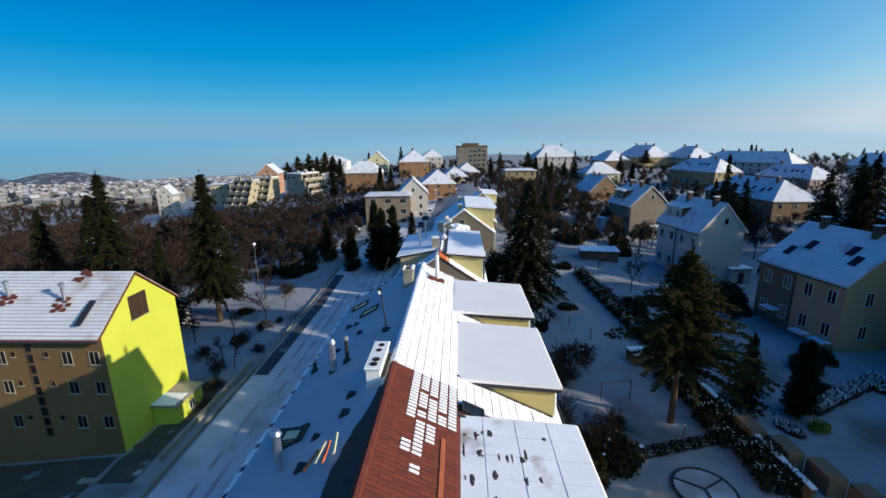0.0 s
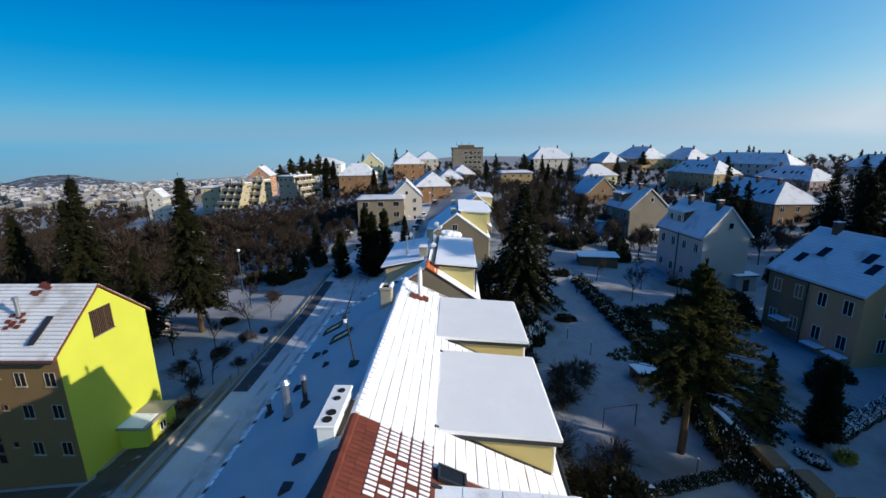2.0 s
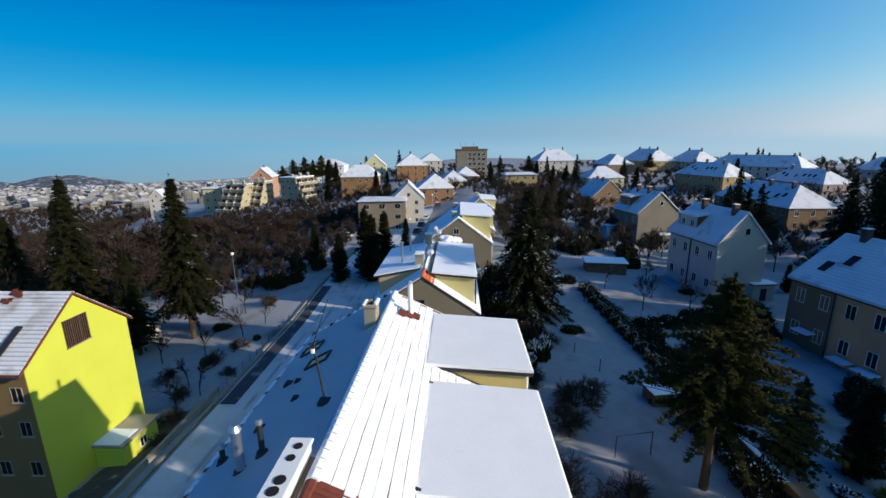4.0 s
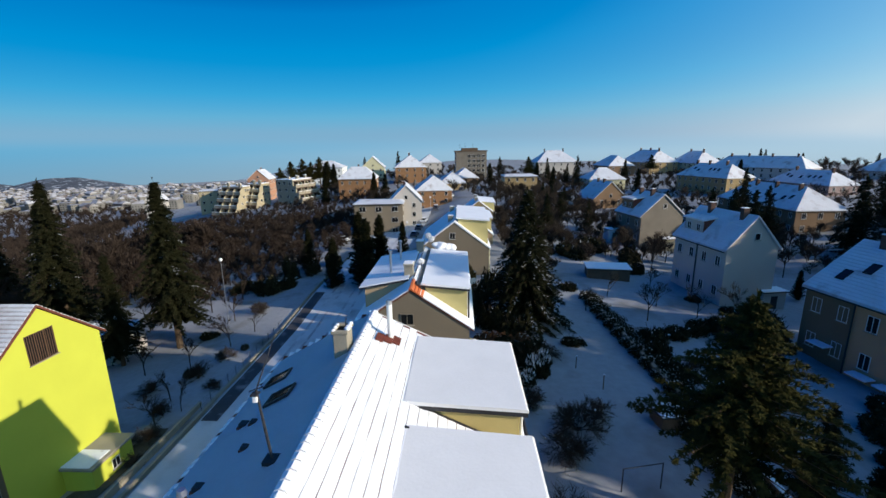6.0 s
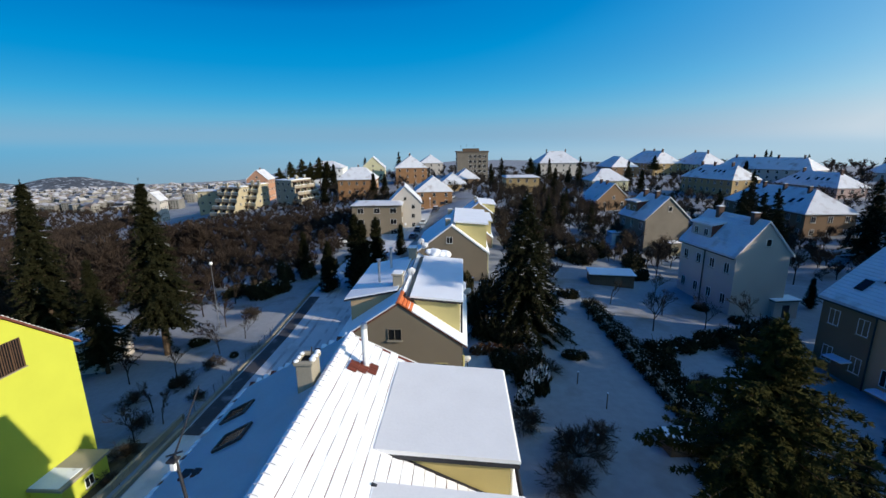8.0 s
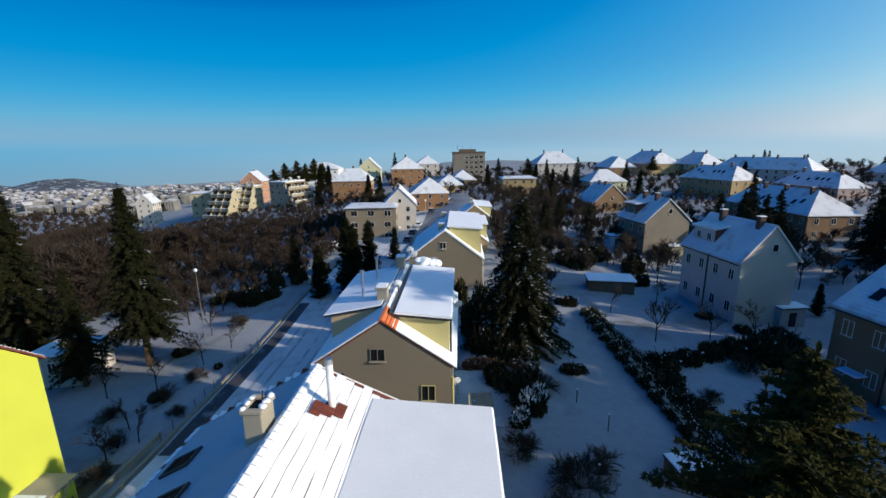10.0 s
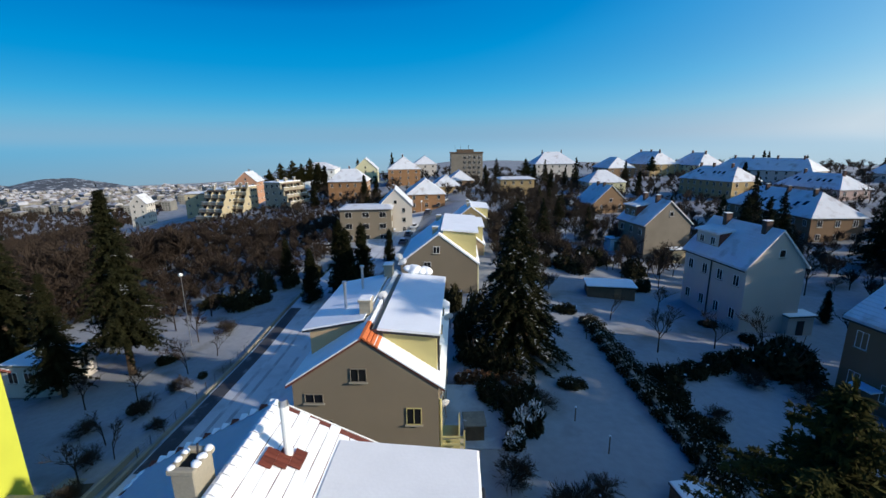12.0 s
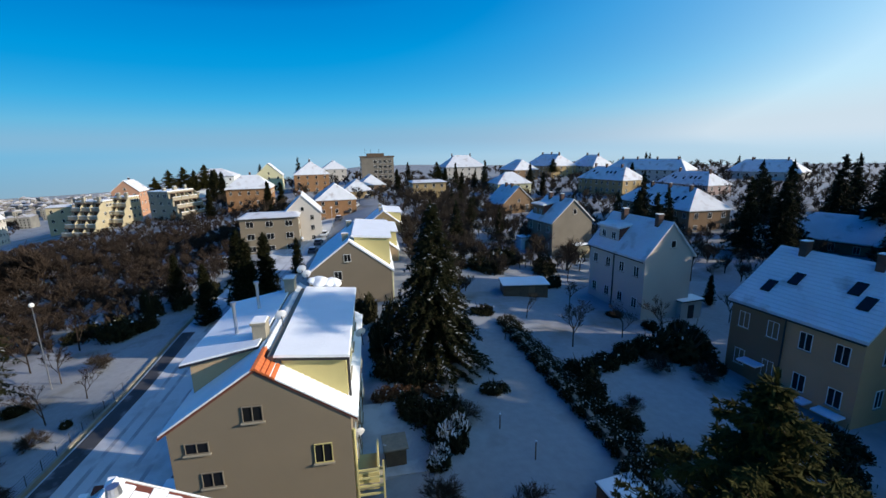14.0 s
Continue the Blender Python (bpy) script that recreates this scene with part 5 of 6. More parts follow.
def bare_tree(x, y, s, k, label, bush=False, group="", category="tree", material=None, sink=0.0):
    a = (BUSH if bush else TREES)[k % (2 if bush else 3)]
    key = ("bare", bush, k % (2 if bush else 3), (material or TWIG).name)
    if key not in CACHE:
        me = bpy.data.meshes.new("branches")
        me.from_pydata(a[0].tolist(), [], a[1].tolist())
        me.materials.append(material or TWIG)
        CACHE[key] = me
    ob = new("bare_bush" if bush else "bare_tree", CACHE[key])
    ob.matrix_basis = Matrix.LocRotScale((x, y, ground_z(x, y) - sink), Euler((0, 0, k * 1.7)), (s, s, s))
    return tagged(ob, label, category, group)


for i, (x, y, s) in enumerate(((22.2, 56.2, 0.62), (29, 58, 0.5), (20, 64, 0.45), (27, 67, 0.5), (33.4, 57.4, 0.55), (25.6, 61.6, 0.45), (15.6, 58.6, 0.4), (32, 78, 0.6), (28, 82, 0.6), (45.4, 61, 0.5), (48, 57, 0.6), (44, 80, 0.7), (52, 76, 0.7))):
    bare_tree(x, y, s, i, "leafless garden fruit tree over shaded snow", group="garden fruit trees", material=TWIG_GREY)
for i, (x, y, s) in enumerate(((-38, 61, 0.6), (-35.4, 67, 0.62), (-34, 72, 0.55), (-40, 77, 0.7), (-47, 82, 0.9), (-35.5, 53, 0.55), (-33.4, 47.4, 0.6), (-55, 76, 0.85), (-60, 86, 1.0), (-51, 91, 1.0), (-43.5, 87, 0.95), (-38, 90, 0.8), (-66, 80, 0.9), (-70, 92, 1.0), (-32.6, 50.6, 0.5), (-44, 60, 0.6))):
    bare_tree(x, y, s, i, "leafless park tree in blue shade", group="park trees")
for i, (x, y, s) in enumerate(((8.4, 35.0, 1.15), (7.0, 32.4, 1.0), (7.4, 23.4, 1.25), (5.4, 26.2, 1.0), (8.0, 45.4, 0.8), (5.2, 38.0, 0.85), (9.0, 25.8, 0.9), (-35, 58, 1.0), (-34, 63, 0.9), (-37, 80, 1.1), (-32.8, 45.4, 0.9), (-34.4, 50, 0.8), (10.4, 36.8, 0.7), (19.8, 36.0, 0.6), (22.0, 45.2, 0.6), (28.6, 50.8, 0.8), (31.4, 48.6, 0.8), (-31.6, 55.0, 0.7), (-39.6, 55.0, 0.9), (-31.4, 42.0, 0.6))):
    bare_tree(x, y, s, i, "rounded leafless shrub in the snow", True, "bare shrubs", "shrub", TWIG_GREY)

# ---- far distance ----
def far_hill(name, x, y, rx, ry, h, base, material, label, seed=0):
    b = B()
    rings = []
    for i in range(13):
        f = i / 12
        rings.append([b.verts.new((x + rx * (1 - f) * math.cos(a), y + ry * (1 - f) * math.sin(a), base + h * (math.sin(f * 1.5708) ** 1.3) + 6 * f * noise.noise((math.cos(a) * 2 + seed, math.sin(a) * 2, f * 3)))) for a in np.linspace(0, 6.2832, 40, endpoint=False)])
    for p, q in zip(rings, rings[1:]):
        for k in range(40):
            b.faces.new((p[k], p[(k + 1) % 40], q[(k + 1) % 40], q[k]))
    ob = part(name, b, material, smooth=True)
    return tagged(ob, label, "hill", kind="structure")


# ---- town in the valley and far hills ----
def town(seed, n, xr, yr, size, walls):
    """Hundreds of far roofs and walls as one mesh each for walls, roofs and windows."""
    r = random.Random(seed)
    wv, wf, rv, rf, gv, gf = [], [], [], [], [], []
    for _ in range(n):
        f = r.random()
        x, y = r.uniform(*xr), r.uniform(*yr)
        w, d, h = r.uniform(*size), r.uniform(size[0], size[1] * 1.6), r.uniform(5, 15)
        a = r.choice((0.2, 0.35, 1.2, -0.3)) + r.uniform(-0.1, 0.1)
        z = ground_z(x, y) - 3
        c, s = math.cos(a), math.sin(a)
        P = lambda u, v, t: (x + u * c - v * s, y + u * s + v * c, z + t)
        n0, m0 = len(wv), len(rv)
        wv.extend([P(u, v, t) for t in (0, h + 3) for u, v in ((-w / 2, -d / 2), (w / 2, -d / 2), (w / 2, d / 2), (-w / 2, d / 2))])
        wf.extend([(n0, n0 + 1, n0 + 5, n0 + 4), (n0 + 1, n0 + 2, n0 + 6, n0 + 5), (n0 + 2, n0 + 3, n0 + 7, n0 + 6), (n0 + 3, n0, n0 + 4, n0 + 7)])
        top = h + 3 + (r.uniform(2, 4.5) if r.random() < 0.6 else 0.4)
        o = 0.6
        rv.extend([P(u, v, h + 3) for u, v in ((-w / 2 - o, -d / 2 - o), (w / 2 + o, -d / 2 - o), (w / 2 + o, d / 2 + o), (-w / 2 - o, d / 2 + o))] + [P(0, -d / 2, top), P(0, d / 2, top)])
        rf.extend([(m0, m0 + 1, m0 + 4), (m0 + 1, m0 + 2, m0 + 5, m0 + 4), (m0 + 2, m0 + 3, m0 + 5), (m0 + 3, m0, m0 + 4, m0 + 5)])
        for k in range(int(h / 3)):
            for q in range(int(w / 3.5)):
                g0 = len(gv)
                u = -w / 2 + 1.75 + q * 3.5
                gv.extend([P(u - 0.6, -d / 2 - 0.05, k * 3 + 4), P(u + 0.6, -d / 2 - 0.05, k * 3 + 4), P(u + 0.6, -d / 2 - 0.05, k * 3 + 5.5), P(u - 0.6, -d / 2 - 0.05, k * 3 + 5.5)])
                gf.append((g0, g0 + 1, g0 + 2, g0 + 3))
    root = thing("far_town", pose(0, 0, 0), "hundreds of pale houses with snowy roofs in the valley", "town", kind="stuff")
    for name, v, f, m in (("walls", wv, wf, walls), ("roofs", rv, rf, TOWN_ROOF), ("windows", gv, gf, GLASS)):
        me = bpy.data.meshes.new(name)
        me.from_pydata(v, [], f)
        me.materials.append(m)
        o = new(name, me)
        o.parent = root
    return root


TOWN_ROOF = mat("town_roofs", (0.4, 0.4, 0.43), 0.9, 0.3, 0.02, 0.0, 0.2, second=(0.16, 0.12, 0.1), mix=(0.5, 0.62))
TOWN_WALL = mat("town_walls", (0.22, 0.21, 0.19), 0.9, 0.4, 0.03, 0.0, 0.2)
town(31, 520, (-1300, -480), (620, 1150), (5, 9), TOWN_WALL)
town(32, 700, (-1700, -380), (560, 1300), (8, 15), TOWN_WALL)
# the woods' muted blue-grey has some distance haze painted in
HILLW = mat("wooded_hill", (0.07, 0.08, 0.1), 0.95, 0.4, 0.02, 0.5, 0.08, second=(0.4, 0.43, 0.48), mix=(0.54, 0.66))
far_hill("hill", -1420, 1500, 300, 260, 58, -128, HILLW, "low wooded hill beyond the valley town")
far_hill("hill", -1700, 1400, 330, 240, 54, -128, HILLW, "wooded slope above the valley town", 3)
# air haze is painted into this pale blue base colour
HILLF = mat("haze_tinted_far_hill", (0.2, 0.27, 0.36), 0.95, 0.15, 0.01, 0.0, 0.05, second=(0.42, 0.47, 0.55), mix=(0.5, 0.62))
far_hill("far_ridge", -800, 2010, 620, 110, 74, -140, HILLF, "ridge with snowy fields far beyond the town, haze painted into its colour", 5)
far_hill("far_ridge", -1150, 1960, 500, 110, 62, -140, HILLF, "ridge with snowy fields far beyond the town, haze painted into its colour", 8)
woods = []
for _ in range(1500):
    y = wr.uniform(180, 700)
    x = wr.uniform(-1.15, -0.62) * y - 40
    woods.append((wr.choice(LITE_TREES), x, y, ground_z(x, y) - 1, wr.uniform(0.8, 1.3), wr.uniform(0, 6.28)))
tagged(joined("valley_trees", woods, TWIG), "bare brown trees between the valley's houses", "trees", kind="stuff")

# glowing ring with haze painted in its colours, closing the view
hz = bpy.data.materials.new("painted_haze_glow")
hz.use_nodes = True
hn, hl = hz.node_tree.nodes, hz.node_tree.links
for nd in list(hn):
    hn.remove(nd)
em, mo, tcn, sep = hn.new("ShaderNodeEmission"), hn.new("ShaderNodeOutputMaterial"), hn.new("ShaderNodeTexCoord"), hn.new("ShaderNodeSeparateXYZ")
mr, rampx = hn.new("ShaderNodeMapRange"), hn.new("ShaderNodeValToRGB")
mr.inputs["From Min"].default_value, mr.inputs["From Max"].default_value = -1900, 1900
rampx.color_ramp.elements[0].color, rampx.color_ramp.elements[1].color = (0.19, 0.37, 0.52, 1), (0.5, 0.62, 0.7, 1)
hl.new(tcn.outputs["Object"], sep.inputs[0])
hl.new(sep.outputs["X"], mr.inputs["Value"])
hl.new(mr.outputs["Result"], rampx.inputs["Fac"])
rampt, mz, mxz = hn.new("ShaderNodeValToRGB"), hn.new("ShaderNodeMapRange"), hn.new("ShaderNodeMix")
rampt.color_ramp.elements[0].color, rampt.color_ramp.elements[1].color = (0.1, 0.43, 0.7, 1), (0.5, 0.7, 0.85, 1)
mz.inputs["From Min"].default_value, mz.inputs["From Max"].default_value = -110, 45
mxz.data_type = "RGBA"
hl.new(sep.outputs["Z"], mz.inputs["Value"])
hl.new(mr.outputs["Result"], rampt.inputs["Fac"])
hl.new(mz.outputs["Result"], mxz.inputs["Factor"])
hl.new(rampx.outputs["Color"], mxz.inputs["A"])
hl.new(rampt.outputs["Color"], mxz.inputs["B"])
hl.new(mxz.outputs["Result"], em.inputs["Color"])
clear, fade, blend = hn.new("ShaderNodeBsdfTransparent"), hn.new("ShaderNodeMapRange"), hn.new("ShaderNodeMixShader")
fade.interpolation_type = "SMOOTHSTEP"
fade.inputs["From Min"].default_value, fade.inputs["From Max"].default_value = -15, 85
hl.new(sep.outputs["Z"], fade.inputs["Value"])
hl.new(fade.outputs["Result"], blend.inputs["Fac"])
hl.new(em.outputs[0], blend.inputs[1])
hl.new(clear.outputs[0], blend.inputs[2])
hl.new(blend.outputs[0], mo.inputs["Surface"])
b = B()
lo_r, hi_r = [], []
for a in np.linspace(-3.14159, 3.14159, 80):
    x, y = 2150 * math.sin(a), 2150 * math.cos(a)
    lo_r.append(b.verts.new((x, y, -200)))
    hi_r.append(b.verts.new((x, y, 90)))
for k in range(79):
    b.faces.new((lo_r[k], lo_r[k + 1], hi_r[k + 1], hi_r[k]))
tagged(part("backdrop", b, hz), "pale blue haze painted on a glowing ring at the far horizon", "backdrop", kind="structure")


# ---- leafy shrubs, hedges ----
def leaf_mass(seed, n, sx, sy, sz, leaf, material, snow=0.0, box_like=False):
    """A clump of many small leaf blades, uneven in outline."""
    r = random.Random(seed)
    vs, fs, fm = [], [], []
    lobes = [(Vector((r.uniform(-0.5, 0.5), r.uniform(-0.5, 0.5), r.uniform(0.0, 0.4))), r.uniform(0.3, 0.6)) for _ in range(8)]
    for _ in range(n):
        while not box_like:
            o, q = r.choice(lobes)
            w = Vector((r.gauss(0, 1), r.gauss(0, 1), r.gauss(0, 1))).normalized()
            p = o + w * q * r.uniform(0.55, 1.0) * (1 + 0.3 * noise.noise(w * 2.5 + o * 5))
            if p.z > 0:
                break
        while box_like:
            p = Vector((r.uniform(-1, 1), r.uniform(-1, 1), r.uniform(0, 1)))
            q = max(abs(p.x), abs(p.y)) if box_like else math.hypot(p.x, p.y)
            edge = 1 - 0.25 * noise.noise((p.x * 2.3 + seed, p.y * 2.3, p.z * 2.3))
            rad = q if box_like else math.sqrt(q * q + (p.z * 0.95) ** 2)
            if 0.45 < rad < edge or (box_like and p.z > 0.7 and rad < edge):
                break
        c = Vector((p.x * sx, p.y * sy, p.z * sz))
        a, b_ = Vector((r.uniform(-1, 1), r.uniform(-1, 1), r.uniform(-1, 1))).normalized(), Vector((r.uniform(-1, 1), r.uniform(-1, 1), r.uniform(-1, 1))).normalized()
        s = leaf * r.uniform(0.6, 1.3)
        k = len(vs)
        vs.extend([c - a * s, c + b_ * s * 0.5, c + a * s, c - b_ * s * 0.5])
        fs.append((k, k + 1, k + 2, k + 3))
        fm.append(1 if p.z > (0.55 if snow < 0.5 else 0.42) and r.random() < snow else 0)
    me = bpy.data.meshes.new("leaves")
    me.from_pydata([tuple(v) for v in vs], [], fs)
    me.materials.append(material)
    me.materials.append(SNOW)
    me.polygons.foreach_set("material_index", fm)
    return me


BUSH_DARK = leaf_mass(41, 3600, 1, 1, 1, 0.09, HEDGE, 0.03)
BUSH_SNOW = leaf_mass(42, 3000, 1, 1, 1, 0.11, HEDGE, 0.55)
BUSH_RUST = leaf_mass(43, 2400, 1, 1, 1, 0.09, RUST, 0.08)
HEDGE_BLOCK = leaf_mass(44, 3000, 1, 1, 1, 0.09, HEDGE, 0.06, True)
HEDGE_SNOWY = leaf_mass(45, 2600, 1, 1, 1, 0.09, HEDGE, 0.45, True)
BUSH_GOLD = leaf_mass(46, 1500, 1, 1, 1, 0.1, mat("golden_leaves", (0.3, 0.24, 0.03), 0.8, 0.4, 1.0, 0.0, 5.0), 0.0)


def stem_mesh():
    b = B()
    r = random.Random(3)
    for _ in range(9):
        a = r.uniform(0, 6.2832)
        q = Vector((math.cos(a) * r.uniform(0.2, 0.7), math.sin(a) * r.uniform(0.2, 0.7), r.uniform(0.5, 0.95)))
        tube(b, (0, 0, -0.1), q, 0.035, 0.01, 5, caps=False)
    return mesh_of("stem", b, BARK)


STEMS = stem_mesh()


def shrub(me, x, y, sx, sy, sz, label, group="garden shrubs", name="shrub", category="shrub", yaw=0.0):
    t = thing(name, Matrix.LocRotScale((x, y, ground_z(x, y) - 0.15), Euler((0, 0, radians(yaw))), (sx, sy, sz)), label, category, group)
    shared("foliage", me, t, Matrix())
    shared("stem", STEMS, t, Matrix())
    return t


for i, (x, y, s, h) in enumerate(((7.6, 23.0, 2.0, 2.2), (5.6, 21.0, 1.6, 1.8), (6.6, 44.6, 1.8, 2.2), (4.6, 46.6, 1.6, 1.6), (32.4, 53.0, 2.6, 3.2), (35.2, 55.2, 2.0, 2.6), (29.6, 54.4, 1.7, 2.0), (20.6, 51.0, 1.5, 1.6), (23.2, 52.2, 1.5, 1.4), (26.4, 53.6, 1.5, 1.6), (19.6, 47.6, 1.5, 1.7), (20.0, 43.6, 1.3, 1.4), (21.3, 39.8, 1.2, 1.3), (34.0, 50.0, 1.0, 1.2), (33.8, 60.0, 1.0, 1.2), (31.6, 64.0, 0.9, 1.0), (9.4, 57.2, 1.6, 1.2), (31.0, 36.6, 1.6, 1.6), (34.0, 39.0, 1.5, 1.6), (29.2, 33.0, 1.2, 1.2), (11.6, 49.0, 1.1, 0.9), (36.6, 58.6, 1.4, 1.8), (17.2, 62.6, 1.2, 1.0), (15.0, 66.0, 1.3, 1.4), (28.6, 76.4, 1.4, 1.8), (30.4, 84.0, 2.4, 2.6), (20.4, 86.0, 3.0, 2.4), (14.6, 88.0, 2.6, 2.6), (25.6, 90.0, 3.0, 3.2), (10.6, 78.0, 2.0, 2.2), (11.2, 70.0, 1.8, 1.8))):
    shrub(BUSH_DARK, x, y, s * 1.3, s * 1.2, h * 1.25, "dark evergreen shrub lightly dusted with snow", yaw=i * 47)
# dense shrubs added in the gap to keep sun off the street
for i, (x, y, s, h) in enumerate(((3.4, 52.8, 2.0, 3.4), (5.6, 50.8, 1.7, 2.8), (2.4, 57.5, 1.9, 4.6), (-1.8, 61.5, 2.1, 4.8), (4.6, 63.0, 2.2, 4.6), (-5.2, 65.0, 1.8, 4.2), (0.8, 67.5, 2.0, 4.4))):
    shrub(BUSH_DARK, x, y, s, s, h, "dark evergreen thicket added between two houses to shade the street", "thicket", yaw=i * 57)
for i, (x, y, s, h) in enumerate(((6.9, 42.8, 1.35, 3.0), (5.6, 41.2, 1.1, 1.6), (18.9, 40.2, 1.0, 0.8), (22.6, 27.2, 1.1, 0.9), (35.6, 33.2, 1.3, 1.2))):
    shrub(BUSH_SNOW, x, y, s, s, h, "garden shrub heaped with fresh snow", yaw=i * 31)
shrub(BUSH_GOLD, 25.0, 27.4, 0.8, 0.8, 1.3, "small golden-yellow garden shrub")
for i, (x, y, s, h) in enumerate(((4.4, 49.2, 1.8, 1.3), (2.6, 49.8, 1.6, 1.2), (6.4, 49.6, 1.5, 1.2))):
    shrub(BUSH_RUST, x, y, s, s * 0.7, h, "russet hedge shrub below the spruce", yaw=i * 60)
for i, y in enumerate(np.arange(38.5, 63.5, 2.2)):
    shrub(HEDGE_BLOCK, 18.5 - (y - 38) * 0.06, y, 0.75, 1.2, 1.15 + 0.15 * math.sin(i * 2.1), "overgrown dark hedge along the garden wall", "wall hedge", "hedge", "hedge", 90 + 4 * i)
for i, y in enumerate(np.arange(21.5, 38.0, 2.0)):
    shrub(HEDGE_BLOCK, 16.9 - (y - 38) * 0.05 + 0.3 * math.sin(i * 1.9), y, 0.9, 1.2, 1.5 + 0.4 * math.sin(i * 2.7), "overgrown dark hedge along the garden wall", "wall hedge", "hedge", "hedge", 84 + 5 * i)
for i in range(5):
    shrub(HEDGE_SNOWY, 27.0 + i * 2.1, 30.0 + i * 1.15, 1.25, 0.6, 1.0, "clipped hedge with snow on top", "clipped hedge", "hedge", "hedge", 28)
for i in range(6):
    shrub(HEDGE_BLOCK, 9.4 + i * 1.42, 23.2 + i * 0.46, 0.85, 0.42, 0.62, "low dark border hedge of the flower bed", "border hedge", "hedge", "hedge", 17)
for i, (x, y, s, h) in enumerate(((-39.6, 90.0, 3.4, 3.0), (-36.6, 91.6, 2.4, 2.2), (-46, 92, 2.4, 2.0), (-33.6, 100, 2.4, 2.4), (-30, 104, 2.6, 2.8), (-37.5, 97, 1.8, 4.2), (-41.0, 71.0, 1.5, 1.2), (-36.5, 59.0, 1.2, 1.0), (-32.6, 66.0, 0.9, 0.8), (-57, 98, 1.6, 1.4), (-62, 96, 1.4, 1.2))):
    shrub(BUSH_DARK, x, y, s * 1.15, s, h * 1.5, "dark park shrub on shaded snow", "park shrubs", yaw=i * 40)

# ---- garden walls, sheds and small things ----
wall = thing("garden_wall", pose(0, 0, 0), "weathered low garden wall with a snowy coping", "wall")
for i, y in enumerate(np.arange(20.0, 62.0, 2.1)):
    x = 17.9 - (y - 38) * 0.045
    z = ground_z(x, y)
    part("wall_panel", bevel(box(B(), x - 0.12, x + 0.12, y, y + 2.07, z - 0.6, z + (1.25 if y < 34 else 0.7)), 0.02, 1), BROWN if y < 34 else DIM_CONCRETE, wall)
    part("coping", bevel(box(B(), x - 0.2, x + 0.2, y, y + 2.06, z + (1.254 if y < 34 else 0.704), z + (1.36 if y < 34 else 0.76)), 0.03, 1), SNOW_THIN if y < 34 else STONE, wall)
wall2 = thing("garden_wall", pose(0, 0, 0), "brown rough stone wall stepping down the gardens", "wall")
for i in range(6):
    x, y = 18.4 + i * 1.1, 26.6 - i * 1.9
    z = ground_z(x, y)
    part("wall_panel", bevel(box(B(), x - 0.25, x + 0.85, y - 1.9, y, z - 0.6, z + 1.5 - 0.1 * i), 0.04, 1), BROWN, wall2)

s2 = thing("garden_box", pose(15.7, 36.5, ground_z(15.7, 36.5), 0, 0, 8), "dark wooden garden box with a snowy lid", "garden box")
part("box_body", box(B(), -1.2, 1.2, -0.8, 0.8, -0.3, 1.0), WOOD, s2)
part("lid", bevel(box(B(), -1.3, 1.3, -0.9, 0.9, 1.0, 1.1), 0.02, 1), DARK, s2)
part("snow_cover", bevel(box(B(), -1.28, 1.28, -0.88, 0.88, 1.104, 1.22), 0.04, 1), SNOW, s2)
dh = thing("garden_hut", pose(2.9, 42.0, ground_z(2.9, 42) + 0.1, 0, 0, 4), "small dark garden hut beside the patio", "hut")
part("hut_body", box(B(), -0.65, 0.65, -0.7, 0.7, -0.2, 1.25), WOOD, dh)
part("hut_roof", bevel(box(B(), -0.8, 0.8, -0.85, 0.85, 1.25, 1.36), 0.02, 1), STONE, dh)
pt = box(B(), 0.7, 6.2, 40.5, 48.6, -0.8, 0.32)
tagged(part("patio", pt, TRACK), "paved patio with trodden snow", "patio", kind="structure")
ring = B()
for k in range(28):
    a, c = k * 6.2832 / 28, (k + 1) * 6.2832 / 28
    tube(ring, (1.75 * math.cos(a), 1.75 * math.sin(a), 0.3), (1.75 * math.cos(c), 1.75 * math.sin(c), 0.3), 0.09, sides=5)
tr = thing("trampoline", pose(12.9, 20.6, ground_z(12.9, 20.6)), "round garden trampoline with a dark rim", "trampoline")
part("rim", ring, DARK, tr)
for k in range(3):
    a = 0.5 + k * 2.0944
    part("spoke", tube(B(), (0, 0, 0.34), (1.75 * math.cos(a), 1.75 * math.sin(a), 0.34), 0.07, sides=5), DARK, tr)
mesh_disc = B()
bmesh.ops.create_circle(mesh_disc, cap_ends=True, segments=28, radius=1.7, matrix=Matrix.Translation((0, 0, 0.3)))
part("mat", mesh_disc, TRACK, tr)
for k in range(6):
    a = k * 1.0472
    part("leg", tube(B(), (1.7 * math.cos(a), 1.7 * math.sin(a), -0.2), (1.7 * math.cos(a), 1.7 * math.sin(a), 0.28), 0.04, sides=5), DARK, tr)
cl = thing("clothes_frame", pose(10.8, 29.8, ground_z(10.8, 29.8), 0, 0, 12), "thin metal clothes frame standing in snow", "clothes frame")
for x in (-1.3, 1.3):
    part("post", tube(B(), (x, 0, -0.2), (x, 0, 1.7), 0.04, sides=6), DARK, cl)
part("rail", tube(B(), (-1.3, 0, 1.66), (1.3, 0, 1.66), 0.035, sides=6), DARK, cl)
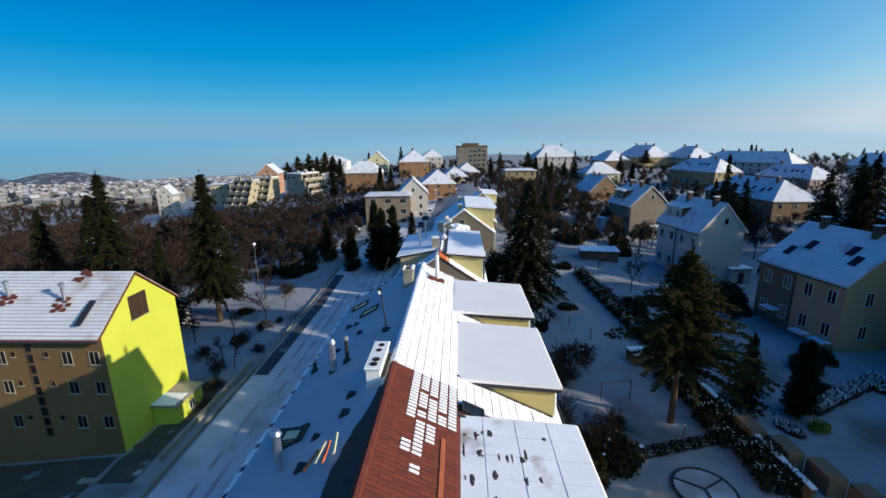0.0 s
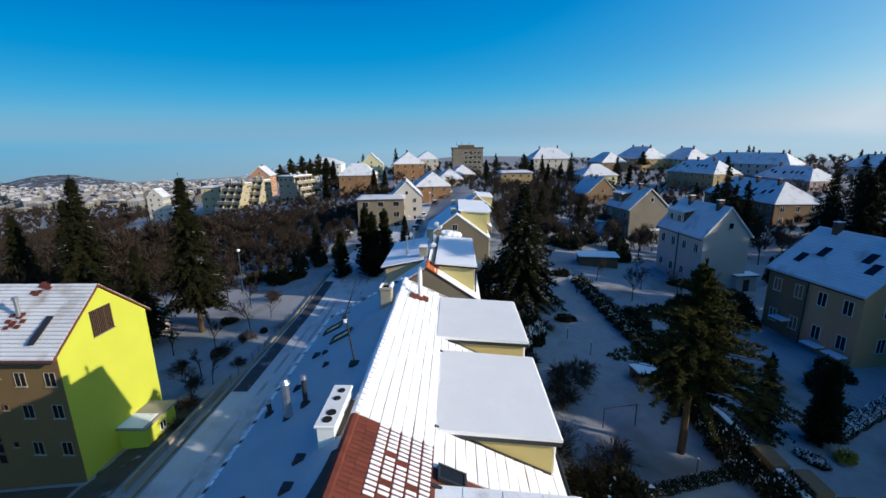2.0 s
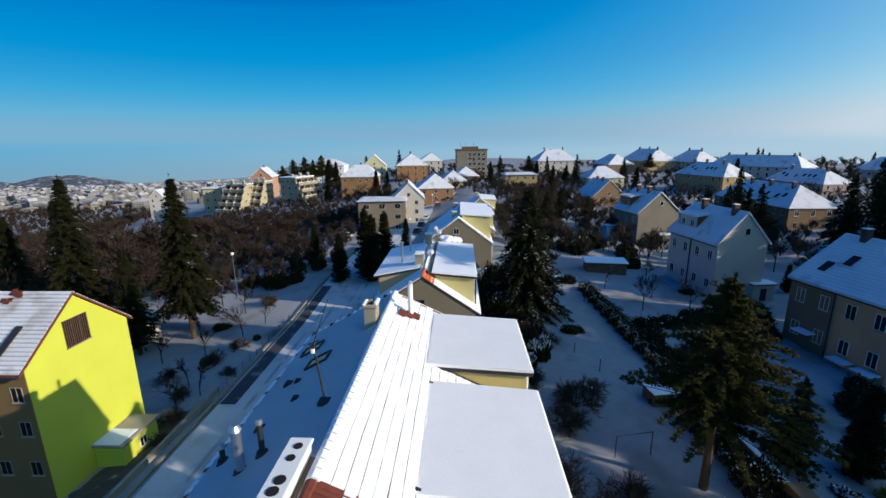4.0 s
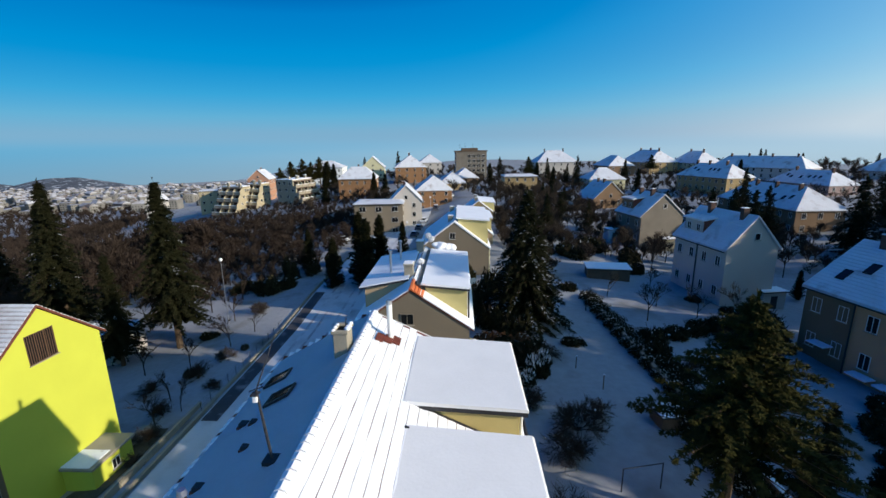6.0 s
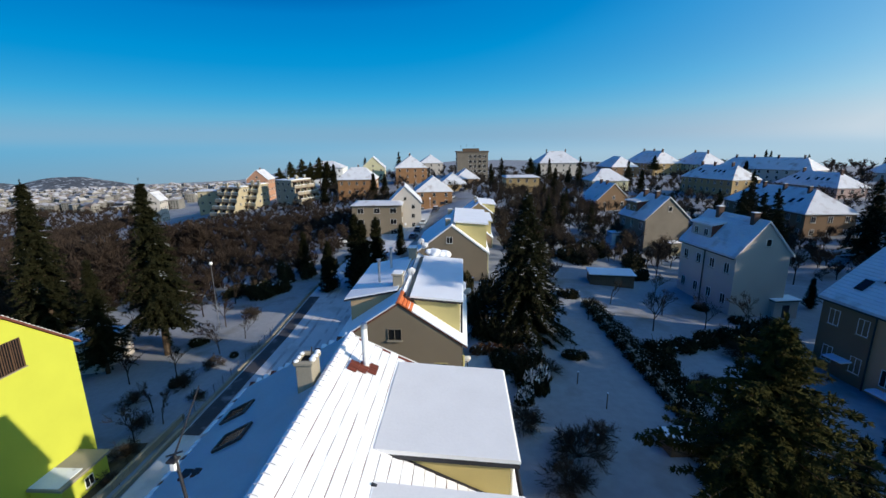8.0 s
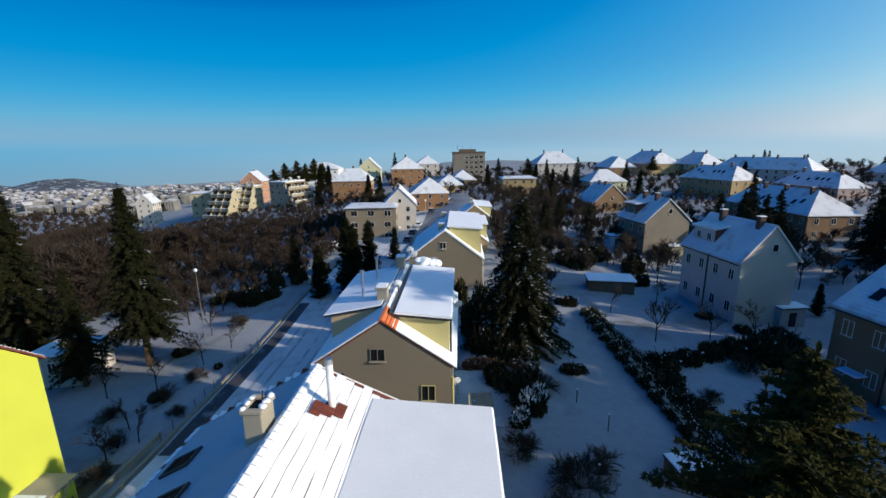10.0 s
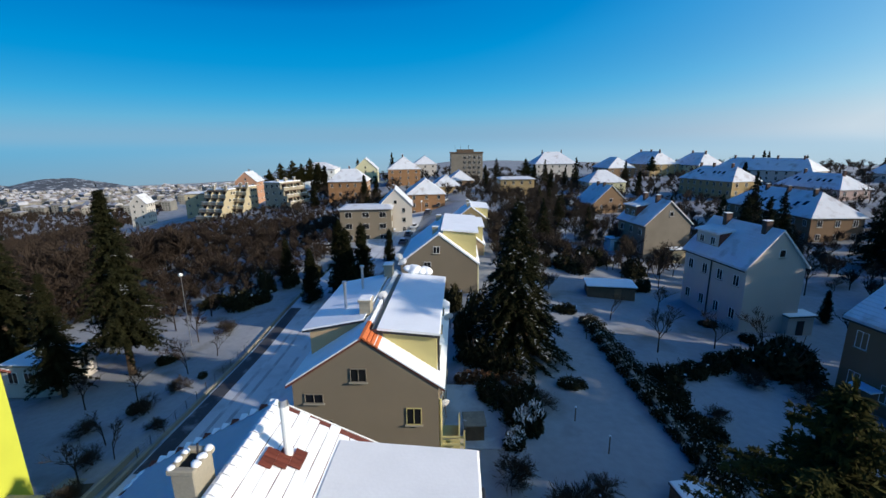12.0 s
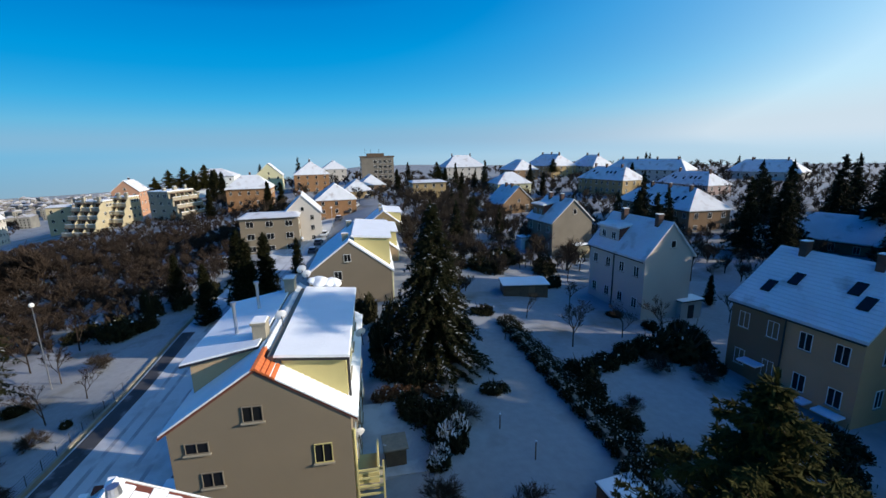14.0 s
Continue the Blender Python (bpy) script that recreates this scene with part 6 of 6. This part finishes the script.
for i, (x, y, h) in enumerate(((9.6, 35.2, 1.6), (12.0, 40.6, 1.4), (13.8, 25.0, 1.5), (10.6, 44.0, 1.2))):
    p = thing("garden_post", pose(x, y, ground_z(x, y)), "thin dark post in the snowy garden", "post", "garden posts")
    part("pole", tube(B(), (0, 0, -0.3), (0, 0, h), 0.05, 0.04, 6), WOOD, p)
    part("cap", tube(B(), (0, 0, h), (0, 0, h + 0.06), 0.08, 0.05, 6), SNOW, p)

ws = thing("garden_shed", pose(33.4, 102.0, ground_z(33.4, 102), 0, 0, 10), "small white garden shed with snow on its roof", "shed")
part("wall", box(B(), -1.3, 1.3, -1.2, 1.2, -0.5, 2.4), WHITE, ws)
part("roof_slab", bevel(box(B(), -1.45, 1.45, -1.35, 1.35, 2.4, 2.5), 0.02, 1), DARK, ws)
part("snow_cover", bevel(box(B(), -1.43, 1.43, -1.33, 1.33, 2.504, 2.64), 0.04, 1), SNOW, ws)
part("door", box(B(), -0.4, 0.4, -1.24, -1.2, -0.2, 1.8), DIM_CONCRETE, ws)
cp = thing("villa_porch", pose(42.2, 94.2, -0.8, 0, 0, 10), "low entrance porch with a snowy flat roof", "porch")
part("wall", box(B(), -1.5, 1.5, -1.0, 1.0, -0.6, 2.3), DULL_CREAM, cp)
part("roof_slab", bevel(box(B(), -1.7, 1.7, -1.25, 1.0, 2.3, 2.42), 0.02, 1), DARK, cp)
part("snow_cover", bevel(box(B(), -1.68, 1.68, -1.23, 0.98, 2.424, 2.56), 0.03, 1), SNOW, cp)
pg = thing("polytunnel", pose(48.5, 80.0, ground_z(48.5, 80), 0, 0, 20), "small arched polytunnel covered with snow", "polytunnel")
arch = [(1.5 * math.cos(a), 1.7 * math.sin(a)) for a in np.linspace(0, math.pi, 13)]
part("shell", extrude(B(), [(-1.5, -0.3)] + arch[::-1] + [(1.5, -0.3)], "y", -2.0, 2.0), CONCRETE, pg)
part("snow_cover", extrude(B(), [(u * 1.03, z * 1.03) for u, z in arch[2:-2]] + [(u * 1.1, z * 1.1) for u, z in arch[2:-2]][::-1], "y", -2.02, 2.02), SNOW, pg)
part("door", box(B(), -0.45, 0.45, -2.05, -2.0, -0.2, 1.4), DARK, pg)

# porch of the pale villa, canopies of the ochre one
pw = thing("villa_porch", pose(41.2, 63.6, -1.4, 0, 0, 7), "small pale porch with snowy flat roof", "porch")
part("wall", box(B(), -1.6, 1.6, -0.9, 0.9, -0.6, 2.3), PALE, pw)
part("roof_slab", bevel(box(B(), -1.8, 1.8, -1.15, 0.95, 2.3, 2.42), 0.02, 1), DARK, pw)
part("snow_cover", bevel(box(B(), -1.78, 1.78, -1.13, 0.93, 2.424, 2.55), 0.03, 1), SNOW, pw)
part("door", box(B(), -0.5, 0.4, -0.95, -0.9, -0.4, 1.8), DARK, pw)


def side_dormer(parent, u, w, v0, z0, z1, wall_m, side=1):
    """Shed dormer on a house's slope; side is the sign of the slope in local y."""
    d = new("dormer")
    d.parent = parent
    poly = [(side * v0, z0), (side * v0, z1), (0.0, z1 + 0.55), (0.0, z0)]
    part("dormer_wall", extrude(B(), poly, "x", u - w / 2, u + w / 2), wall_m, d)
    for sx in (-1, 1):
        a = u + sx * (w / 2 + 0.02)
        part("cheek", extrude(B(), poly, "x", min(a, a + sx * 0.04), max(a, a + sx * 0.04)), TILE_DARK, d, "red-brown clad dormer cheek")
    part("snow_cover", extrude(B(), [(side * (v0 + 0.35), z1 - 0.02), (side * (v0 + 0.35), z1 + 0.2), (-0.05, z1 + 0.78), (-0.05, z1 + 0.5)], "x", u - w / 2 - 0.25, u + w / 2 + 0.25), SNOW_ROOF, d)
    for k in (-1, 1):
        window(d, pose(u + k * w * 0.25, side * v0, z0 + 0.25 + (z1 - z0) * 0.25, 0, 0, 180 if side > 0 else 0), 0.8, 0.95)
    return d


side_dormer(W, 2.4, 4.0, 2.9, 8.6, 10.9, PALE)
part("downpipe", tube(B(), (0.2, 3.63, -1), (0.2, 3.63, 8.0), 0.08), DARK, W)
window(W, pose(-5.35, -0.4, 9.3, 0, 0, -90), 0.75, 0.9, 1)
side_dormer(C, 1.8, 4.0, 3.9, 7.0, 9.6, BROWN)
window(C, pose(-4.7, -0.4, 8.2, 0, 0, -90), 0.8, 1.0, 1)
# ochre double house: darker half, downpipe, canopies, skylights
part("half_wall", box(B(), 0.4, 5.08, 5.8, 5.84, -1.4, 7.0), BROWN, H, "brown unpainted half of the facade")
part("downpipe", tube(B(), (0.3, 5.95, -1), (0.3, 5.95, 7.0), 0.07), DARK, H)
for u in (2.4, -1.6, -3.9):
    part("canopy", bevel(box(B(), u - 0.9, u + 0.9, 5.85, 7.0, 2.2 if u > 0 else 0.9, 2.35 if u > 0 else 1.05), 0.02, 1), SNOW_THIN, H)
hs = (10.2 - 6.0) / 5.8
for u, v in ((1.8, 3.0), (-2.4, 2.6), (-3.6, 3.6), (3.2, 4.2)):
    zz = 11.8 - v * hs + 0.27
    part("skylight", extrude(B(), [(v - 0.55, zz + 0.55 * hs), (v + 0.55, zz - 0.55 * hs), (v + 0.55, zz - 0.55 * hs + 0.09), (v - 0.55, zz + 0.55 * hs + 0.09)], "x", u - 0.4, u + 0.4), GLASS, H)

# ---- things on the row's roof ----
def on_left(x, y, name, label, category, group=""):
    return thing(name, pose(x, y, left_z(x) + 0.05), label, category, group)


c4 = on_left(-5.0, 13.85, "chimney_block", "tall white-plastered chimney with four dark flue openings", "chimney")
part("shaft", bevel(box(B(), -0.27, 0.27, -1.05, 1.05, -0.6, 0.62), 0.02, 1), WHITE, c4)
part("cap", bevel(box(B(), -0.33, 0.33, -1.12, 1.12, 0.62, 0.72), 0.03, 1), WHITE, c4)
for k, v in enumerate((-0.8, -0.45, 0.3, 0.75)):
    part("flue", tube(B(), (0.03 * (k % 2), v, 0.715), (0.03 * (k % 2), v, 0.742), 0.15 if k < 2 else 0.12, sides=14), BLACK, c4)
part("flashing", box(B(), 0.27, 0.5, -0.9, 0.9, 0.16, 0.28), WOOD, c4)
for x, y, h, tall in ((-7.5, 16.0, 1.5, 1), (-6.95, 16.4, 1.15, 0), (-8.8, 17.2, 0.6, 0)):
    p = on_left(x, y, "vent_pipe", "galvanised vent pipe standing on snowy tiles", "vent pipe", "roof vent pipes")
    part("pipe", tube(B(), (0, 0, -0.3), (0, 0, h), 0.15 if tall else 0.09, sides=12), STEEL if tall else DARK, p)
    part("cowl", tube(B(), (0, 0, h), (0, 0, h + 0.16), 0.2 if tall else 0.13, 0.1, 12), STEEL, p)
    part("collar", tube(B(), (0, 0, -0.1), (0, 0, 0.14), 0.26, 0.18, 10), DARK, p)
mast = on_left(-5.3, 17.9, "lamp_mast", "thin dark mast with a small bright lamp on the roof", "mast")
part("pole", tube(B(), (0, 0, -0.2), (-0.3, 0.1, 2.2), 0.045, 0.035, 7), DARK, mast)
part("lamp", bevel(box(B(), -0.4, -0.26, 0.0, 0.16, 1.85, 2.05), 0.03, 2), LAMPW, mast)
part("hood", bevel(box(B(), -0.44, -0.22, -0.04, 0.2, 2.06, 2.12), 0.02, 1), DARK, mast)
part("boom", tube(B(), (-0.34, 0.1, 2.1), (0.15, 0.6, 3.6), 0.022, 0.012, 6), DARK, mast)
part("bracket", tube(B(), (-0.5, 0.1, 2.15), (-0.1, 0.1, 2.3), 0.02, sides=5), DARK, mast)
part("foot", box(B(), -0.25, 0.25, -0.2, 0.2, 0.0, 0.12), DARK, mast)
ch = on_left(-4.95, 24.2, "chimney_block", "pale rendered chimney with snow heaped on its top", "chimney")
part("shaft", bevel(box(B(), -0.3, 0.3, -0.42, 0.42, -0.7, 1.0), 0.03, 1), CONCRETE, ch)
for x0, x1, y0, y1 in ((-0.36, 0.36, -0.48, -0.3), (-0.36, 0.36, 0.3, 0.48), (-0.36, -0.2, -0.295, 0.295), (0.2, 0.36, -0.295, 0.295)):
    part("rim", bevel(box(B(), x0, x1, y0, y1, 1.0, 1.16), 0.03, 1), CONCRETE, ch)
part("soot_bed", box(B(), -0.2, 0.2, -0.3, 0.3, 1.004, 1.05), BLACK, ch)
for k in range(6):
    m = B()
    bmesh.ops.create_icosphere(m, subdivisions=2, radius=0.1 + 0.03 * (k % 2))
    for v in m.verts:
        v.co *= 1 + 0.35 * noise.noise(v.co * 7 + Vector((k * 2.3, 0, 0)))
        v.co.z *= 0.55
    part("snow_heap", m, SNOW, ch, smooth=True).matrix_basis = pose((-0.28, 0.26)[k % 2], -0.38 + 0.15 * k, 1.17, 0, 0, 30 * k)
part("rod", tube(B(), (0.1, 0.1, 1.0), (0.16, 0.1, 1.5), 0.025, sides=6), DARK, ch)
fl = thing("flue_pipe", pose(-3.25, 26.0, right_z(-3.25)), "white flue pipe rising from thawed orange tiles", "flue pipe")
part("pipe", tube(B(), (0, 0, -0.2), (0, 0, 1.75), 0.13, sides=14), WHITE, fl)
part("cowl", tube(B(), (0, 0, 1.75), (0, 0, 1.95), 0.15, 0.12, 14), STEEL, fl)
for i in range(3):
    for j in range(8):
        if abs(j - 3.5 - (i - 1) * 1.4) > 2.0:
            continue
        xx = -0.55 + i * COURSE
        o = shared("bare_tile", tile_mesh, fl, pose(xx, -0.95 + j * PITCH, 0.11 - xx * 0.48, 0, tilt, 0))
for i, (x, y, s) in enumerate(((-5.8, 12.7, 0.15), (-5.75, 11.56, 0.15), (-6.6, 10.9, 0.12), (-6.6, 9.5, 0.15), (-8.2, 21.6, 0.16), (-7.7, 21.4, 0.12), (-8.0, 18.4, 0.15), (-7.1, 19.6, 0.12))):
    v = on_left(x, y, "roof_vent", "small dark vent tile poking through snow", "roof vent", "roof vents")
    part("hood", bevel(box(B(), -s, s, -s, s, 0.02, 0.1 + s * 0.5), 0.03, 1), DARK, v)
    part("base", box(B(), -s * 1.3, s * 1.2, -s * 1.2, s * 1.2, -0.03, 0.05), TILE_DARK, v)
a_l = math.degrees(math.atan2(RZ - EL[1], RX - EL[0]))
for x, y, op in ((-7.75, 11.6, True), (-7.2, 22.7, False), (-8.3, 25.0, False)):
    k = thing("roof_window", pose(x, y, left_z(x) + 0.12, 0, -a_l, 0), "tilting roof window with dark frame" if op else "closed roof window ringed by snow", "roof window", "roof windows")
    f = B()
    box(f, -0.6, 0.6, -0.45, -0.37, 0, 0.09), box(f, -0.6, 0.6, 0.37, 0.45, 0, 0.09), box(f, -0.6, -0.52, -0.37, 0.37, 0, 0.09), box(f, 0.52, 0.6, -0.37, 0.37, 0, 0.09)
    part("frame", f, DARK, k)
    p = part("pane", box(B(), -0.52, 0.52, -0.37, 0.37, 0.02, 0.05), GLASS, k)
    if op:
        sash = part("sash", bevel(box(B(), -0.5, 0.45, -0.34, 0.34, 0.0, 0.05), 0.01, 1), DARK, k)
        sash.matrix_basis = pose(0.0, 0, 0.2, 0, 20, 0)
        part("blind", box(B(), -0.1, 0.4, -0.34, 0.1, 0.054, 0.062), CREAM, sash)
for y in (10.1, 9.9):
    k = on_left(-7.6 if y > 10 else -7.45, y, "vent_pipe", "shiny steel flue with round cowl on the roof", "vent pipe", "roof vent pipes")
    part("pipe", tube(B(), (0, 0, -0.3), (0, 0, 1.3), 0.11, sides=12), STEEL, k)
    part("cowl", tube(tube(B(), (0, 0, 1.3), (0, 0, 1.4), 0.11, 0.17, 12), (0, 0, 1.4), (0, 0, 1.52), 0.17, 0.08, 12), STEEL, k)
wt = on_left(-5.7, 9.2, "roof_hatch", "open timber roof hatch with boards", "roof hatch")
for k in range(4):
    o = part("board", bevel(box(B(), -0.04, 0.04, -0.45, 0.45, 0.05, 0.12), 0.01, 1), CREAM if k % 2 else ORANGE, wt)
    o.matrix_basis = pose(-0.42 + 0.24 * k, 0.15 * (k % 2), 0.02 + 0.17 * k, 0, -29, 6 * k - 9)
b = B()
edge_l, edge_r = [], []
for y in np.arange(-9.0, 12.4, 0.25):
    w = 0.16 + 0.72 * step(12.3, 8.5, y) if y < 12.3 else 0.1
    w *= 1 + 0.15 * noise.noise((y * 1.7, 2, 2))
    for lst, x in ((edge_l, RX - 0.16 - w), (edge_r, RX - 0.14)):
        lst.append((b.verts.new((x, y, left_z(x) + 0.0)), b.verts.new((x, y, left_z(x) + 0.15))))
for (l0, r0), (l1, r1) in zip(zip(edge_l, edge_r), zip(edge_l[1:], edge_r[1:])):
    b.faces.new((l0[1], r0[1], r1[1], l1[1]))
    b.faces.new((l0[0], l0[1], l1[1], l1[0]))
part("thawed_strip", b, MOSS, row, "dark thawed tiles beside the ridge")
# satellite dishes on the neighbours' roofs
for x, y, z in ((-3.3, 42.4, 10.6), (1.15, 44.0, 8.4), (-3.3, 50.6, 11.2), (-2.9, 50.2, 10.9), (1.0, 37.5, 5.6)):
    d = thing("satellite_dish", pose(x, y, z, 70, 0, 205), "white satellite dish on a short bracket", "satellite dish", "satellite dishes")
    b = B()
    rings = [[b.verts.new((0.36 * f * math.cos(a), 0.36 * f * math.sin(a), 0.14 * f * f)) for a in np.linspace(0, 6.2832, 16, endpoint=False)] for f in (0.1, 0.5, 0.8, 1.0)]
    b.faces.new(rings[0])
    for p_, q_ in zip(rings, rings[1:]):
        for k in range(16):
            b.faces.new((p_[k], p_[(k + 1) % 16], q_[(k + 1) % 16], q_[k]))
    bmesh.ops.solidify(b, geom=list(b.faces), thickness=0.02)
    part("dish", b, LAMPW, d)
    part("bracket", tube(B(), (0, 0, 0), (0, -0.6, -0.45), 0.03, sides=6), DARK, d)
    part("feed_arm", tube(B(), (0, -0.3, 0.08), (0, -0.05, 0.38), 0.015, sides=5), DARK, d)
heap = thing("snow_drift", pose(0, 0, 0), "lumpy snow drift at the roof's far end", "snow")
for k in range(7):
    m = B()
    bmesh.ops.create_icosphere(m, subdivisions=3, radius=0.45 + 0.1 * (k % 3))
    for v in m.verts:
        v.co *= 1 + 0.22 * noise.noise(v.co * 2.4 + Vector((k * 3.1, 0, 0)))
        v.co.z *= 0.6
    part("lump", m, SNOW, heap, smooth=True).matrix_basis = pose(-2.5 + 0.28 * k, 50.3 + 0.2 * (k % 2), 10.35 - 0.06 * k)
# stair at the beige house
stv = thing("outdoor_stair", pose(0, 0, 0), "cream painted outdoor stair with slatted side", "stair")
for k in range(6):
    part("slat", bevel(box(B(), 0.78, 2.2, 37.3 + 0.0 * k, 37.36, 1.0 + k * 0.5, 1.14 + k * 0.5), 0.01, 1), PALE_YELLOW, stv)
for x in (0.8, 2.15):
    part("post", box(B(), x - 0.05, x + 0.05, 37.24, 37.3, -0.3, 4.1), PALE_YELLOW, stv)
part("platform", box(B(), 0.7, 2.2, 37.36, 38.8, 2.4, 2.52), CONCRETE, stv)

# ---- street things ----
fen = thing("park_fence", pose(0, 0, 0), "low wire fence with thin posts along the park", "fence")
for y in np.arange(50.5, 74, 2.0):
    x = lane_x(y) - 7.5
    part("post", tube(B(), (x, y, ground_z(x, y) - 0.2), (x, y, ground_z(x, y) + 1.25), 0.035, sides=6), DARK, fen)
for k in range(4):
    part("wire", tube(B(), (lane_x(50.5) - 7.5, 50.5, ground_z(lane_x(50.5) - 7.5, 50.5) + 0.3 + 0.3 * k), (lane_x(74) - 7.5, 74, ground_z(lane_x(74) - 7.5, 74) + 0.3 + 0.3 * k), 0.014, sides=4), DARK, fen)


def street_lamp(x, y, h=6.0):
    t = thing("street_lamp", pose(x, y, ground_z(x, y)), "tall grey street lamp with a white globe", "street lamp", "street lamps")
    part("pole", tube(B(), (0, 0, -0.3), (0, 0, h), 0.08, 0.05, 8), STEEL, t)
    g = B()
    bmesh.ops.create_uvsphere(g, u_segments=12, v_segments=8, radius=0.3, matrix=Matrix.Translation((0, 0, h + 0.2)))
    part("globe", g, LAMPW, t, smooth=True)
    part("collar", tube(B(), (0, 0, h - 0.15), (0, 0, h), 0.1, 0.14, 8), DARK, t)


for x, y, h in ((-40.5, 76.0, 11.5), (-14.0, 118.0, 6.0), (-10.0, 150.0, 6.0)):
    street_lamp(x, y, h)


def parked_car(x, y, yaw, paint, label):
    t = thing("parked_car", pose(x, y, ground_z(x, y) + 0.22, 0, 0, yaw), label, "car", "parked cars")
    b = extrude(B(), [(-2.1, 0.35), (2.1, 0.35), (2.15, 0.75), (1.9, 0.92), (1.0, 0.98), (-1.7, 1.0), (-2.1, 0.85)], "x", -0.85, 0.85)
    part("body", bevel(b, 0.06, 2), paint, t).matrix_basis = pose(0, 0, 0)
    c = extrude(B(), [(-1.6, 0.98), (1.0, 0.96), (0.4, 1.45), (-1.2, 1.48)], "x", -0.72, 0.72)
    part("cabin", bevel(c, 0.05, 2), GLASS, t)
    part("snow_cover", bevel(box(B(), -0.68, 0.68, -1.15, 0.35, 1.482, 1.56), 0.03, 1), SNOW, t)
    for sx in (-0.8, 0.8):
        for sy in (-1.35, 1.35):
            w = part("wheel", tube(B(), (sx - 0.1, sy, 0.32), (sx + 0.1, sy, 0.32), 0.32, sides=14), RUBBER, t)
            part("rim", tube(B(), (sx - 0.11, sy, 0.32), (sx + 0.11, sy, 0.32), 0.18, sides=10), STEEL, w)
    for sx in (-0.55, 0.55):
        part("headlight", bevel(box(B(), sx - 0.18, sx + 0.18, 2.1, 2.17, 0.62, 0.76), 0.02, 1), LAMPW, t)
    return t


for i, (x, y, yaw) in enumerate(((-15.6, 52, 0), (-15.8, 58.5, 0), (-33.5, 124, 80), (-13.0, 126, -6), (-12.4, 133, -6), (-11.6, 141, -6), (-8.6, 158, -10), (-6, 166, -12), (-3.6, 174, -12), (0.5, 190, -12), (4, 204, -12), (6.6, 214, -12), (9, 224, -12))):
    parked_car(x, y, yaw, CARW if i % 3 == 2 else CARB, "snow-topped light car parked by the street" if i % 3 == 2 else "snow-topped dark car parked by the street")
